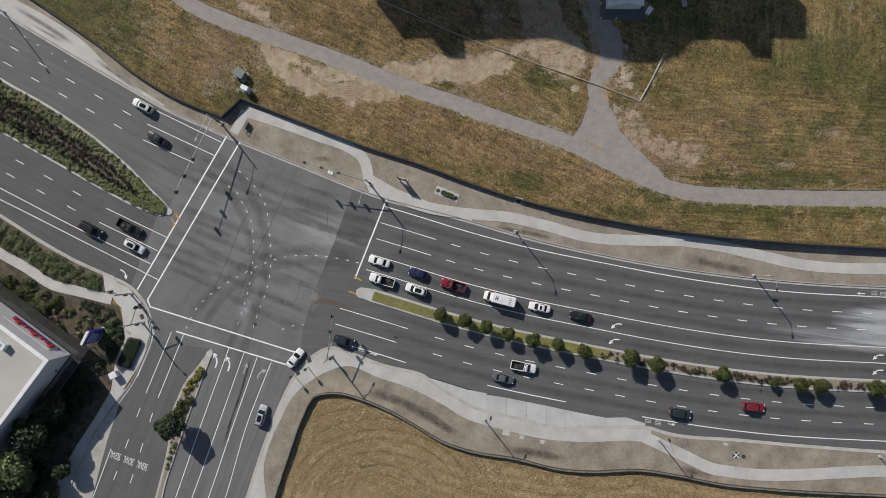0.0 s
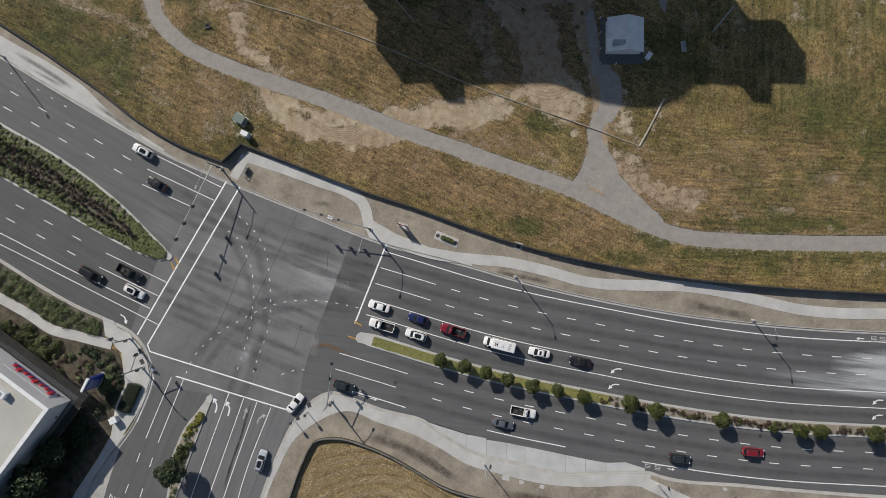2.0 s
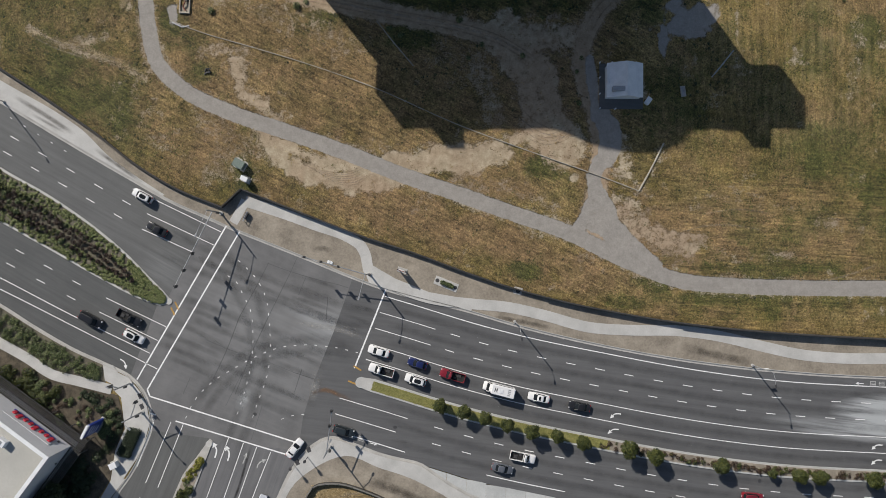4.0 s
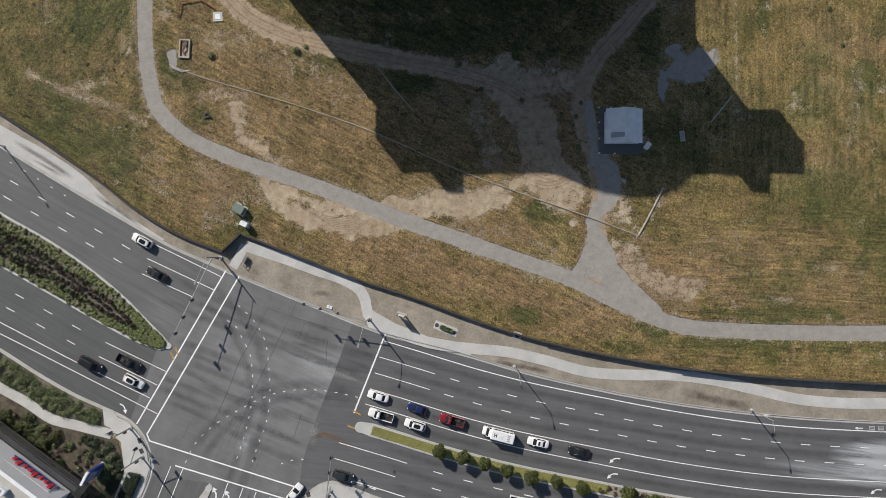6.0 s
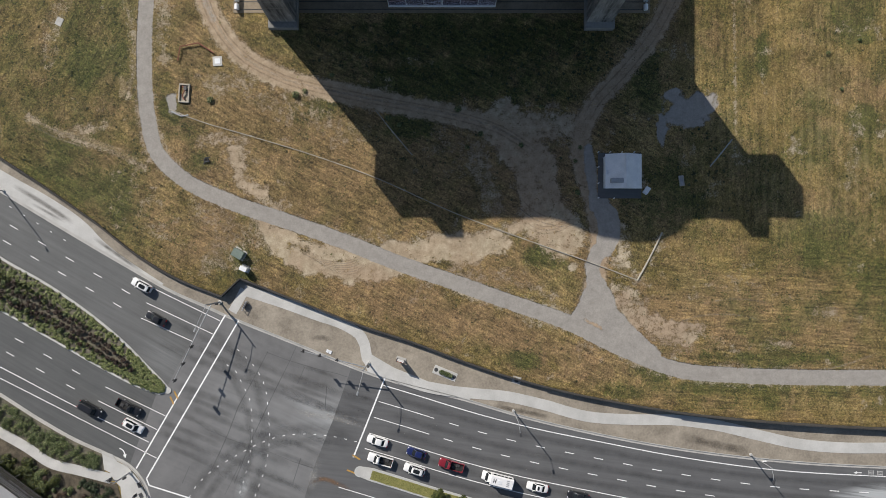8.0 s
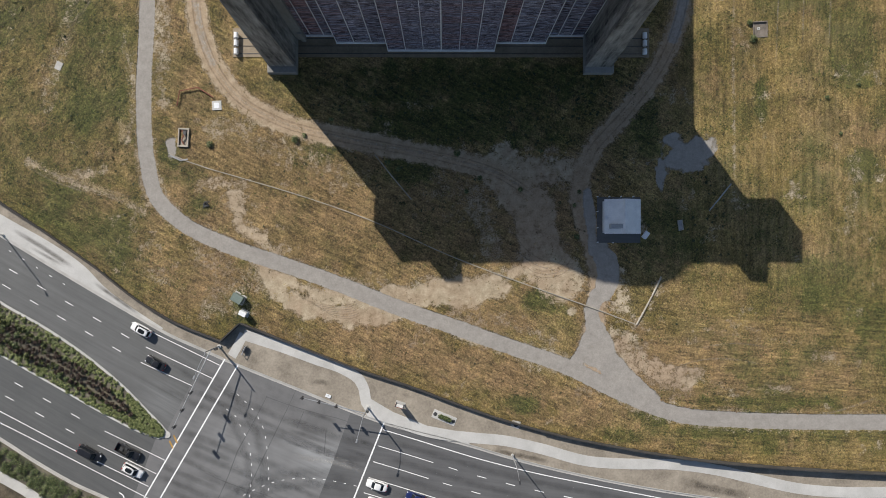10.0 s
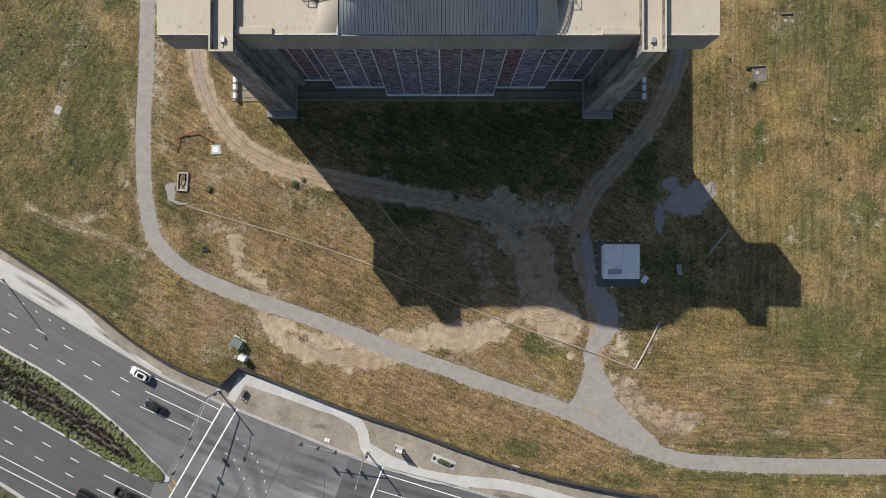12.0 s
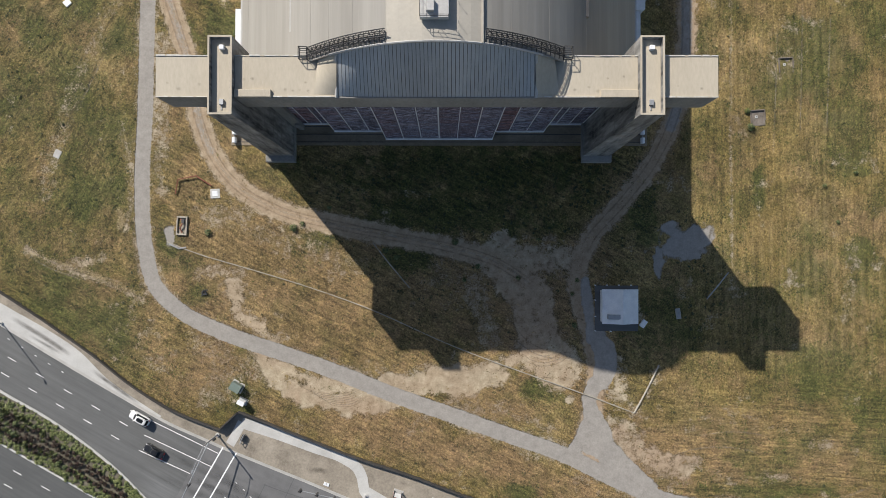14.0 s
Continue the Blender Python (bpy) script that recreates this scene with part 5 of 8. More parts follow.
# ---- boundary walls ----
def boundary_wall(name, line, height, side):
    w = tagged(new(name, mesh_of(name, strip(line, 0.22, -0.2, height), WALL_DARK)), "dark low boundary wall with a pale cap", "wall", kind="structure")
    part("cap", strip(line, 0.3, height, height + 0.06), WALL_CAP if side else WALL_DARK, w)
    bm = bmesh.new()
    s = 1.0
    while s < lengths(line)[-1]:
        p, way = along(line, s)
        if abs(p.x) < 110:
            tube(bm, (p.x, p.y, height), (p.x, p.y, height + 0.12), 0.09, sides=6)
        s += 3.0
    tagged(part("post_cap", bm, STEEL_DARK, w), kind="stuff")


boundary_wall("wall_north_west", N_WALL_W, 1.0, 0)
boundary_wall("wall_north_corner", [(-49.1, 29.8), (-44.9, 33.8)], 1.6, 0)
boundary_wall("wall_north_middle", [p for p in N_WALL_E if p[0] < 22], 1.1, 0)
boundary_wall("wall_north_east", [p for p in N_WALL_E if 20.5 < p[0] < 52], 1.35, 0)
boundary_wall("wall_north_far", [p for p in N_WALL_E if p[0] > 50.5], 1.65, 0)
boundary_wall("wall_south", S_WALL, 1.05, 1)


# ---- hangar ----
HX = -0.7
hangar = thing("hangar", "huge pale concrete hangar with tall weathered board doors", "hangar")
Z_BEAM, Z_LOW = 39.6, 33.0
BY0, BY1 = 93.4, 100.0


def arch_z(x):
    return 49.0 * (1 - ((x - HX) / 46.3) ** 2)


def tower(x0, x1, lean):
    """A door tower: a shaft that widens outwards to its foot, a parapet round a sunk top, and a plinth."""
    bm = bmesh.new()
    y0, y1, zt = 90.4, 102.7, 40.9
    wide = 2.2
    lo = (x0 - wide, x1) if lean < 0 else (x0, x1 + wide)
    a = [bm.verts.new(p) for p in ((lo[0], y0, 0), (lo[1], y0, 0), (lo[1], y1, 0), (lo[0], y1, 0))]
    b = [bm.verts.new(p) for p in ((x0, y0, zt), (x1, y0, zt), (x1, y1, zt), (x0, y1, zt))]
    w = 0.26
    c = [bm.verts.new(p) for p in ((x0 + w, y0 + w, zt), (x1 - w, y0 + w, zt), (x1 - w, y1 - w, zt), (x0 + w, y1 - w, zt))]
    d = [bm.verts.new((v.co.x, v.co.y, zt - 1.2)) for v in c]
    bm.faces.new(d)
    for lo_ring, hi_ring in ((a, b), (b, c), (c, d)):
        for i in range(4):
            bm.faces.new((lo_ring[i], lo_ring[(i + 1) % 4], hi_ring[(i + 1) % 4], hi_ring[i]))
    t = part("tower", bm, TOWER_CONCRETE, hangar, "board-marked concrete door tower")
    part("plinth", boxes((lo[0] - 0.3, lo[1] + 0.3, y0 - 1.4, y1 + 0.5, 0, 1.6), bevel=0.08), HANGAR_CONCRETE, t)
    part("tower_deck", boxes((x0 + 0.3, x1 - 0.3, y0 + 0.3, y1 - 0.3, zt - 1.18, zt - 0.9)), ROOF_TAN, t, "tan roof deck")
    part("parapet_cap", boxes((x0 - 0.06, x0 + 0.22, y0 - 0.06, y1 + 0.06, zt, zt + 0.08), (x1 - 0.22, x1 + 0.06, y0 - 0.06, y1 + 0.06, zt, zt + 0.08), (x0, x1, y0 - 0.06, y0 + 0.22, zt, zt + 0.07), (x0, x1, y1 - 0.22, y1 + 0.06, zt, zt + 0.07)), ROOF_TAN, t)
    mx = (x0 + x1) / 2
    part("vent_box", boxes((mx - 0.3, mx + 0.5, y1 - 2.0, y1 - 1.3, zt - 1.3, zt - 0.3), bevel=0.05), WHITE, t, "small white vent box")
    part("lamp_unit", boxes((mx - 0.3, mx + 0.4, y0 + 1.6, y0 + 2.5, zt - 1.3, zt - 0.5), (mx - 0.1, mx + 0.1, y0 + 0.8, y0 + 1.6, zt - 1.0, zt - 0.8), bevel=0.04), STEEL, t, "grey lamp unit")
    # board marks and stain joints across the shaft
    bm = bmesh.new()
    for i in range(1, 14):
        z = 2.9 * i
        k = 1 - z / zt
        xl, xr = (x0 - wide * k, x1) if lean < 0 else (x0, x1 + wide * k)
        box(bm, xl - 0.02, xr + 0.02, y0 - 0.025, y0 + 0.05, z, z + 0.07)
        box(bm, (xr - 0.05) if lean < 0 else xl - 0.025, (xr + 0.025) if lean < 0 else xl + 0.05, y0, y1, z, z + 0.07)
    part("lift_joint", bm, HANGAR_CONCRETE, t)


tower(-36.4, -32.7, -1)
tower(31.2, 34.9, 1)
beam = part("door_beam", boxes((-45.2, 43.9, BY0, BY1, Z_LOW, Z_BEAM), bevel=0.06), HANGAR_CONCRETE, hangar, "massive concrete door beam")
for x0, x1 in ((-45.1, -36.5), (-32.6, -16.6), (15.1, 31.1), (35.0, 43.8)):
    part("beam_deck", boxes((x0, x1, BY0 + 0.25, BY1 - 0.2, Z_BEAM, Z_BEAM + 0.05)), ROOF_TAN, beam, "tan coated roof deck")
    part("deck_edge", boxes((x0, x1, BY0 - 0.05, BY0 + 0.25, Z_BEAM, Z_BEAM + 0.16), bevel=0.02), ROOF_TAN, beam)
    part("deck_edge", boxes((x0, x1, BY1 - 0.2, BY1 + 0.04, Z_BEAM, Z_BEAM + 0.12), bevel=0.02), ROOF_TAN, beam)
part("upper_fascia", boxes((-32.6, 31.1, BY0 - 0.16, BY0, 35.7, Z_BEAM - 0.02)), HANGAR_CONCRETE, beam)
for x0, x1 in ((-32.6, -26.8), (25.2, 31.1)):
    part("step_block", boxes((x0, x1, BY0 - 0.1, BY0 + 1.1, Z_BEAM + 0.02, Z_BEAM + 0.55), bevel=0.04), ROOF_TAN, beam)


def loft(rings):
    bm = bmesh.new()
    rows = [[bm.verts.new(p) for p in r] for r in rings]
    n = len(rows[0])
    for r, s in zip(rows, rows[1:]):
        for i in range(n):
            bm.faces.new((r[i], r[(i + 1) % n], s[(i + 1) % n], s[i]))
    bm.faces.new(rows[0]), bm.faces.new(rows[-1][::-1])
    return bm


def arch_panel(x0, x1, n, y0, z0, y1, lift, material, name):
    """A curved sheet from a level front edge up to the roof's arch."""
    bm = bmesh.new()
    rows = []
    for i in range(n + 1):
        x = x0 + (x1 - x0) * i / n
        zb = arch_z(x) + lift
        pts = []
        for k in range(7):
            a = k / 6
            pts.append(bm.verts.new((x - 0.04 * a * (x - HX), y0 + (y1 - y0) * a, z0 + (zb - z0) * (math.sin(a * math.pi / 2) * 0.15 + a * 0.85))))
        rows.append(pts)
    for r, s in zip(rows, rows[1:]):
        for k in range(6):
            bm.faces.new((r[k], s[k], s[k + 1], r[k + 1]))
    return part(name, bm, material, hangar, smooth=True)


front = arch_panel(-16.3, 14.9, 40, BY0 + 0.02, Z_BEAM - 0.1, 99.1, -0.05, CORRUGATED, "front_panel")
tagged(front, "blue-grey corrugated steel front panel")
bm = bmesh.new()
for i in range(53):
    x = -16.2 + 31.0 * i / 52
    prev = None
    for k in range(7):
        a = k / 6
        zb = arch_z(x) - 0.05
        p = (x - 0.04 * a * (x - HX), BY0 + 0.02 + 5.68 * a, Z_BEAM - 0.1 + (zb - Z_BEAM + 0.1) * (math.sin(a * math.pi / 2) * 0.15 + a * 0.85) + 0.0)
        if prev:
            tube(bm, prev, p, 0.035, sides=4)
        prev = p
tagged(part("rib", bm, SLAT_METAL, front), kind="stuff")
for x in (-16.5, 15.1):
    bm = bmesh.new()
    ys = [(BY0 - 0.05, Z_BEAM - 0.1), (96.2, Z_BEAM + 1.1), (99.1, arch_z(x) - 0.1)]
    for p, q in zip(ys, ys[1:]):
        tube(bm, (x - 0.0065 * (p[0] - BY0) * (x - HX), *p), (x - 0.0065 * (q[0] - BY0) * (x - HX), *q), 0.3, sides=6)
    part("side_flashing", bm, ROOF_TRIM, front)


for x0, x1 in ((-20.1, -16.5), (15.1, 18.7)):
    tagged(arch_panel(x0, x1, 8, 93.75, Z_BEAM + 0.06, 99.05, -0.04, ROOF_TAN, "side_slope"), "tan coated slope beside the steel panel")


def roof_shell(x0, x1, n, lift, material, name, y0, y1, label):
    """A strip of the arched roof between two lines along its length, as bays with seams."""
    bm = bmesh.new()
    ys = np.arange(y0, y1 + 0.1, (y1 - y0) / 24)
    rows = [[bm.verts.new((x0 + (x1 - x0) * i / n, y, arch_z(x0 + (x1 - x0) * i / n) + lift)) for y in ys] for i in range(n + 1)]
    for r, s in zip(rows, rows[1:]):
        for k in range(len(ys) - 1):
            bm.faces.new((r[k], s[k], s[k + 1], r[k + 1]))
    lo = [[bm.verts.new((x0 + (x1 - x0) * i / n, y0, arch_z(x0 + (x1 - x0) * i / n) + lift - 0.5))] for i in range(n + 1)]
    for i in range(n):
        bm.faces.new((rows[i][0], lo[i][0], lo[i + 1][0], rows[i + 1][0]))
    return part(name, bm, material, hangar, label, smooth=False)


ROOF_END = 398.0
west_roof = roof_shell(-40.9, -7.9, 24, 0.0, ROOF_GREY, "roof_slope", 99.0, ROOF_END, "pale coated arched roof slope")
east_roof = roof_shell(6.1, 39.5, 24, 0.0, ROOF_GREY, "roof_slope", 99.0, ROOF_END, "pale coated arched roof slope")
ridge = roof_shell(-7.9, 6.1, 8, 0.22, ROOF_RIDGE, "roof_ridge", 98.9, ROOF_END, "pale ridge deck")
for roof_part, xs in ((west_roof, (-37.5, -31, -25.4, -20.6, -17.2, -13.1)), (east_roof, (10.5, 16.8, 24.2, 35))):
    bm = bmesh.new()
    for x in xs:
        tube(bm, (x, 99.0, arch_z(x) - 0.005), (x, 180, arch_z(x) - 0.005), 0.022, sides=4)
    tagged(part("roof_seam", bm, ROOF_GREY, roof_part), kind="stuff")
part("ridge_edge", boxes((5.9, 6.2, 99, ROOF_END, arch_z(6.1) - 0.2, arch_z(6.1) + 0.4), (-7.96, -7.84, 99, ROOF_END, arch_z(-7.9) - 0.2, arch_z(-7.9) + 0.24)), ROOF_RIDGE, ridge)
bm = bmesh.new()
front_rim = [(x, 99.0, arch_z(x) + 0.12) for x in np.linspace(-17, 15.6, 28)]
for p, q in zip(front_rim, front_rim[1:]):
    tube(bm, p, q, 0.17, sides=6)
part("roof_rim", bm, ROOF_TRIM, hangar, "pale roof edge trim")
# closing wall behind the doors and end wall: dark sheets that stand for the unlit interior
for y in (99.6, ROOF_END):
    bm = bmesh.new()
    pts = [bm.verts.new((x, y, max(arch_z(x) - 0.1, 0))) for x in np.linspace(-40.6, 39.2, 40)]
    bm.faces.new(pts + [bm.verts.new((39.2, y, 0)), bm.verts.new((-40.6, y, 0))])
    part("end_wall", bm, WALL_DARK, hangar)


def door_leaf(x0, x1, y, bays):
    """A sliding door leaf: board panels in bays, pale battens between them, a steel foot rail."""
    leaf = part("door_leaf", boxes((x0, x1, y + 0.1, y + 0.55, 0.4, 35.5)), WALL_DARK, hangar, "tall sliding door leaf of weathered boards")
    w = (x1 - x0) / bays
    for i in range(bays):
        for j in range(9):
            part("board_panel", boxes((x0 + w * i + 0.1, x0 + w * (i + 1) - 0.1, y, y + 0.14, 0.9 + 3.8 * j, 0.9 + 3.8 * (j + 1) - 0.03)), WOOD, leaf)
    for i in range(bays):
        bm = bmesh.new()
        for j in range(110):
            box(bm, x0 + w * i + 0.1, x0 + w * (i + 1) - 0.1, y - 0.025, y + 0.02, 1.0 + 0.31 * j, 1.0 + 0.31 * j + 0.24)
        tagged(part("cladding_board", bm, WOOD, leaf), kind="stuff")
    for i in range(bays + 1):
        x = x0 + w * i
        part("batten", boxes((x - 0.065, x + 0.065, y - 0.12, y + 0.1, 0.9, 35)), BATTEN, leaf)
    part("foot_rail", boxes((x0 - 0.1, x1 + 0.1, y - 0.28, y + 0.5, 0.25, 0.85), bevel=0.05), BATTEN, leaf, "pale steel foot rail")
    for i in range(4):
        part("roller", tube(bmesh.new(), (x0 + (x1 - x0) * (i + 0.5) / 4, y - 0.2, 0.3), (x0 + (x1 - x0) * (i + 0.5) / 4, y + 0.3, 0.3), 0.3, sides=10), STEEL_DARK, leaf)


for x0, x1, y in ((-12.4, -0.65, 94.4), (-0.5, 11.2, 94.4), (-23.8, -12.2, 96.1), (11.0, 22.6, 96.1), (-32.6, -23.6, 97.7), (22.4, 31.1, 97.7)):
    door_leaf(x0, x1, y, 3)
part("door_jamb", boxes((-32.68, -30.6, 96.75, 97.5, 0.2, 33.0), (-31.6, -30.6, 96.3, 96.74, 0.2, 5.0), bevel=0.03), HANGAR_CONCRETE, hangar, "stained concrete door jamb")
track = tagged(new("door_track", mesh_of("door_track", boxes((-47.0, 45.6, 92.9, 99.4, -0.2, 0.25)), TRACK_CONCRETE)), "tan concrete door track slab with steel rails", "door track")
for y in (93.6, 95.3, 97.0):
    part("rail", boxes((-46.8, 45.4, y, y + 0.12, 0.24, 0.32)), STEEL_DARK, track)


def truss_walk(x0, x1, y):
    """A light lattice catwalk that climbs along the roof's arch, with a landing at its lower end."""
    xs = np.linspace(x0, x1, 17)
    side = 0.55
    plank = bmesh.new()
    for k in (-0.3, 0.0, 0.3):
        for a, b in zip(xs, xs[1:]):
            tube(plank, (a, y + k, arch_z(a) + 0.5), (b, y + k, arch_z(b) + 0.5), 0.05, sides=4)
    w = part("catwalk", plank, STEEL_DARK, hangar, "dark steel lattice catwalk")
    for dy in (-side, side):
        bm = bmesh.new()
        for a, b in zip(xs, xs[1:]):
            for h in (0.45, 1.35):
                tube(bm, (a, y + dy, arch_z(a) + h), (b, y + dy, arch_z(b) + h), 0.085, sides=5)
            tube(bm, (a, y + dy, arch_z(a)), (a, y + dy, arch_z(a) + 1.35), 0.06, sides=4)
        part("guard_rail", bm, STEEL_DARK, w)
    bm = bmesh.new()
    for a in xs:
        tube(bm, (a, y - side, arch_z(a) + 0.45), (a, y + side, arch_z(a) + 0.45), 0.07, sides=4)
        tube(bm, (a, y - side, arch_z(a) + 0.45), (a, y - side - 0.5, arch_z(a) + 0.05), 0.06, sides=4)
    for a, b in zip(xs, xs[1:]):
        tube(bm, (a, y - side, arch_z(a) + 0.45), (b, y + side, arch_z(b) + 0.45), 0.05, sides=4)
        tube(bm, (a, y + side, arch_z(a) + 0.45), (b, y + side, arch_z(b) + 1.35), 0.05, sides=4)
        tube(bm, (a, y - side, arch_z(a) + 1.35), (b, y - side, arch_z(b) + 0.45), 0.05, sides=4)
    part("cross_bar", bm, STEEL_DARK, w)
    e = xs[0] if arch_z(xs[0]) < arch_z(xs[-1]) else xs[-1]
    d = -1.3 if e < HX else 1.3
    bm = bmesh.new()
    z = arch_z(e) + 0.45
    lo = min(e, e + d), max(e, e + d)
    for h in (0.0, 0.9):
        for p, q in (((lo[0], y - 1.0), (lo[1], y - 1.0)), ((lo[0], y + 0.8), (lo[1], y + 0.8)), ((lo[0], y - 1.0), (lo[0], y + 0.8)), ((lo[1], y - 1.0), (lo[1], y + 0.8))):
            tube(bm, (*p, z + h), (*q, z + h), 0.075, sides=4)
    for px, py in ((lo[0], y - 1.0), (lo[1], y - 1.0), (lo[0], y + 0.8), (lo[1], y + 0.8)):
        tube(bm, (px, py, Z_BEAM), (px, py, z + 0.9), 0.07, sides=4)
    for k in range(1, 5):
        tube(bm, (lo[0], y - 1.0 + 0.36 * k, z), (lo[1], y - 1.0 + 0.36 * k, z), 0.05, sides=4)
    part("landing", bm, STEEL_DARK, w)


truss_walk(-21.0, -8.0, 100.2)
truss_walk(19.3, 6.5, 100.2)
pod = part("ridge_platform", boxes((-2.95, 1.2, 101.9, 107.5, 49.4, 50.3), bevel=0.05), ROOF_TRIM, hangar, "pale grey service platform on the ridge")
part("equipment_box", boxes((-1.95, -0.85, 102.6, 104.4, 50.3, 51.0), bevel=0.08), ROOF_TRIM, pod, "white equipment box")
for x in (-2.6, 0.8):
    for y in (102.3, 107.1):
        part("stilt", tube(bmesh.new(), (x, y, arch_z(x)), (x, y, 49.45), 0.09, sides=6), STEEL, pod)
bm = bmesh.new()
for p, q in (((-2.9, 101.95), (1.1, 101.95)), ((-2.9, 107.4), (-2.9, 101.95))):
    for h in (50.8, 51.3):
        tube(bm, (*p, h), (*q, h), 0.04, sides=5)
    for k in (0.0, 0.5, 1.0):
        x, y = p[0] + (q[0] - p[0]) * k, p[1] + (q[1] - p[1]) * k
        tube(bm, (x, y, 50.3), (x, y, 51.3), 0.04, sides=5)
part("railing", bm, STEEL_DARK, pod)
for p in ((2.6, 104.45), (2.6, 101.6), (2.6, 100.2), (-0.3, 100.2)):
    part("rod", tube(bmesh.new(), (*p, arch_z(p[0])), (*p, 50.1), 0.035, sides=5), STEEL, hangar, "thin steel rod on the ridge")
part("roof_panel", boxes((-25.0, -23.9, 105.2, 117, arch_z(-24.4) - 0.9, arch_z(-24.9) + 0.06)), ROOF_TRIM, west_roof, "pale roof light panel")
part("roof_hatch", boxes((24.0, 24.5, 108.0, 114, arch_z(24.2) - 0.4, arch_z(24.2) + 0.3)), STEEL_DARK, east_roof, "dark roof hatch edge")
# side walls, gutters and lean-tos
for x, s in ((-40.9, -1), (39.5, 1)):
    z = arch_z(x)
    wall = part("side_wall", boxes((min(x, x - 0.4 * s), max(x, x - 0.4 * s), 99.2, ROOF_END, 0, z - 0.3)), HANGAR_CONCRETE, hangar, "weathered concrete side wall")
    part("gutter", boxes((x - 0.3 - 0.45 * s, x + 0.3 - 0.45 * s, 99.2, 330, z + 0.1, z + 0.9), bevel=0.05), ROOF_TRIM, wall, "pale roof gutter")
for size, label in (((-44.4, -40.95, 113.9, 121.4, 0, 5.0), "white flat-roofed lean-to annex"), ((39.55, 43.6, 121.4, 134, 0, 5.0), "pale blue-white lean-to annex"), ((39.55, 42.8, 114.3, 121.3, 0, 4.3), "pale blue-white lean-to annex"), ((43.7, 45.0, 124.6, 127, 0, 3.2), "small grey lean-to box")):
    x0, x1, y0, y1, z0, z1 = size
    ax = part("side_annex", boxes((x0, x1, y0, y1, 0, z1), bevel=0.06), STEEL if x1 > 44.5 else WHITE, hangar, label)
    part("annex_roof", boxes((x0 - 0.1, x1 + (0.1 if x0 > 0 else 0), y0 - 0.1, y1 + 0.05, z1, z1 + 0.12)), STEEL if x1 > 44.5 else WHITE, ax)
# ragged pale sealant along the deck edges
SEALANT = mat("pale_sealant", (0.44, 0.42, 0.37), (0.62, 0.60, 0.56), 1.0, 6, 0.7, relief=0.1)
seal_rng = random.Random(31)
for x0, x1 in ((-45.1, -36.5), (-32.6, -16.8), (15.3, 31.1), (35.0, 43.8)):
    for y in (BY0 - 0.05, BY1 - 0.12):
        bm = bmesh.new()
        x = x0
        while x < x1 - 0.3:
            e = min(x1, x + seal_rng.uniform(0.5, 2.2))
            d = seal_rng.uniform(0.08, 0.24)
            box(bm, x, e, y, y + d, Z_BEAM + 0.1, Z_BEAM + 0.17 + seal_rng.uniform(0, 0.03))
            x = e + (seal_rng.uniform(0.1, 0.9) if seal_rng.random() < 0.4 else 0.0)
        part("edge_sealant", bm, SEALANT, beam, "ragged pale sealant along the deck's edge")
# round stains on the decks
stain_rng = random.Random(12)
for x, y in [(-31.2, 96.2), (-29.8, 96.3), (-24.6, 94.6), (-23.4, 94.4), (-22.3, 94.5), (-21.0, 94.4), (-21.4, 95.7), (-26.5, 94.2), (-38.2, 95.4), (-41.5, 94.7), (-43.3, 95.6), (19.0, 94.3), (21.2, 94.6), (23.4, 95.0), (26.4, 96.4), (28.9, 96.7), (24.8, 94.4), (37.5, 95.2), (41.2, 94.8)]:
    r = stain_rng.uniform(0.22, 0.5)
    ring = [(x + r * math.cos(a) * stain_rng.uniform(0.8, 1.2), y + 0.8 * r * math.sin(a), Z_BEAM + 0.056) for a in np.linspace(0, math.tau, 11)[:-1]]
    me = bpy.data.meshes.new("deck_stain")
    me.from_pydata([(x, y, Z_BEAM + 0.056)] + ring, [], [(0, 1 + k, 1 + (k + 1) % 10) for k in range(10)])
    me.attributes.new("film", "FLOAT", "POINT").data.foreach_set("value", [0.5] + [0.0] * 10)
    me.materials.append(OIL_FILM)
    ob = new("deck_stain", me)
    ob.parent = beam
    tagged(ob, "dark round water stain")


# ---- plants ----
def leaves(name, lobes, count, size, material, seed, flat=0.0):
    """Many small leaf blades scattered through lobes (x, y, z, r, squash)."""
    rng = np.random.default_rng(seed)
    lob = np.array(lobes, float)
    w = lob[:, 3] ** 2
    pick = lob[rng.choice(len(lob), count, p=w / w.sum())]
    d = rng.normal(size=(count, 3))
    d /= np.linalg.norm(d, axis=1)[:, None]
    d[:, 2] = np.where(d[:, 2] < -0.35, -d[:, 2], d[:, 2])
    r = pick[:, 3] * (0.62 + 0.42 * rng.random(count))
    c = pick[:, :3] + d * r[:, None] * np.stack([np.ones(count), np.ones(count), pick[:, 4]], 1)
    nrm = d + rng.normal(size=(count, 3)) * 0.55 + (0, 0, 0.25 + flat)
    nrm /= np.linalg.norm(nrm, axis=1)[:, None]
    a = np.cross(nrm, rng.normal(size=(count, 3)))
    a /= np.linalg.norm(a, axis=1)[:, None]
    b = np.cross(nrm, a)
    s = (size * (0.6 + 0.8 * rng.random(count)))[:, None]
    v = np.stack([c - a * s, c - b * s * 0.55 + nrm * s * 0.15, c + a * s, c + b * s * 0.55 + nrm * s * 0.15], 1).reshape(-1, 3)
    me = bpy.data.meshes.new(name)
    me.from_pydata(v.tolist(), [], np.arange(len(v)).reshape(-1, 4).tolist())
    me.materials.append(material)
    return me


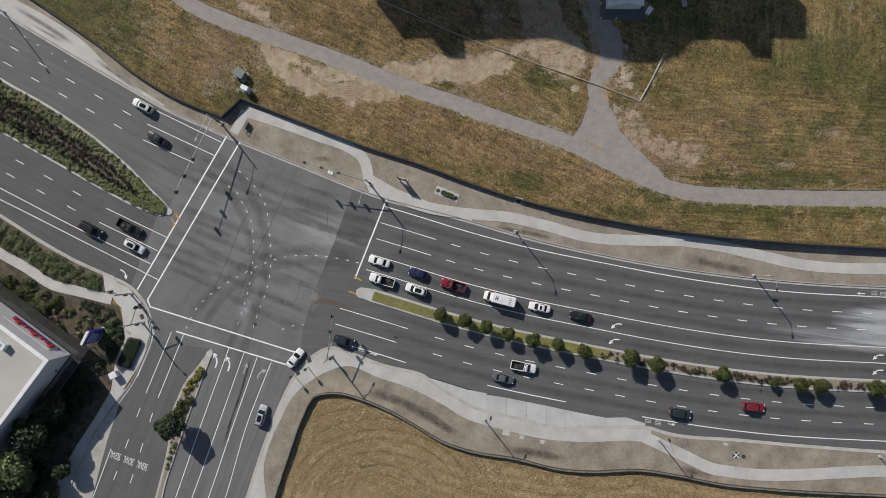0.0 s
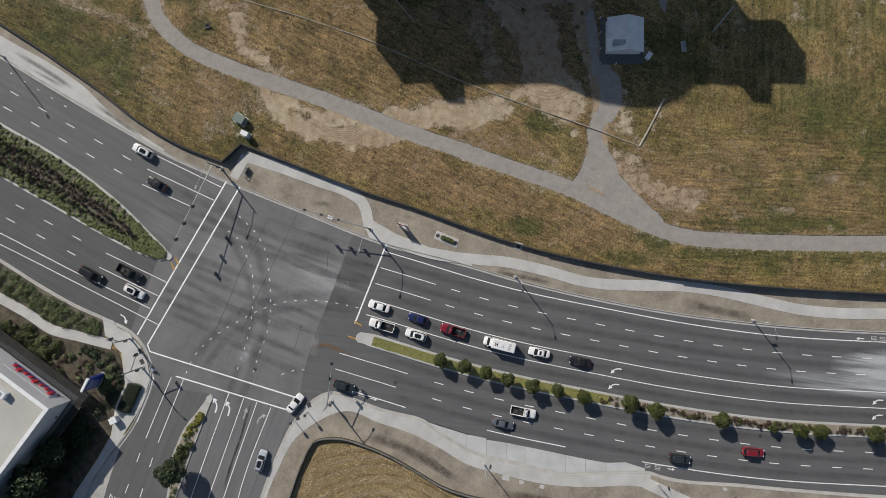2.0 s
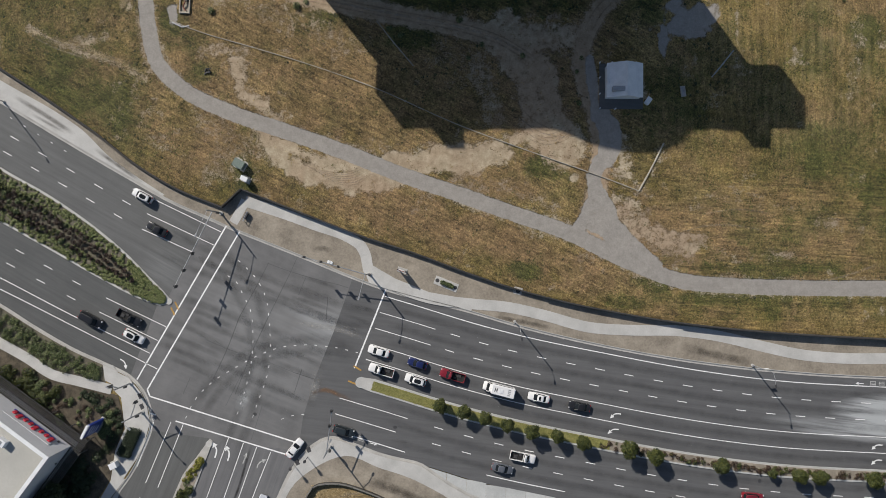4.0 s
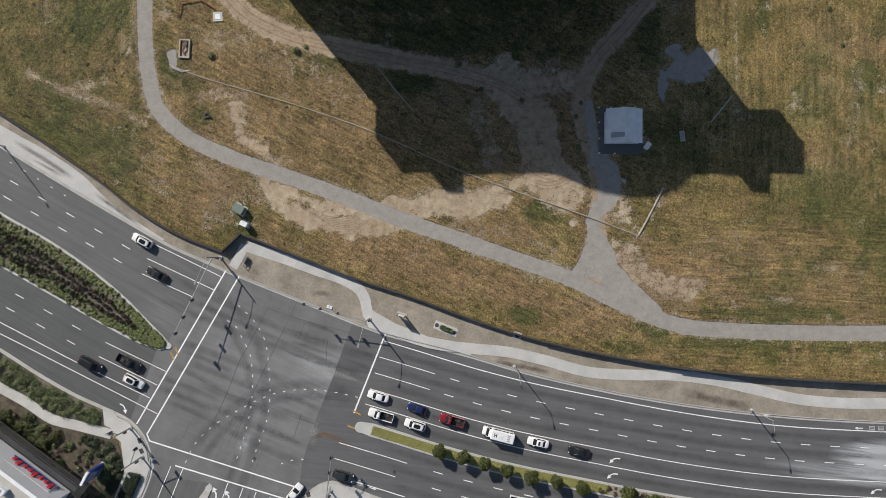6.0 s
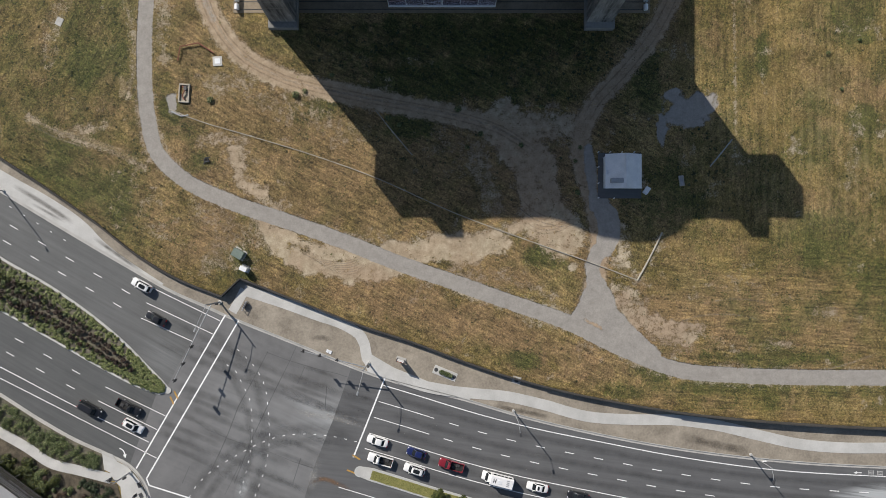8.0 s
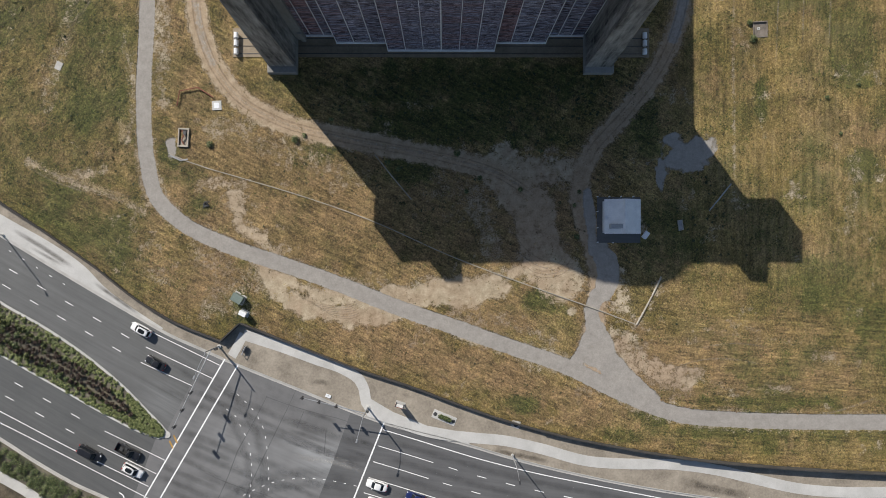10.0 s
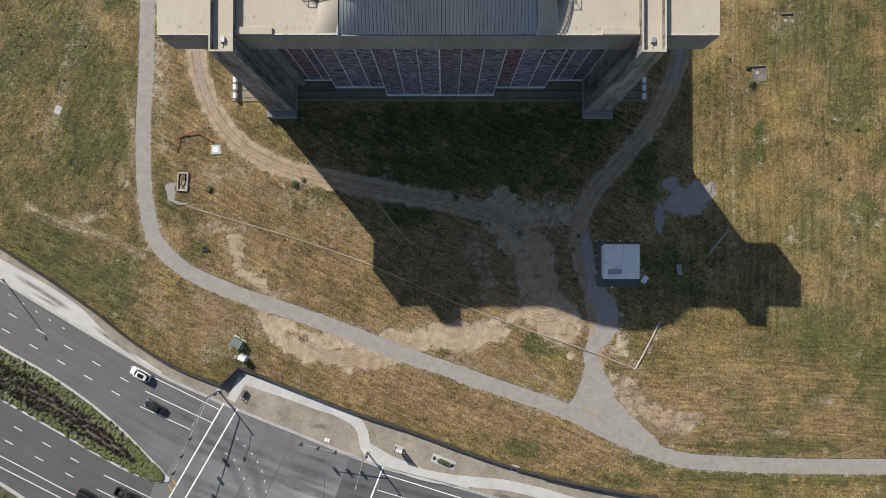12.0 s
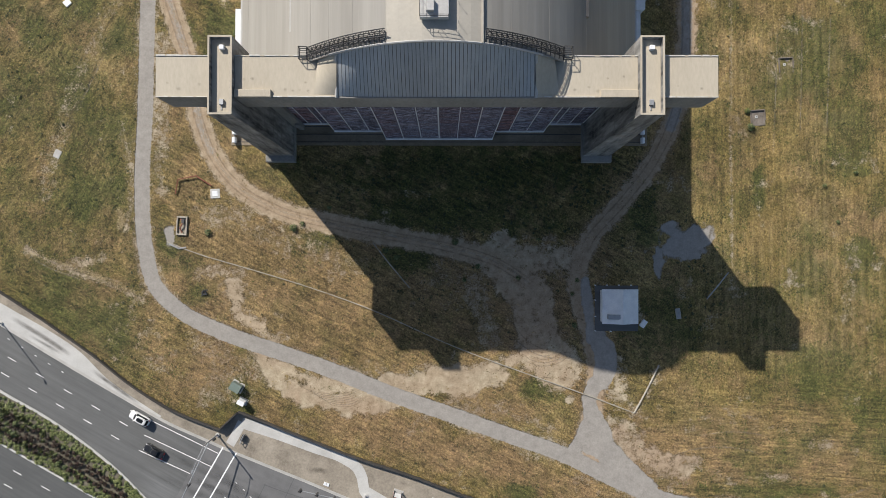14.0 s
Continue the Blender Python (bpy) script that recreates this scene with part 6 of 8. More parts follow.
def tree(name, label, height, radius, count, material, seed, group="", leaf=0.2):
    rng = random.Random(seed)
    t = thing(name, label, "tree", group)
    part("trunk", tube(bmesh.new(), (0, 0, 0.1), (0, 0, height * 0.5), radius * 0.09, radius * 0.06), BARK, t)
    lobes = [(0, 0, height * 0.68, radius * 0.75, 0.9)]
    for i in range(7):
        a = i * 0.9 + rng.random() * 0.6
        d = radius * rng.uniform(0.4, 0.66)
        c = (math.cos(a) * d, math.sin(a) * d, height * rng.uniform(0.5, 0.8))
        lobes.append((*c, radius * rng.uniform(0.34, 0.5), 0.9))
        part("limb", tube(bmesh.new(), (0, 0, height * 0.42), c, radius * 0.045, radius * 0.02, 5), BARK, t)
    crown = new("crown", leaves("crown", lobes, count, leaf, material, seed))
    crown.parent = t
    return t


protos = [tree("street_tree", "small round-crowned green street tree on the median", 4.3, 1.95, 3600, LEAF_TREE, 50 + i, "median street trees", 0.155) for i in range(3)]
spots = [(-1.1, -13.2), (4.0, -14.6), (8.8, -16.0), (13.5, -17.5), (18.9, -18.7), (24.2, -19.6), (29.9, -21.1), (39.7, -22.5), (45.4, -23.9), (59.6, -26.0), (71.2, -27.8), (76.2, -28.0), (80.7, -28.4), (92.3, -28.9)]
sizes = [0.86, 0.86, 0.88, 0.86, 0.9, 0.86, 0.88, 1.05, 1.08, 1.0, 0.55, 0.95, 0.92, 1.0]
extra = [(p[0], p[1] + 0.0) for p in offset(E_MED, -1.5) if p[0] > 99][::4][:10]
for i, p in enumerate(spots + extra):
    m = pose(p[0], p[1], 0.12, 0, 0, 67 * i)
    k = sizes[i] if i < len(sizes) else 1.0
    if i < 3:
        ob = protos[i]
        ob.matrix_basis = m
    else:
        ob = copy_thing(protos[i % 3], m)
    ob.scale = (k, k, k)
big = tree("median_tree", "dark green broad tree overhanging the street median", 7.0, 3.1, 4200, LEAF_DARK, 71, "", 0.25)
big.matrix_basis = pose(-58.6, -37.0, 0.1)
lot = [tree("lot_tree", "dark green leafy tree in the shop's planting", 5.2, 2.5, 2200, LEAF_DARK if i else LEAF_SHRUB, 80 + i, "trees beside the shop", 0.24) for i in range(3)]
for i, (p, k) in enumerate(zip([(-86.7, -35.0), (-92.1, -39.2), (-86.6, -42.2), (-89.6, -48.3), (-93.9, -47.1), (-82.3, -46.5), (-91.5, -42.9), (-84.7, -51.3), (-87.6, -38.6), (-90.4, -45.2), (-83.8, -32.6), (-93.0, -52.0)], (0.8, 0.9, 1.1, 1.0, 0.8, 0.9, 0.8, 1.0, 1.75, 1.85, 1.3, 1.8))):
    m = pose(p[0], p[1], 0.0, 0, 0, 50 * i)
    ob = copy_thing(lot[i % 3], m) if i > 2 else lot[i]
    ob.matrix_basis = m
    ob.scale = (k, k, k)


def planting(name, label, spots, count, size, material, seed, z=0.15, flat=0.2):
    """Shrubs that nobody could count: x, y, r for each clump."""
    me = leaves(name, [(x, y, z + r * 0.35, r, 0.75) for x, y, r in spots], count, size, material, seed, flat)
    return tagged(new(name, me), label, "shrubs", kind="stuff")


def scatter(a, b, n, r0, r1, seed, k0=0.08, k1=0.92):
    """Clumps between two lines."""
    rng = random.Random(seed)
    la, lb = lengths(a)[-1], lengths(b)[-1]
    out = []
    for _ in range(n):
        s, k = rng.random(), rng.uniform(k0, k1)
        p = along(a, la * s)[0].lerp(along(b, lb * s)[0], k)
        out.append((p.x, p.y, rng.uniform(r0, r1)))
    return out


near_n, near_s = [p for p in W_BED_N if p[0] > -118], [p for p in W_BED_S if p[0] > -118]
planting("median_shrubs", "green leafy ground cover on the planted median", scatter(near_n, near_s, 600, 0.22, 0.45, 1, 0.0, 0.34) + scatter(near_n, near_s, 600, 0.22, 0.45, 2, 0.66, 1.0) + scatter(near_n[-7:], near_s[-7:], 190, 0.22, 0.42, 3, 0.0, 1.0), 70000, 0.115, LEAF_COVER, 3, 0.15, 0.9)
shrub_meshes = [leaves("median_shrub", [(0, 0, 0.42, 0.42, 0.9), (0.18, 0.1, 0.5, 0.3, 0.9), (-0.15, 0.16, 0.45, 0.3, 0.9)], 130, 0.13, m, 40 + k) for k, m in enumerate((LEAF_BROWN, LEAF_BROWN, LEAF_SHRUB, LEAF_TREE))]
shrub_rng = random.Random(9)
la, lb = lengths(near_n)[-1], lengths(near_s)[-1]
rows_n = int(la / 1.35)
for i in range(rows_n):
    k = i / rows_n
    a, b = along(near_n, la * (1 - k) - 9.0)[0], along(near_s, lb * (1 - k) - 8.4)[0]
    if (a - b).length < 2.0 or a.x < -108:
        continue
    inner = (a - b).length - 3.6
    for q in range(max(1, int(inner / 1.25))):
        p = a.lerp(b, 0.5 + (q - (max(1, int(inner / 1.25)) - 1) / 2) * 1.2 / (a - b).length)
        brown = i < 13 or (i < 30 and shrub_rng.random() < 0.5)
        ob = new("median_shrub", shrub_meshes[shrub_rng.choice((0, 1) if brown else (2, 3, 3))])
        ob.matrix_basis = pose(p.x + shrub_rng.uniform(-0.25, 0.25), p.y + shrub_rng.uniform(-0.25, 0.25), 0.18, 0, 0, shrub_rng.uniform(0, 360))
        g = shrub_rng.uniform(0.85, 1.35) * (1.0 if brown else 1.15)
        ob.scale = (g, g, g)
        tagged(ob, "small dark brown rounded shrub in a row" if brown else "dark green rounded shrub in a row", "shrub", "shrubs along the planted median")
bed_n, bed_s = [p for p in offset(E_MED, -0.6) if 33 < p[0] < 130], [p for p in offset(E_MED, -2.3) if 33 < p[0] < 130]
planting("bed_shrubs", "low dark shrubs in the median bed", scatter(bed_n, bed_s, 210, 0.28, 0.6, 8, 0.1, 0.95), 9000, 0.13, LEAF_BROWN, 9)
planting("bed_green_shrubs", "low green shrubs in the median bed", scatter(bed_n, bed_s, 80, 0.28, 0.6, 10, 0.1, 0.95), 4200, 0.13, LEAF_TREE, 11)
planting("street_median_shrubs", "yellow-green shrubs on the street median", scatter([p for p in S_BED_L if p[1] > -31], [p for p in S_BED_R if p[1] > -29], 40, 0.3, 0.6, 12), 4200, 0.12, LEAF_YELLOW, 13)
planting("street_median_low_plants", "low brown-green plants on the street median", scatter([p for p in S_BED_L if -48 < p[1] < -28], [p for p in S_BED_R if -48 < p[1] < -28], 60, 0.2, 0.45, 34), 3600, 0.1, LEAF_SHRUB, 35)
planting("street_median_bushes", "dark green bushes on the street median", scatter([p for p in S_BED_L if -36 < p[1] < -31.5], [p for p in S_BED_R if -36 < p[1] < -31.5], 18, 0.5, 0.95, 14), 2600, 0.16, LEAF_TREE, 15)
kerb_w = [p for p in offset(S_KERB_W, -0.7) if p[0] < -74 and p[1] > -6 and p[0] > -118]
path_w = [p for p in offset(WALK_W, 1.7) if p[0] < -75 and p[0] > -118]
planting("roadside_hedge", "leafy grey-green hedge between the road and footpath", scatter(kerb_w, path_w, 420, 0.4, 0.9, 16, 0.0, 1.0), 26000, 0.13, LEAF_SHRUB, 17)
lot_a, lot_b = [(-98.3, -3.9), (-90.8, -6.3), (-85.2, -10.3), (-77.7, -11.5), (-72.7, -14.0), (-71.4, -17.7)], [(-98.3, -9.3), (-92.0, -12.2), (-88.2, -15.3), (-82.0, -19.0), (-78.2, -19.0), (-74.5, -22.1)]
planting("lot_shrubs", "dark green shrubs in the shop's planting bed", scatter(lot_a[:3], lot_b[:3], 60, 0.6, 1.2, 18, 0.0, 1.0), 9000, 0.17, LEAF_TREE, 19)
planting("lot_green_shrubs", "mixed green bushes in the shop's planting bed", scatter(lot_a[1:], lot_b[1:], 46, 0.35, 0.95, 20, 0.15, 1.0), 7000, 0.15, LEAF_SHRUB, 21)
planting("lot_ground_cover", "low dark ground cover beside the footpath", scatter([(-82.0, -9.3), (-72.7, -12.2), (-70.5, -17.7), (-73.2, -23.9)], [(-77.0, -14.0), (-74.5, -17.7), (-73.8, -21.5), (-76.9, -25.2)], 110, 0.35, 0.7, 22), 6000, 0.14, LEAF_DARK, 23)
planting("lot_brown_shrubs", "brown and rusty low shrubs in the shop's planting bed", scatter(lot_a, lot_b, 40, 0.3, 0.7, 28, 0.1, 0.9), 3200, 0.13, LEAF_BROWN, 33)
planting("lot_thicket", "dense dark trees and shrubs below the shop's wall", scatter([(-73.8, -23.9), (-76.9, -30.2), (-83.0, -38.8), (-86.1, -47.5), (-89.1, -56.2)], [(-82.5, -26.4), (-88.1, -32.7), (-94.2, -38.9), (-97.9, -47.5), (-99.0, -56.2)], 120, 0.8, 1.7, 24, 0.0, 0.95), 15000, 0.24, LEAF_DARK, 25)
hedge_a, hedge_b, hedge_c = [Vector(p) for p in [(-69.1, -19.2), (-67.3, -19.6), (-71.3, -24.2)]]
planting("clipped_hedge", "dense dark clipped hedge on the corner pavement", [(*(hedge_a + (hedge_b - hedge_a) * v + (hedge_c - hedge_a) * u), 0.75) for u in np.linspace(0, 1, 9) for v in np.linspace(0, 1, 4)], 16000, 0.10, LEAF_HEDGE, 27, 0.3)
clumps = [(-33, 74.5, 0.9), (-31, 75.4, 0.6), (-12.5, 69.5, 0.7), (-10, 68, 0.6), (3, 71.5, 0.8), (8, 66, 0.6), (-51.9, 73.4, 0.8), (21.5, 72, 0.5), (17, 63.5, 0.6), (67.9, 100.6, 0.7), (68.6, 97, 0.9), (-45.6, 118, 1.0), (30, 63, 0.5), (29, 60, 0.5), (29.5, 53, 0.6), (85, 84, 0.55), (92, 87, 0.5), (88, 76, 0.45), (-25, 79, 0.5), (5, 63, 0.5)]
planting("field_weeds", "dark green weed clumps in the dry field", clumps, 2600, 0.14, LEAF_SHRUB, 29, 0.1)
planting("yellow_bush", "bright yellow-green bush beside the inlet", [(67.9, 100.7, 0.6)], 200, 0.14, LEAF_YELLOW, 30, 0.1)


def tufts(name, label, material, points, z, masks, seed, length, width, blades=4):
    """Grass tufts: bent blades from one root each, joined."""
    rng = np.random.default_rng(seed)
    n = len(points)
    root = np.column_stack([points, z])
    v, f = [root], []
    base = n
    lie = lattice(points[:, 0], points[:, 1], 3.0, 90) * 9.0
    for k in range(blades):
        a = lie + rng.normal(size=n) * 1.1 + (k % 2) * 3.14159
        ln, wd = length * (0.5 + rng.random(n)), width * (0.6 + 0.8 * rng.random(n))
        ux, uy = np.cos(a), np.sin(a)
        up = ln * (0.10 + 0.36 * rng.random(n))
        for side in (-1, 1):
            v.append(root + np.column_stack([ux * ln - side * uy * wd, uy * ln + side * ux * wd, up]))
        f.append(np.column_stack([np.arange(n), base + np.arange(n), base + n + np.arange(n)]))
        base += 2 * n
    v, f = np.concatenate(v), np.concatenate(f)
    me = bpy.data.meshes.new(name)
    me.vertices.add(len(v))
    me.vertices.foreach_set("co", v.ravel())
    me.loops.add(f.size)
    me.loops.foreach_set("vertex_index", f.ravel().astype(np.int32))
    me.polygons.add(len(f))
    me.polygons.foreach_set("loop_start", np.arange(0, f.size, 3))
    me.update(calc_edges=True)
    for key, values in masks.items():
        me.attributes.new(key, "FLOAT", "POINT").data.foreach_set("value", np.tile(values, 1 + 2 * blades).astype(np.float32))
    me.materials.append(material)
    tagged(new(name, me), label, "grass", kind="stuff")


def grass():
    rng = np.random.default_rng(5)
    n = 400000
    x, y = rng.uniform(-104, 104, n), rng.uniform(-60, 130, n)
    z, c = surface(x, y)
    trail, dirt, green, gold = c["trail"], c["dirt"], c["green"], c["gold"]
    keep = (z > -0.2) & (trail < 0.3) & ~((np.abs(x - HX) < 47.5) & (y > 90.5)) & ~((x < -64) & (y < gap_free(x) + 1)) & ~((x > 33.5) & (x < 44.5) & (y > 51.3) & (y < 62.5))
    for p, r in PADS:
        keep &= np.hypot(x - p[0], y - p[1]) > r
    bare = dirt + (lattice(x, y, 2.0, 51) - 0.5) * 0.5
    keep &= rng.random(n) > np.clip(bare * 2.2 - 0.3, 0, 0.97)
    keep &= (gold < 0.5) | (rng.random(n) < 0.75)
    thick = lattice(x, y, 4.0, 52) * 0.5 + lattice(x, y, 1.2, 53) * 0.5
    keep &= rng.random(n) < np.clip(thick * 2.2 - 0.45, 0.05, 1)
    is_green = rng.random(n) < np.clip(green * 0.9 * (lattice(x, y, 2.5, 54) * 1.6) + 0.08 * (lattice(x, y, 6, 55) > 0.6), 0, 0.85)
    pts = np.column_stack([x, y])
    cut_field = gold > 0.5
    stubble = keep & cut_field & (np.sin(gap(x, y, S_WALL) * 2.6 + 3 * lattice(x, y, 7, 33)) > -0.4)
    tufts("straw_stubble", "pale cut straw lying in rows on the mown field", STRAW, pts[stubble], z[stubble] - 0.03, {}, 16, 0.4, 0.06)
    keep &= ~cut_field
    for sel, name, label, m, seed, ln, wd in ((keep & ~is_green, "dry_grass", "dry straw-coloured grass tufts over the field", BLADE_DRY, 6, 0.42, 0.06), (keep & is_green, "green_weeds", "low green weeds among the dry grass", BLADE_GREEN, 7, 0.32, 0.09)):
        tufts(name, label, m, pts[sel], z[sel] - 0.03, {key: c[key][sel] for key in ("rust", "green", "east", "west", "south")}, seed, ln, wd)


STRAW = leaf_mat("cut_straw", [(0, (0.19, 0.135, 0.06)), (0.6, (0.40, 0.30, 0.15)), (1, (0.58, 0.47, 0.27))])
LEAF_TURF = leaf_mat("turf_blades", [(0, (0.15, 0.16, 0.04)), (1, (0.36, 0.33, 0.12))])


def turf_blades():
    rng = np.random.default_rng(8)
    a, b = offset(E_MED, -0.6)[2:turf_end], offset(E_MED, -2.4)[2:turf_end]
    i, k = rng.integers(0, len(a) - 1, 5200), rng.random(5200)
    u = rng.random(5200)[:, None]
    a, b = np.array(a), np.array(b)
    p, q = a[i] * (1 - u) + a[i + 1] * u, b[i] * (1 - u) + b[i + 1] * u
    pts = p * (1 - k[:, None]) + q * k[:, None]
    tufts("median_grass", "yellow-green grass blades on the median", LEAF_TURF, pts, np.full(len(pts), 0.19), {}, 9, 0.2, 0.05)


PADS = [(p, 1.9) for p in [(-50.5, 82.1), (-85.8, 90.9), (-83.9, 124.8)]] + [(p, 2.3) for p in [(-57.8, 74.9), (70.3, 99.1), (76.6, 110.8)]] + [((-45.3, 39.3), 1.8), ((-43.9, 36), 1.2)]
grass()
turf_blades()


def windrows(lines, count):
    """Rakes of cut straw left in lines on the field."""
    rng = np.random.default_rng(14)
    pts = np.array([tuple(along(l, lengths(l)[-1] * rng.random())[0] + Vector((rng.normal() * 0.28, rng.normal() * 0.28))) for l in lines for _ in range(count)])
    tufts("straw_windrow", "rows of raked pale straw on the field", STRAW, pts, surface(pts[:, 0], pts[:, 1])[0], {}, 15, 0.42, 0.03)


windrows([curve(l, 1.0) for l in ([(-91.4, 69.1), (-82.5, 65.8), (-78.1, 64.1), (-73.7, 62.7)], [(-80.0, 65.3), (-75.0, 63.1), (-70.6, 61.1), (-67.4, 60.1)], [(-72.0, 78.5), (-71.1, 76.3), (-72.0, 74.2)])], 150)
rngw = random.Random(77)
dark = [(rngw.uniform(-30, 48), rngw.uniform(79, 90), rngw.uniform(0.14, 0.40)) for _ in range(330)] + [(rngw.uniform(-36, 44), rngw.uniform(60, 82), rngw.uniform(0.12, 0.3)) for _ in range(260)] + [(rngw.uniform(-14, 30), rngw.uniform(52, 80), rngw.uniform(0.15, 0.38)) for _ in range(110)] + [(rngw.uniform(38, 66), rngw.uniform(48, 80), rngw.uniform(0.15, 0.4)) for _ in range(120)] + [(rngw.uniform(-100, 100), rngw.uniform(8, 125), rngw.uniform(0.1, 0.3)) for _ in range(700)] + [(rngw.uniform(-100, -67), rngw.uniform(45, 125), rngw.uniform(0.1, 0.32)) for _ in range(350)]
dark = [d for d in dark if not (34 < d[0] < 44.5 and 51 < d[1] < 63) and not (abs(d[0] + 0.7) < 47 and d[1] > 91)]
cover = surface(np.array([d[0] for d in dark]), np.array([d[1] for d in dark]))
dark = [d for d, k in zip(dark, np.maximum(cover[1]["trail"], cover[1]["dirt"])) if k < 0.4]
planting("dark_weeds", "small dark weed clumps over the field", [d for d in dark if not inside(np.array([d[0]]), np.array([d[1]]), CORRIDOR)[0]], 20000, 0.11, LEAF_DARK, 31, 0.08)


# ---- shop ----
SHOP = [(-80.6, -21.9)][0]


def make_shop():
    u, v = Vector((-0.806, 0.592)), Vector((-0.592, -0.806))
    m = Matrix(((u.x, v.x, 0, SHOP[0]), (u.y, v.y, 0, SHOP[1]), (0, 0, 1, 0), (0, 0, 0, 1)))
    shop = thing("shop_building", "flat-roofed shop with pale stucco walls and red sign", "building", at=m)
    h = 10.5
    part("wall", boxes((0, 60, 0, 0.35, 0, h)), STUCCO, shop, "pale stucco wall")
    part("wall", boxes((0, 0.35, 0.35, 60, 0, h)), STUCCO, shop, "pale stucco wall")
    part("wall", boxes((0.35, 60, 59.6, 60, 0, h)), STUCCO, shop)
    part("wall", boxes((59.6, 60, 0.35, 59.6, 0, h)), STUCCO, shop)
    part("roof", boxes((0.36, 59.6, 0.36, 59.6, h - 1.2, h - 0.9)), MEMBRANE, shop, "tan membrane roof")
    part("coping", boxes((-0.08, 60, -0.08, 0.75, h, h + 0.1), bevel=0.02), WHITE, shop)
    part("coping", boxes((-0.08, 0.75, 0.75, 60, h, h + 0.1), bevel=0.02), WHITE, shop)
    unit = part("roof_unit", boxes((8.6, 10.5, 2.6, 4.0, h - 0.9, h + 0.35), bevel=0.06), WHITE, shop, "white roof air unit")
    part("roof_unit_grille", boxes((9.3, 10.2, 2.9, 3.7, h + 0.35, h + 0.39)), STEEL, unit)
    sign = part("wall_sign", boxes((2.6, 14.4, -0.12, -0.02, 4.6, 7.4)), STUCCO, shop, "red shop sign in plain shapes")
    for i in range(8):
        w, hh = (0.95, 1.9) if i % 3 == 0 else (0.85, 1.25)
        part("sign_shape", boxes((2.9 + i * 1.38, 2.9 + i * 1.38 + w, -0.4, -0.12, 4.9, 4.9 + hh), bevel=0.2), RED, sign)
    part("sign_underline", boxes((3.0, 13.8, -0.3, -0.12, 4.62, 4.85)), BLUE, sign)
    for x, y in ((2.2, -0.12), (-0.12, 4.0)):
        part("wall_lamp", boxes((x - 0.2, x + 0.2, y - 0.2, y + 0.1, 4.4, 4.8), bevel=0.05), STEEL_DARK, shop)
    for name, rect in (("trellis", (-2.4, 40, -3.0, -0.05)), ("trellis", (-2.6, -0.05, 0.0, 14.0))):
        x0, x1, y0, y1 = rect
        t = part(name, boxes((x0, x1, (y0 + y1) / 2 - 0.06, (y0 + y1) / 2 + 0.06, 2.8, 3.05), (x0, x1, y0, y0 + 0.12, 2.8, 3.05), (x0, x1, y1 - 0.12, y1, 2.8, 3.05)) if x1 - x0 > 10 else boxes((x0, x0 + 0.12, y0, y1, 2.8, 3.05), (x1 - 0.12, x1, y0, y1, 2.8, 3.05)), SLAT_METAL, shop, "grey metal slat canopy")
        long_x = x1 - x0 > 10
        slat = mesh_of("slat", boxes((-0.04, 0.04, 0, y1 - y0, 0, 0.12)) if long_x else boxes((0, x1 - x0, -0.04, 0.04, 0, 0.12)), SLAT_METAL)
        for i in range(int((x1 - x0 if long_x else y1 - y0) / 0.26)):
            ob = new("slat", slat)
            ob.parent = t
            ob.matrix_basis = pose(x0 + 0.26 * i + 0.13, y0, 3.06) if long_x else pose(x0, y0 + 0.26 * i + 0.13, 3.06)
        for i in range(9 if long_x else 2):
            x, y = (x0 + 4.9 * i + 0.3, y0 + 0.1) if long_x else (x0 + 0.1, y0 + 13.0 * i + 0.3)
            part("canopy_post", boxes((x - 0.09, x + 0.09, y - 0.09, y + 0.09, 0, 2.8)), SLAT_METAL, t)


make_shop()
ms = [(-75.8, -18.0)][0]
sg = thing("monument_sign", "tall blue sign pylon with a stepped white top", "sign", at=pose(ms[0], ms[1], 0.05, 0, 0, 60))
part("base", boxes((-1.9, 1.9, -0.5, 0.5, 0, 0.6), bevel=0.05), CONCRETE, sg)
part("panel", boxes((-1.65, 1.65, -0.25, 0.25, 0.6, 6.0), bevel=0.04), BLUE, sg, "deep blue sign face")
for i in range(4):
    part("top_block", boxes((-1.65 + i * 0.83, -0.85 + i * 0.83, -0.28, 0.28, 6.0, 6.25 + 0.12 * i), bevel=0.04), WHITE, sg)
for i in range(4):
    part("sign_line", boxes((-1.3, 0.4 + 0.25 * i, -0.29, -0.25, 1.6 + 1.0 * i, 1.85 + 1.0 * i)), WHITE, sg)


# ---- street furniture ----
def cabinet(name, label, place, size, turn, material, z=0.1):
    t = thing(name, label, "utility box", at=pose(place[0], place[1], z, 0, 0, turn))
    x, y, h = size
    part("pad", boxes((-x / 2 - 0.3, x / 2 + 0.3, -y / 2 - 0.3, y / 2 + 0.3, -0.1, 0.08), bevel=0.02), CONCRETE_OLD, t)
    part("body", boxes((-x / 2, x / 2, -y / 2, y / 2, 0.08, h), bevel=0.05), material, t)
    part("lid", boxes((-x / 2 - 0.06, x / 2 + 0.06, -y / 2 - 0.06, y / 2 + 0.06, h, h + 0.08), bevel=0.02), material, t)
    part("door", boxes((-x / 2 + 0.1, -0.02, -y / 2 - 0.03, -y / 2, 0.2, h - 0.1)), material, t)
    part("door", boxes((0.02, x / 2 - 0.1, -y / 2 - 0.03, -y / 2, 0.2, h - 0.1)), material, t)
    return t


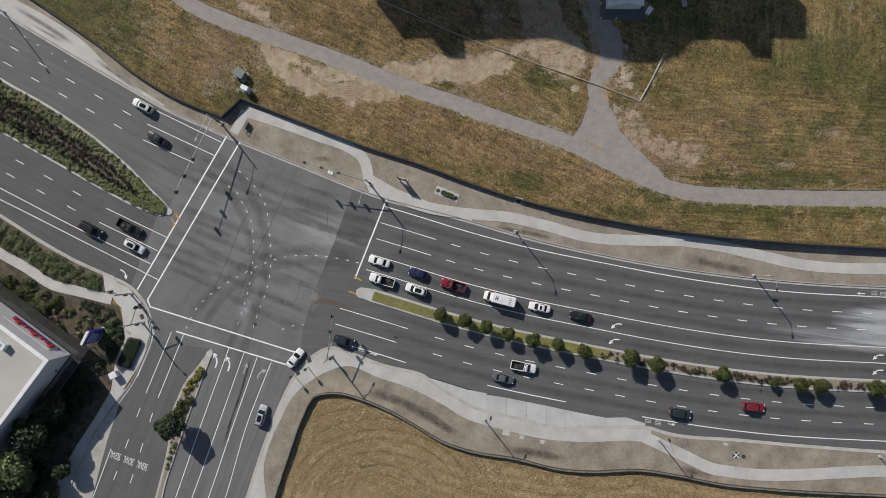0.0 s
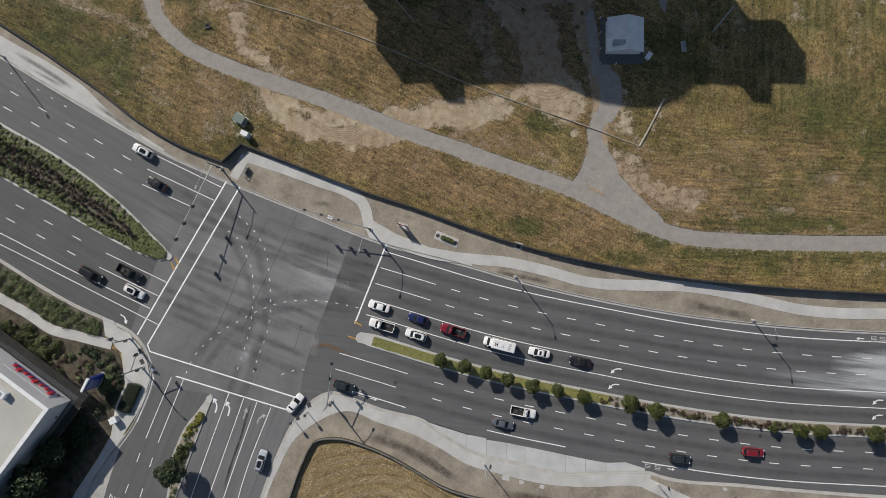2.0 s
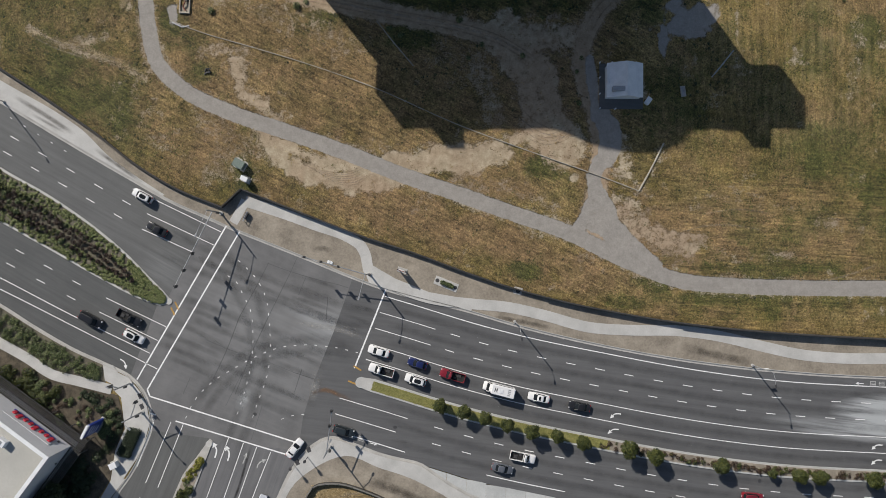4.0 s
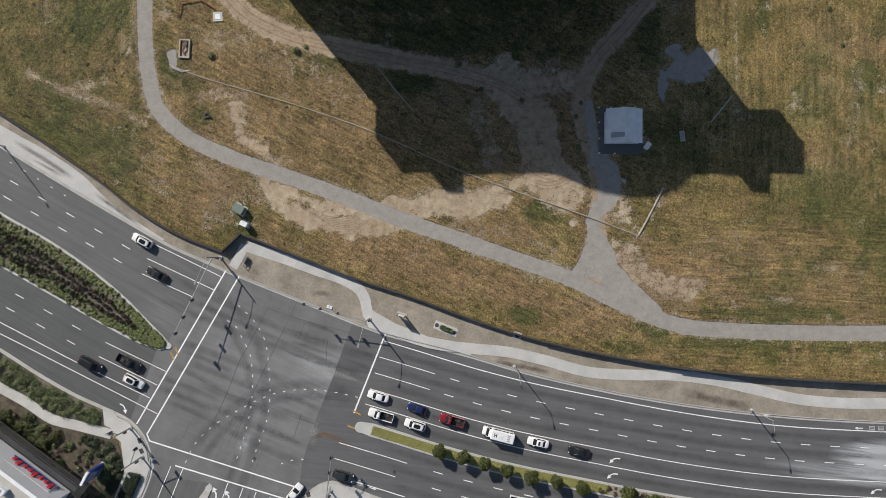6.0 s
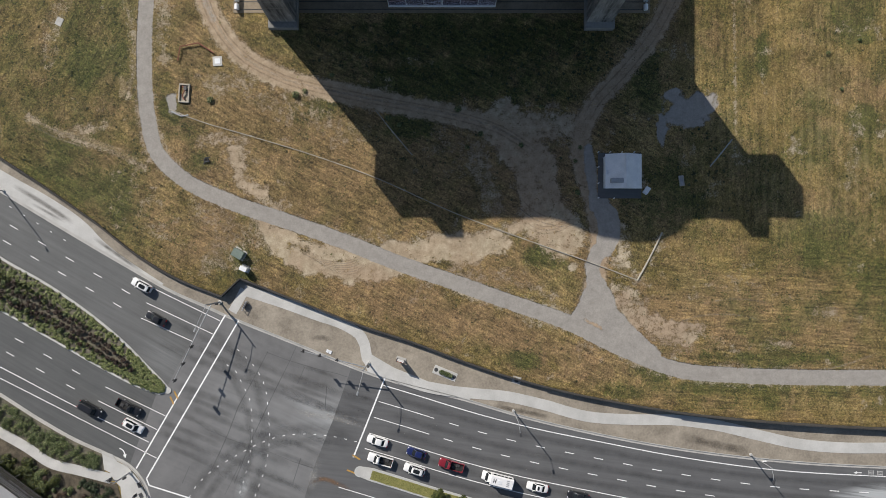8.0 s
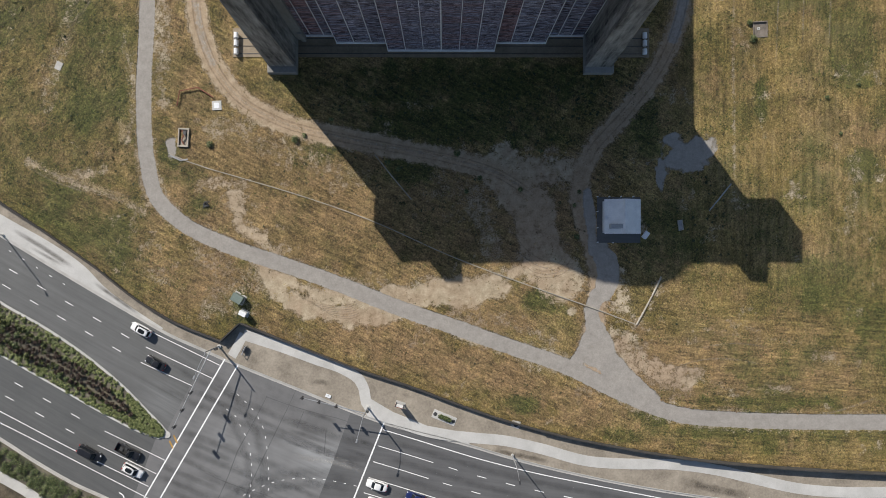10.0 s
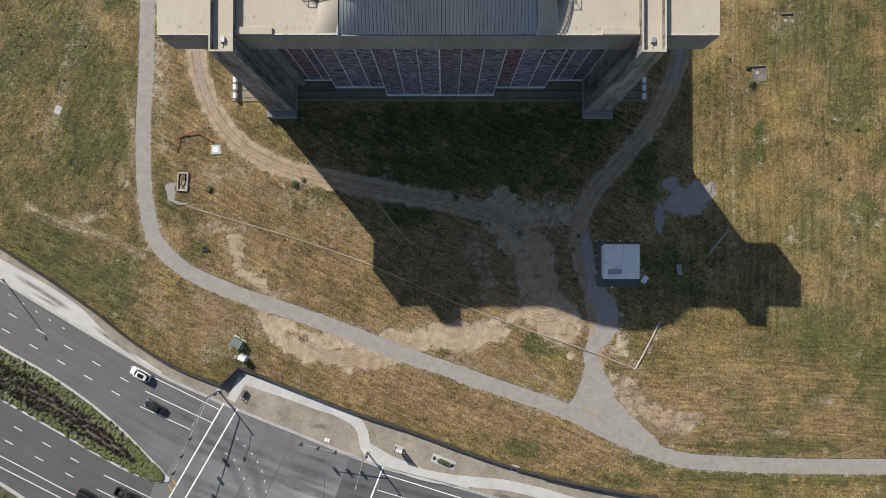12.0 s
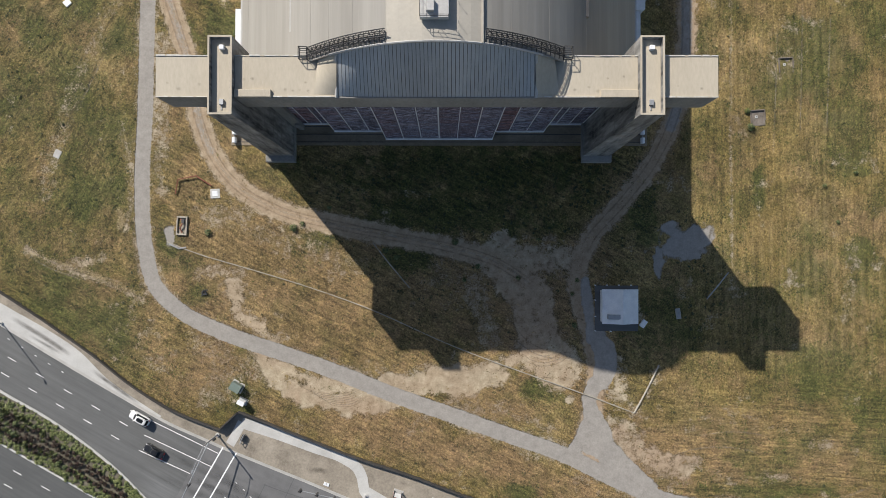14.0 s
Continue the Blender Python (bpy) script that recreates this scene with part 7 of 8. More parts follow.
cabinet("transformer", "grey-green transformer cabinet on a concrete pad", [(-45.3, 39.3)][0], (2.3, 1.7, 1.7), -30, GREEN_BOX)
cabinet("utility_cabinet", "pale utility cabinet beside the wall", [(-44.0, 36.0)][0], (1.5, 0.9, 1.9), -25, WHITE)
cabinet("corner_cabinet", "pale green utility cabinet on the pavement", [(-72.4, -26.7)][0], (1.5, 1.2, 1.5), 25, WHITE)


def flush_pad(name, label, category, place, size, turn, material, z, lids):
    t = thing(name, label, category, at=pose(place[0], place[1], z, 0, 0, turn))
    part("pad", boxes((-size[0] / 2, size[0] / 2, -size[1] / 2, size[1] / 2, -0.2, 0.12), bevel=0.03), material, t)
    for x, y, r in lids:
        part("lid", tube(bmesh.new(), (x, y, 0.1), (x, y, 0.15), r, sides=14), STEEL_DARK, t)
    return t


pl = flush_pad("planter", "pale concrete planter pad with a shrub and two lids", "planter", [(0.2, 13.0)][0], (5.4, 1.9), -22, CONCRETE, 0.1, ((-2.1, 0, 0.45), (2.2, 0, 0.4)))
ob = new("shrub", leaves("shrub", [(x * 0.45, 0, 0.35, 0.55, 0.7) for x in range(-2, 4)], 900, 0.12, LEAF_SHRUB, 60))
ob.parent = pl
flush_pad("wall_inlet", "square concrete pad with a round lid", "utility pad", [(16.0, 11.5)][0], (1.9, 1.6), -15, CONCRETE_OLD, 0.1, ((0, 0, 0.5),))
for p, s in zip([(13.3, -39.3), (16.7, -40.3), (21.2, -41.3), (61.3, -41.7)],((1.6, 1.2), (1.0, 0.8), (1.0, 0.8), (0.9, 0.6))):
    flush_pad("utility_cover", "small pale utility cover set in the verge", "utility cover", p, s, -12, CONCRETE, 0.06, ())
flush_pad("round_lid", "round tan manhole cover in the verge", "utility cover", [(65.2, -44.4)][0], (0.6, 0.6), 0, CONCRETE_OLD, 0.06, ((0, 0, 0.45),))
sm = thing("survey_mark", "black and white survey cross on the verge", "survey mark", at=pose(*[(63.6, -44.1)][0], 0.14))
part("panel", boxes((-0.65, 0.65, -0.65, 0.65, 0, 0.02)), STEEL_DARK, sm)
for a in (45, 135):
    part("stripe", boxes((-0.85, 0.85, -0.1, 0.1, 0.02, 0.026 + a * 0.00004)), WHITE, sm).matrix_basis = pose(0, 0, 0, 0, 0, a)
pad_a = flush_pad("square_pad", "pale square manhole pad in the dry field", "utility pad", [(-50.5, 82.1)][0], (2.1, 2.1), 3, CONCRETE, 0.12, ())
part("cover", boxes((-0.6, 0.6, -0.6, 0.6, 0.12, 0.2), bevel=0.03), WHITE, pad_a, "white cover plate")
flush_pad("field_slab", "small pale slab lying in the dry grass", "slab", [(-85.8, 90.9)][0], (1.5, 1.8), -25, CONCRETE_OLD, 0.14, ())
flush_pad("field_slab", "small pale slab lying in the dry grass", "slab", [(-83.9, 124.8)][0], (1.5, 1.4), 40, WHITE, 0.2, ())
PIT_SOIL = mat("greyish_pit_soil", (0.11, 0.095, 0.08), (0.24, 0.205, 0.17), 0.5, 4, 0.95)
for p in [(70.3, 99.1), (76.6, 110.8)]:
    t = flush_pad("field_inlet", "weathered square drain inlet sunk in the grass", "drain", p, (3.3, 3.4), 4, PIT_SOIL, 0.02, ())
    for r in ((-1.65, 1.65, 1.6, 1.85), (-1.65, -1.45, -1.5, 1.59), (1.5, 1.65, -0.6, 1.59)):
        part("rim", boxes((*r, 0.0, 0.45), bevel=0.04), PIT_SOIL, t)
    part("cover", boxes((-0.62, -0.02, 0.0, 0.6, 0.12, 0.2), bevel=0.02), CONCRETE, t, "small pale cover plate")
    part("hole", boxes((-0.42, -0.22, 0.2, 0.4, 0.2, 0.206)), STEEL_DARK, t)
pit = thing("valve_pit", "open concrete valve pit with rusty pipework", "valve pit", at=pose(*[(-57.8, 74.9)][0], 0.1, 0, 0, -3))
for r in ((-1.2, 1.2, 1.75, 2.1), (-1.2, 1.2, -2.1, -1.75), (-1.2, -0.9, -1.75, 1.75), (0.9, 1.2, -1.75, 1.75)):
    part("pit_wall", boxes((*r, -0.2, 0.45), bevel=0.03), PIPE, pit)
part("pit_floor", boxes((-0.9, 0.9, -1.75, 1.75, -0.15, 0.1)), EARTH, pit)
part("pipework", tubes([(-0.4, 1.4, 0.5), (0.4, 1.2, 0.55), (0.1, 0.2, 0.6), (-0.3, -0.6, 0.5), (0.2, -1.5, 0.4)], 0.14, 6), RUSTY, pit)
part("valve", boxes((0.0, 0.7, 0.5, 1.5, 0.3, 0.7), bevel=0.08), STEEL_DARK, pit)
part("barrier_rail", tubes([(-59.2, 82.0, 0.6), (-58.6, 85.2, 0.7), (-54.6, 86.0, 0.7), (-51.2, 83.8, 0.6)], 0.14, 6), RUSTY, thing("pipe_barrier", "rusty red pipe barrier round the manhole pad", "barrier"))


def ground_pipe(name, label, points, r, material):
    t = thing(name, label, "pipe")
    part("pipe", tubes([(x, y, 0.2 + 0.03 * (i % 2)) for i, (x, y) in enumerate(points)], r, 6), material, t)
    for i, (x, y) in enumerate(points[1:-1:4]):
        part("support", boxes((x - 0.2, x + 0.2, y - 0.2, y + 0.2, 0, 0.16)), CONCRETE_OLD, t)


ground_pipe("field_pipe", "long pale pipe lying across the dry field", curve([(-61.2, 71.4), (-56.9, 69.6), (-43.0, 65.4), (-29.8, 61.4), (-16.5, 56.7), (2.3, 48.4), (21.2, 41.4), (33.7, 37.0), (42.7, 33.6)], 4.0), 0.12, PIPE)
ground_pipe("branch_pipe", "pale pipe lying beside the track", curve([(42.7, 33.6), (45.5, 38.7), (48.2, 44.2)], 4.0), 0.2, PIPE)
ground_pipe("loose_pole", "tan wooden pole lying in the grass", [(-15.3, 71.2), (-11.5, 66.4), (-7.1, 61.2)], 0.14, PIPE)
ground_pipe("loose_pipe", "grey pipe lying in the grass", [(63.7, 64.8), (61.3, 61.8), (58.8, 58.8)], 0.16, STEEL)
ground_pipe("short_pipe", "short pale pipe lying by the trail", [(-60.7, 70.9), (-58.4, 69.8), (-56.9, 70.1)], 0.18, STEEL)
debris = thing("scrap_pile", "dark scrap heap beside the bare patch", "scrap", at=pose(*[(-53.0, 60.1)][0], 0.1))
for i in range(6):
    part("scrap_piece", boxes((-0.5, 0.5, -0.12, 0.12, 0, 0.2 + 0.05 * i), bevel=0.02), STEEL_DARK, debris).matrix_basis = pose(random.uniform(-0.8, 0.8), random.uniform(-1, 1), 0.02 * i, 0, 8, 60 * i)


def tank(name, label, place, turn):
    t = thing(name, label, "tank", at=pose(place[0], place[1], 0.25, 0, 0, turn))
    for y in (-1.7, 0.2, 1.9):
        part("tank_body", tube(bmesh.new(), (0, y - 0.6, 0.75), (0, y + 0.6, 0.75), 0.5 if y else 0.4, sides=12), WHITE, t)
        part("cradle", boxes((-0.4, 0.4, y - 0.4, y + 0.4, 0, 0.35)), CONCRETE_OLD, t)
    part("pipe", tube(bmesh.new(), (0, -1.6, 0.8), (0, 1.9, 0.8), 0.12, sides=6), STEEL, t)


tank("door_drive", "white door drive unit on the end of the track", (-46.0, 95.6), 0)
tank("door_drive", "white door drive unit on the end of the track", (44.4, 95.6), 0)
# rail, bike rack, sign board on the north verge
for p in [(-25.7, 17.8), (-25.2, 17.6)]:
    flush_pad("valve_box", "small pale valve box by the rail", "utility cover", p, (0.7, 0.7), -20, WHITE, 0.2, ())
rack = thing("pavement_rack", "grey metal frame rack beside the footpath", "rack", at=pose(*[(-44.0, 27.8)][0], 0.14, 0, 0, 65))
for x in (-1.1, 1.1):
    part("upright", tube(bmesh.new(), (x, 0, 0), (x, 0, 1.1), 0.07, sides=6), STEEL, rack)
for z in (0.5, 1.1):
    part("bar", tube(bmesh.new(), (-1.1, 0, z), (1.1, 0, z), 0.07, sides=6), STEEL, rack)
part("box", boxes((-0.5, 0.9, -0.3, 0.3, 0.2, 0.8), bevel=0.05), STEEL_DARK, rack)
bs = thing("pylon_sign", "brown two-post sign board with a white back", "sign", at=pose(*[(-9.5, 16.0)][0], 0.13, 0, 0, -18))
for x in (-0.85, 0.85):
    part("post", boxes((x - 0.12, x + 0.12, -0.12, 0.12, 0, 3.5), bevel=0.03), STEEL_DARK, bs)
part("panel", boxes((-1.05, 1.05, -0.1, 0.02, 1.0, 3.4), bevel=0.02), RUSTY, bs, "dark brown panel")
part("back_sheet", boxes((-1.0, 1.0, 0.03, 0.09, 1.05, 3.35)), WHITE, bs, "white back sheet")
part("footing", boxes((-1.1, 1.1, -0.55, 0.55, -0.1, 0.12)), CONCRETE_OLD, bs)
# tactile pads and ramp panels on the corners; (-67.2, -11.8) is a signal head's shadow, drawn dark
for p in [(-30.0, -23.5), (-32.5, -26.3), (-67.2, -11.8), (-66.8, -14.1)]:
    flush_pad("tactile_shadow_pad", "dark square in the corner ramp, for tactile pads and a signal's shadow", "tactile pad", p, (0.9, 1.2), 25, STEEL_DARK, 0.06, ())


def lamp_post(place, toward, height=9.2, reach=2.4, sign=False):
    t = thing("street_lamp", "grey street lamp with a short arm over the road", "street lamp", "street lamps along the road", at=pose(place[0], place[1], 0.12, 0, 0, toward))
    part("footing", tube(bmesh.new(), (0, 0, -0.1), (0, 0, 0.35), 0.32, sides=12), CONCRETE, t)
    part("pole", tube(bmesh.new(), (0, 0, 0.3), (0, 0, height), 0.13, 0.09), STEEL, t)
    part("arm", tubes([(0, 0, height - 0.5), (reach * 0.5, 0, height - 0.05), (reach, 0, height)], 0.06, 6), STEEL, t)
    part("lamp_head", boxes((reach - 0.1, reach + 0.75, -0.19, 0.19, height - 0.1, height + 0.08), bevel=0.05), STEEL_DARK, t)
    if sign:
        part("sign_plate", boxes((-0.04, 0.0, 0.1, 1.1, 4.4, 5.0)), WHITE, t, "white and blue sign plate")


for p, a, s in ([(15.3, 4.8)][0], -80, 0), ([(67.5, -4.7)][0], -85, 1), ([(-97.9, 53.2)][0], -60, 0), ([(8.5, -36.4)][0], 75, 0), ([(46.6, -40.7)][0], 110, 0), ([(94.9, -44.3)][0], 90, 0):
    lamp_post(p, a, sign=s)


def signal_mast(place, arm_end, lum_end, heads, height=10.4):
    """A signal pole with mast arm, lamp arm and signal heads; ends are world places."""
    t = thing("traffic_signal", "grey traffic signal mast with hanging signal heads", "traffic signal", "signals at the crossing")
    x, y = place
    part("footing", tube(bmesh.new(), (x, y, 0.0), (x, y, 0.4), 0.45, sides=12), CONCRETE, t)
    part("pole", tube(bmesh.new(), (x, y, 0.3), (x, y, height), 0.19, 0.12), STEEL, t)
    a = Vector(arm_end) - Vector(place)
    part("mast_arm", tube(bmesh.new(), (x, y, 5.2), (*arm_end, 7.1), 0.13, 0.07), STEEL, t)
    part("lamp_arm", tubes([(x, y, height - 0.6), ((x + lum_end[0]) / 2, (y + lum_end[1]) / 2, height), (*lum_end, height + 0.1)], 0.06, 6), STEEL, t)
    d = (Vector(lum_end) - Vector(place)).normalized()
    part("lamp_head", boxes((-0.4, 0.4, -0.19, 0.19, -0.1, 0.1), bevel=0.04), STEEL, t).matrix_basis = pose(*lum_end, height + 0.1, 0, 0, math.degrees(math.atan2(d.y, d.x)))
    for k in heads:
        p = Vector(place) + a * k
        hd = part("signal_head", boxes((-0.18, 0.18, -0.2, 0.2, -0.75, 0.4), bevel=0.04), STEEL_DARK, t, "black signal head")
        hd.matrix_basis = pose(p.x, p.y, 5.2 + 1.9 * k, 0, 0, math.degrees(math.atan2(a.y, a.x)))
        part("backplate", boxes((-0.36, 0.36, 0.2, 0.24, -0.95, 0.6)), STEEL_DARK, hd)
    hd = part("signal_head", boxes((-0.2, 0.2, -0.2, 0.2, 2.6, 3.7), bevel=0.04), STEEL_DARK, t, "black signal head")
    hd.matrix_basis = pose(x + 0.35, y - 0.2, 0)
    return t


signal_mast((-49.6, 28.6), (-56.8, 12.4), (-51.7, 23.4), (0.55, 0.77, 0.98), 8.6)
signal_mast((-25.1, -22.6), (-23.6, -12.8), (-23.6, -18.9), (0.62, 0.95), 8.6)
signal_mast((-16.7, 15.2), (-29.9, 19.0), (-17.9, 10.4), (0.45, 0.72, 0.98), 8.6)
signal_mast((-66.7, -15.3), (-64.6, -11.4), (-65.2, -16.6), (0.95,), 8.6)
signal_mast((-69.3, -9.0), (-70.4, -8.0), (-70.6, -8.4), (0.8,), 7.0)
for p in ((-33.3, -26.7), (-30.2, -25.1)):
    t = thing("push_button_post", "short dark push button post on the corner", "post", at=pose(*p, 0.15))
    part("post", tube(bmesh.new(), (0, 0, 0), (0, 0, 3.2), 0.07, sides=8), STEEL_DARK, t)
    part("signal_box", boxes((-0.25, 0.25, -0.25, 0.25, 2.6, 3.4), bevel=0.05), STEEL_DARK, t)


# ---- shed ----
sh = thing("shed", "small white metal-roofed shed on a dark slab", "shed")
part("slab", boxes((34.0, 43.6, 51.7, 61.8, -0.1, 0.22), bevel=0.03), ASPHALT_DARK, sh, "dark slab")
part("body", boxes((35.2, 42.6, 53.9, 60.8, 0.2, 2.9)), WHITE, sh)
bm = bmesh.new()
va = [bm.verts.new(p) for p in ((34.95, 53.6, 2.75), (39.0, 53.6, 4.5), (42.85, 53.6, 2.75), (34.95, 61.1, 2.75), (39.0, 61.1, 4.5), (42.85, 61.1, 2.75))]
bm.faces.new((va[0], va[1], va[4], va[3])), bm.faces.new((va[1], va[2], va[5], va[4])), bm.faces.new((va[0], va[2], va[1])), bm.faces.new((va[3], va[4], va[5])), bm.faces.new((va[0], va[3], va[5], va[2]))
shr = part("roof", bm, WHITE, sh, "pale blue-white sheet metal roof")
part("ridge_vent", boxes((38.8, 39.2, 57.0, 61.0, 4.3, 4.75), bevel=0.04), WHITE, shr)
part("roof_hatch", boxes((35.9, 38.5, 54.7, 55.7, 3.0, 4.42), bevel=0.03), STEEL, shr)
part("roof_box", boxes((35.0, 35.5, 56.6, 57.5, 2.95, 3.25), bevel=0.03), WHITE, shr)
for x, y in ((34.0, 51.8), (34.0, 61.9), (36.6, 61.9), (39.2, 61.9), (41.9, 61.9), (34.0, 55.0), (34.0, 58.6), (37.4, 51.7)):
    part("bollard", tube(bmesh.new(), (x, y, 0.1), (x, y, 1.1), 0.12, sides=8), WHITE, sh)
wb = thing("white_panel_box", "tilted white panel box beside the shed", "box", at=pose(44.6, 53.4, 0.15, 0, 0, 55))
part("body", boxes((-0.8, 0.8, -0.5, 0.5, 0, 0.7), bevel=0.04), WHITE, wb)
part("lid", boxes((-0.85, 0.85, -0.55, 0.55, 0.7, 0.78)), WHITE, wb)
crt = thing("valve_crate", "small grey valve crate in the weeds", "crate", at=pose(52.4, 55.6, 0.1, 0, 0, 8))
for r in ((-0.5, 0.5, 1.0, 1.15), (-0.5, 0.5, -1.15, -1.0), (-0.5, -0.35, -1.0, 1.0), (0.35, 0.5, -1.0, 1.0)):
    part("side", boxes((*r, 0, 0.5)), CONCRETE_OLD, crt)
part("base", boxes((-0.34, 0.34, -0.98, 0.98, 0, 0.2)), STEEL, crt)



# ---- vehicles ----
def hull(r, f, w, tops, z0=0.26):
    """A rounded body from r to f along x; tops: x and top height of the shell."""
    rings = []
    xs, zs = [p[0] for p in tops], [p[1] for p in tops]
    for u in (-1, -0.985, -0.95, -0.88, -0.75, -0.55, -0.3, 0, 0.3, 0.55, 0.72, 0.85, 0.93, 0.975, 0.995, 1):
        x = (r + f) / 2 + u * (f - r) / 2
        k = w * (1 - 0.14 * abs(u) ** 5 - 0.22 * abs(u) ** 26)
        h = float(np.interp(x, xs, zs))
        ring = []
        for a in np.linspace(-0.08, math.pi + 0.08, 15):
            c, q = math.cos(a), math.sin(a)
            y = k * math.copysign(abs(c) ** 0.42, c)
            z = z0 + 0.16 + (h - z0 - 0.16) * max(q, 0) ** 0.5 if q > 0 else z0
            ring.append((x, y, z))
        rings.append(ring)
    return loft(rings)


def rounded(x0, x1, w, z, n=28, power=4.6):
    """A rounded oblong ring."""
    out = []
    for a in np.linspace(0, math.tau, n + 1)[:-1]:
        c, q = math.cos(a), math.sin(a)
        out.append(((x0 + x1) / 2 + (x1 - x0) / 2 * math.copysign(abs(c) ** (2 / power), c), w * math.copysign(abs(q) ** (2 / power), q), z))
    return out


def cabin(x0, x1, t0, t1, w, tw, z0, z1):
    """Glasshouse: rounded base from x0 to x1, top from t0 to t1."""
    return loft([rounded(x0 + (t0 - x0) * k, x1 + (t1 - x1) * k, w + (tw - w) * k ** 1.6, z0 + (z1 - z0) * k) for k in (0, 0.35, 0.7, 1.0)])


def roof_skin(t0, t1, w, z):
    """A domed roof panel."""
    return loft([rounded(t0 + d, t1 - d, w - d * 0.8, z + h) for d, h in ((0.0, -0.05), (-0.02, 0.0), (0.12, 0.045), (0.34, 0.07), (0.62, 0.08))])


def vehicle(kind, colour, label, place, way, name="car", sunroof=False):
    at = pose(place[0], place[1], 0.012, 0, 0, math.degrees(math.atan2(way[1], way[0])))
    c = thing(name, label, {"pickup": "pickup truck", "bus": "shuttle bus"}.get(kind, "car"), "vehicles on the road", at=at)
    L, W = {"sedan": (4.75, 0.92), "suv": (4.75, 0.95), "pickup": (5.6, 0.99), "bus": (6.9, 1.08), "hatch": (4.3, 0.9), "large": (5.5, 1.02)}[kind]
    f, r = L / 2, -L / 2
    if kind in ("sedan", "hatch"):
        part("body", hull(r, f, W, [(r, 0.86), (r + 0.2, 0.99), (r + 1.0, 1.03), (0.6, 1.0), (f - 1.3, 0.97), (f - 0.5, 0.86), (f - 0.1, 0.72), (f, 0.62)]), colour, c, smooth=True)
        glass = (r + (0.62 if kind == "sedan" else 0.22), f - 1.12, r + (1.42 if kind == "sedan" else 0.85), f - 2.02, 1.43)
    elif kind in ("suv", "large"):
        part("body", hull(r, f, W, [(r, 0.95), (r + 0.15, 1.1), (0, 1.12), (f - 1.2, 1.09), (f - 0.4, 0.99), (f - 0.1, 0.84), (f, 0.7)]), colour, c, smooth=True)
        glass = (r + 0.12, f - 1.08, r + 0.55, f - 1.85, 1.68 if kind == "suv" else 1.86)
    elif kind == "pickup":
        part("body", hull(0.15, f, W, [(0.15, 1.14), (f - 1.5, 1.14), (f - 0.5, 1.07), (f - 0.1, 0.94), (f, 0.8)]), colour, c, smooth=True)
        part("bed_front", boxes((0.1, 0.22, -W + 0.12, W - 0.12, 0.45, 1.2), bevel=0.03), colour, c)
        for y0, y1 in ((-W + 0.02, -W + 0.15), (W - 0.15, W - 0.02)):
            part("bed_side", boxes((r, 0.2, y0, y1, 0.42, 1.16), bevel=0.05), colour, c)
        part("tailgate", boxes((r - 0.02, r + 0.09, -W + 0.16, W - 0.16, 0.45, 1.14), bevel=0.03), colour, c)
        part("bed_floor", boxes((r + 0.09, 0.12, -W + 0.15, W - 0.15, 0.45, 0.62)), RUBBER, c, "black bed liner")
        part("bed_load", boxes((-1.9, -1.1, -0.6, 0.1, 0.62, 0.8), (-0.9, -0.3, 0.1, 0.6, 0.62, 0.78), bevel=0.05), STEEL_DARK, c, "dark load in the bed")
        glass = (0.14, f - 1.32, 0.3, f - 2.1, 1.78)
    else:
        part("body", hull(f - 2.3, f, W - 0.08, [(f - 2.3, 1.3), (f - 0.9, 1.2), (f - 0.3, 1.02), (f, 0.8)]), colour, c, smooth=True)
        part("passenger_box", boxes((r, f - 1.75, -W, W, 0.5, 2.75), bevel=0.14), colour, c)
        for i in range(5):
            for y in (-W - 0.01, W - 0.01):
                part("side_window", boxes((r + 0.5 + i * 0.85, r + 1.2 + i * 0.85, y, y + 0.02, 1.5, 2.2)), GLASS_CAR, c)
        part("roof_hatch", boxes((-0.85, 0.0, -0.42, 0.42, 2.75, 2.82), bevel=0.03), WHITE, c)
        for x0, x1, y0, y1 in ((0.4, 0.56, -0.45, 0.45), (0.86, 1.02, -0.45, 0.45), (0.56, 0.86, -0.1, 0.1)):
            part("roof_mark", boxes((x0, x1, y0, y1, 2.75, 2.765)), STEEL_DARK, c, "plain dark roof mark")
        for i in range(4):
            part("roof_bar", boxes((-2.5, -1.9, -0.72 + 0.38 * i, -0.52 + 0.38 * i, 2.75, 2.765)), STEEL, c)
        glass = (f - 2.1, f - 0.75, f - 2.1, f - 1.35, 1.95)
    x0, x1, t0, t1, zt = glass
    zb = 1.08 if kind in ("suv", "pickup", "large") else (1.2 if kind == "bus" else 0.94)
    part("glasshouse", cabin(x0, x1, t0, t1, W - 0.1, W - 0.25, zb - 0.06, zt), GLASS_CAR, c, "dark tinted windows", smooth=True)
    roof = part("roof", roof_skin(t0 - 0.06, t1 + 0.06, W - 0.22, zt - 0.01), colour, c, smooth=True)
    if sunroof:
        part("sunroof", loft([rounded(t0 + 0.55, t1 - 0.3, 0.44, zt + 0.02), rounded(t0 + 0.55, t1 - 0.3, 0.44, zt + 0.085)]), GLASS_CAR, roof, "dark glass sunroof")
    if kind in ("suv", "large"):
        for y in (-(W - 0.34), W - 0.34):
            part("roof_rail", tubes([(t0 + 0.15, y, zt + 0.03), (t0 + 0.3, y, zt + 0.12), (t1 - 0.35, y, zt + 0.12), (t1 - 0.2, y, zt + 0.03)], 0.025, 5), STEEL_DARK, roof)
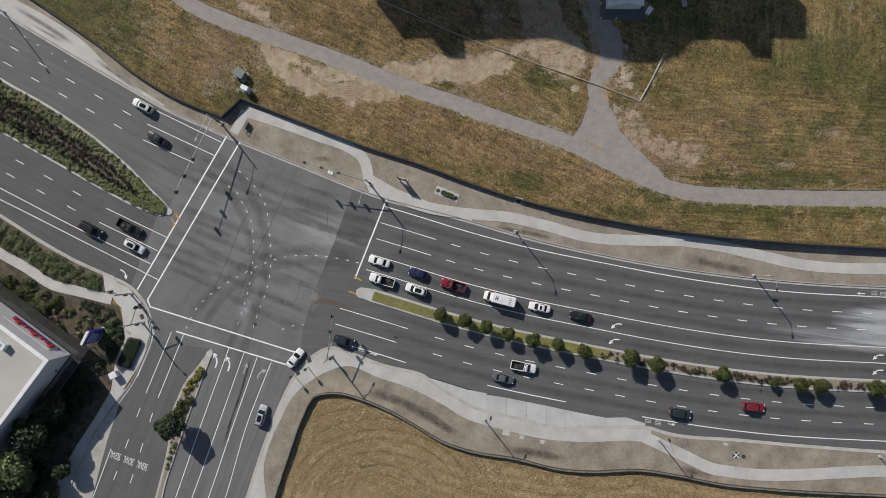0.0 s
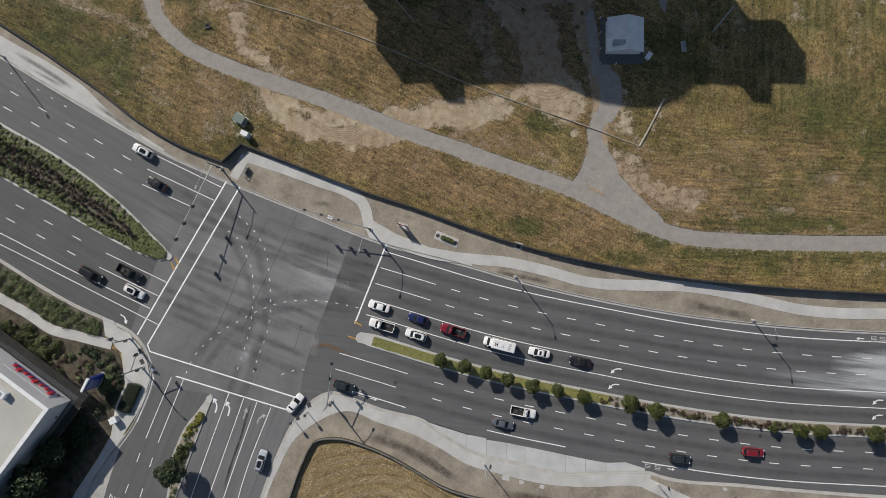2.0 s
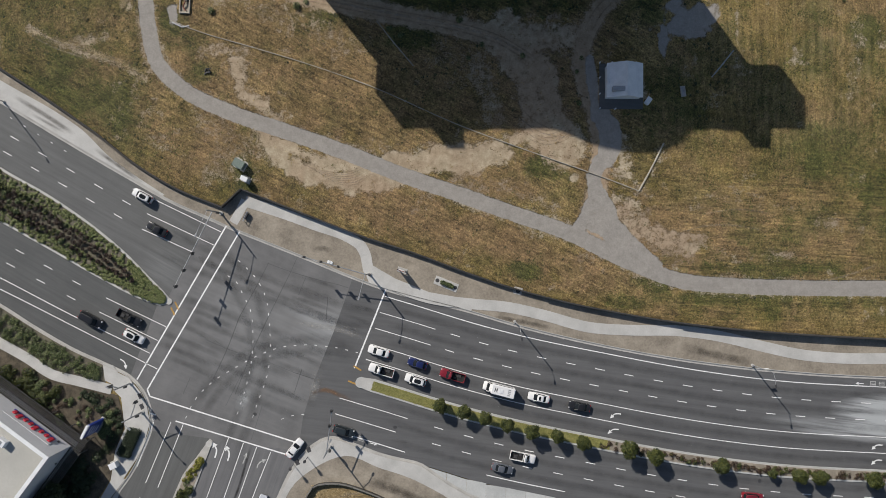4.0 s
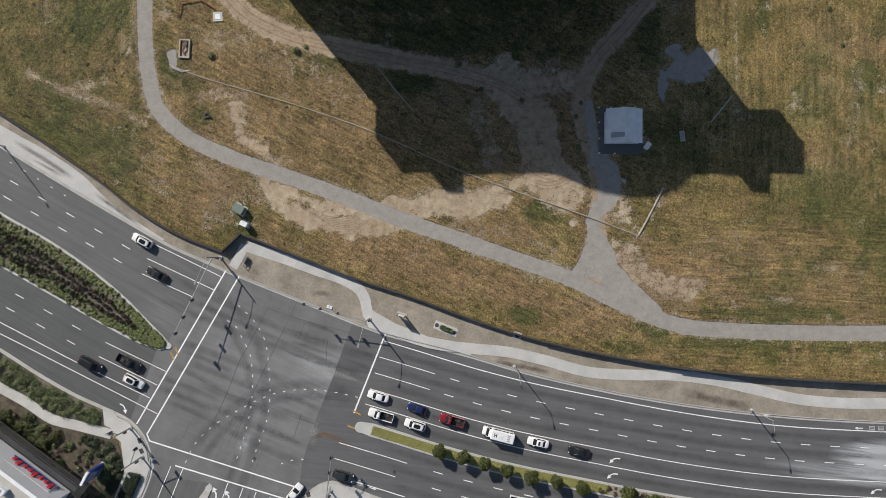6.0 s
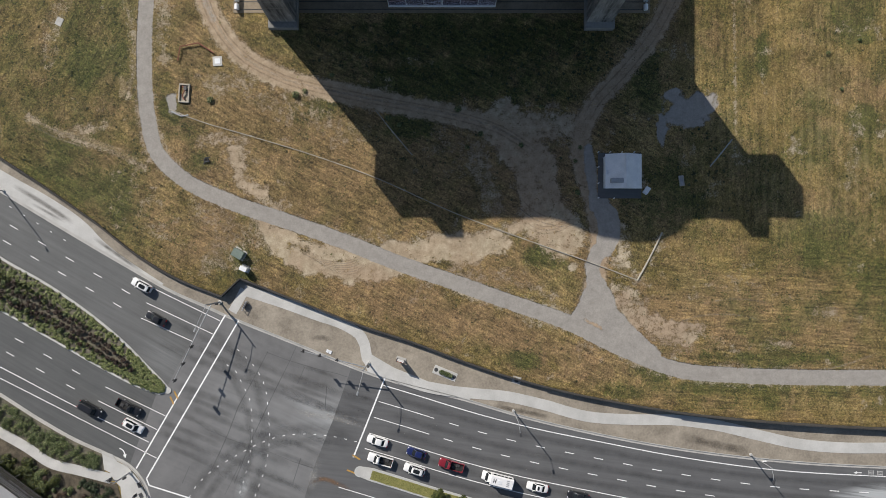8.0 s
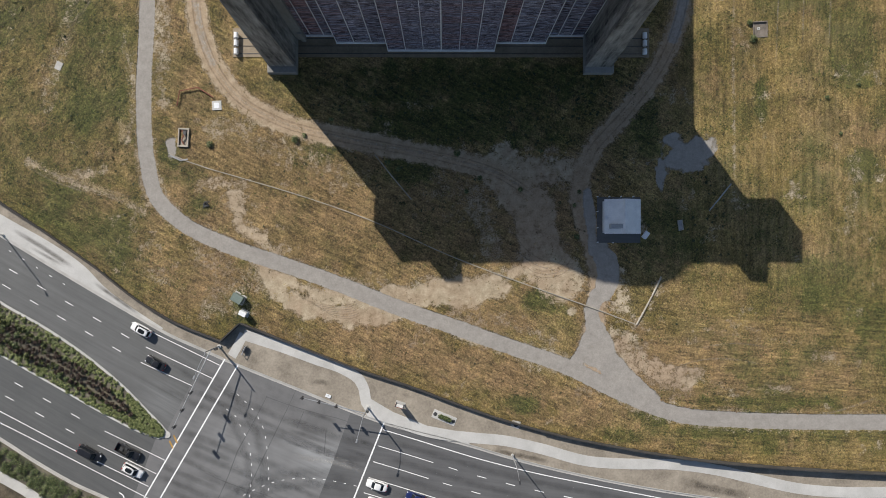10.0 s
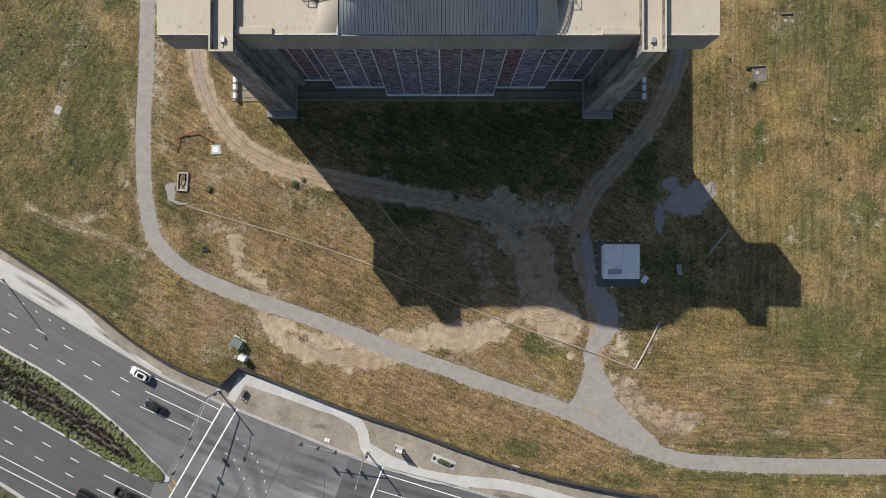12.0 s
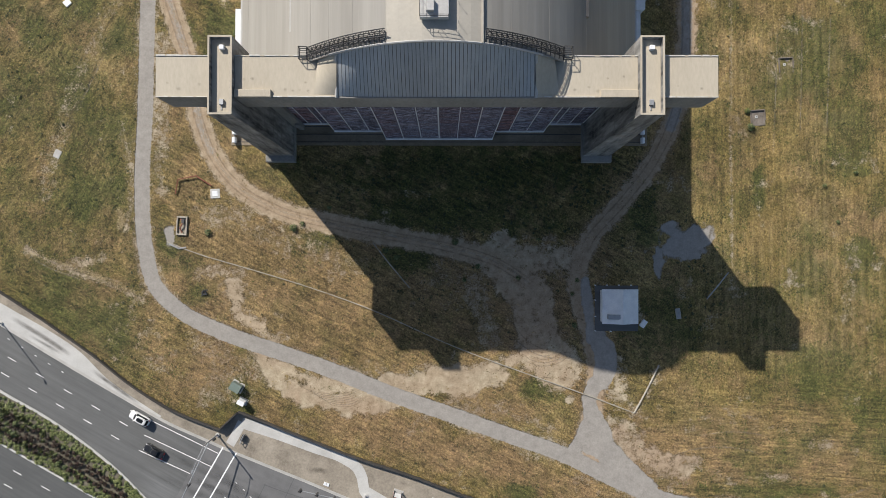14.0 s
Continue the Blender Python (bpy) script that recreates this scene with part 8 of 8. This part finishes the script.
    for (ax, ay), (bx, by) in (((x1 - 0.16, -W + 0.14), (t1 - 0.02, -W + 0.27)), ((x1 - 0.16, W - 0.14), (t1 - 0.02, W - 0.27)), ((x0 + 0.12, -W + 0.14), (t0 + 0.02, -W + 0.27)), ((x0 + 0.12, W - 0.14), (t0 + 0.02, W - 0.27))):
        part("pillar", tube(bmesh.new(), (ax, ay, zb), (bx, by, zt), 0.055, sides=6), colour, c)
    for y in (-W - 0.13, W + 0.01):
        part("mirror", boxes((x1 - 0.45, x1 - 0.28, y, y + 0.12, zb - 0.02, zb + 0.13), bevel=0.03), colour, c)
    part("bumper", tubes([(f - 0.16, -W + 0.2, 0.42), (f - 0.02, -W + 0.5, 0.42), (f - 0.02, W - 0.5, 0.42), (f - 0.16, W - 0.2, 0.42)], 0.09, 6), STEEL_DARK, c)
    part("number_plate", boxes((r - 0.06, r - 0.03, -0.18, 0.18, 0.6, 0.74)), WHITE, c)
    rad = 0.33 if kind in ("sedan", "hatch") else 0.39
    for x in (r + (0.95 if kind != "pickup" else 1.2), f - 0.92):
        for y in (-W + 0.02, W - 0.24):
            wh = part("wheel", tube(bmesh.new(), (x, y, rad), (x, y + 0.22, rad), rad, sides=14), RUBBER, c)
            part("rim", tube(bmesh.new(), (x, y - 0.01, rad), (x, y + 0.23, rad), rad * 0.6, sides=10), STEEL, wh)
    hz = 0.6 if kind in ("sedan", "hatch") else 0.78
    for y, s in ((-W + 0.16, -1), (W - 0.46, 1)):
        part("headlight", boxes((f - 0.34, f - 0.1, y, y + 0.3, hz, hz + 0.15), bevel=0.03), LAMP_CLEAR, c)
        part("taillight", boxes((r + 0.0, r + 0.16, y, y + 0.3, hz + 0.12, hz + 0.3), bevel=0.03), LAMP_RED, c)
    return c


P_WHITE, P_BLACK, P_RED = paint_mat("white_car_paint", (0.78, 0.78, 0.78)), paint_mat("black_car_paint", (0.012, 0.012, 0.014)), paint_mat("red_car_paint", (0.20, 0.010, 0.022))
P_BLUE, P_GREY, P_SLATE = paint_mat("blue_car_paint", (0.008, 0.016, 0.085)), paint_mat("grey_car_paint", (0.10, 0.11, 0.13)), paint_mat("dark_slate_car_paint", (0.022, 0.03, 0.035))
P_SILVER = paint_mat("silver_car_paint", (0.42, 0.45, 0.50))
back = lambda p: tuple(-along(E_LINE, nearest(E_LINE, *p))[1])
fore = lambda p: tuple(along(E_LINE, nearest(E_LINE, *p))[1])
for kind, colour, label, p, roof in (
        ("sedan", P_WHITE, "white sedan waiting at the stop line", [(-14.6, -1.8)][0], False),
        ("pickup", P_WHITE, "white pickup with a dark bed waiting in the turn lane", [(-14.0, -5.9)][0], False),
        ("hatch", P_BLUE, "dark blue hatchback waiting in the turn lane", [(-6.1, -4.4)][0], False),
        ("suv", P_WHITE, "white car with a dark sunroof in the turn lane", [(-6.5, -8.0)][0], True),
        ("pickup", P_RED, "dark red pickup with an open bed in the turn lane", [(1.6, -7.0)][0], False),
        ("bus", P_WHITE, "white shuttle bus with dark roof marks", [(11.7, -9.9)][0], False),
        ("sedan", P_WHITE, "white sedan with a dark sunroof behind the shuttle bus", [(20.5, -11.8)][0], True),
        ("sedan", P_BLACK, "black sedan at the end of the queue", [(29.4, -13.7)][0], False)):
    vehicle(kind, colour, label, p, back(p), {"pickup": "pickup_truck", "bus": "shuttle_bus"}.get(kind, "car"), roof)
for kind, colour, label, p, roof in (
        ("pickup", P_WHITE, "white pickup driving along the avenue", [(17.0, -24.8)][0], False),
        ("sedan", P_GREY, "blue-grey sedan driving along the avenue", [(12.6, -27.3)][0], False),
        ("suv", P_SLATE, "dark green-black car driving along the avenue", [(51.2, -34.8)][0], False),
        ("suv", P_RED, "red car driving along the avenue", [(67.2, -33.4)][0], False),
        ("suv", P_SLATE, "dark grey car leaving the crossing", [(-22.2, -19.2)][0], False)):
    vehicle(kind, colour, label, p, fore(p), {"pickup": "pickup_truck"}.get(kind, "car"), roof)
for kind, colour, label, p, way, roof in (
        ("suv", P_WHITE, "white car with a dark sunroof at the stop line", [(-68.3, 1.4)][0], (0.88, -0.47), True),
        ("pickup", P_BLACK, "black pickup waiting at the stop line", [(-69.4, 5.5)][0], (0.88, -0.47), False),
        ("large", P_BLACK, "large black car waiting behind the pickup", [(-77.9, 5.1)][0], (0.88, -0.47), False),
        ("sedan", P_WHITE, "white sedan turning at the corner kerb", [(-32.9, -23.0)][0], (0.62, 0.78), False),
        ("suv", P_SILVER, "silver car with a dark sunroof in the side street", [(-40.3, -35.5)][0], (0.3, 0.95), True),
        ("suv", P_WHITE, "white car driving away from the crossing", [(-66.7, 32.3)][0], (-0.88, 0.47), True),
        ("sedan", P_BLACK, "black car driving away from the crossing", [(-63.5, 25.0)][0], (-0.88, 0.47), False)):
    vehicle(kind, colour, label, p, way, {"pickup": "pickup_truck"}.get(kind, "car"), roof)
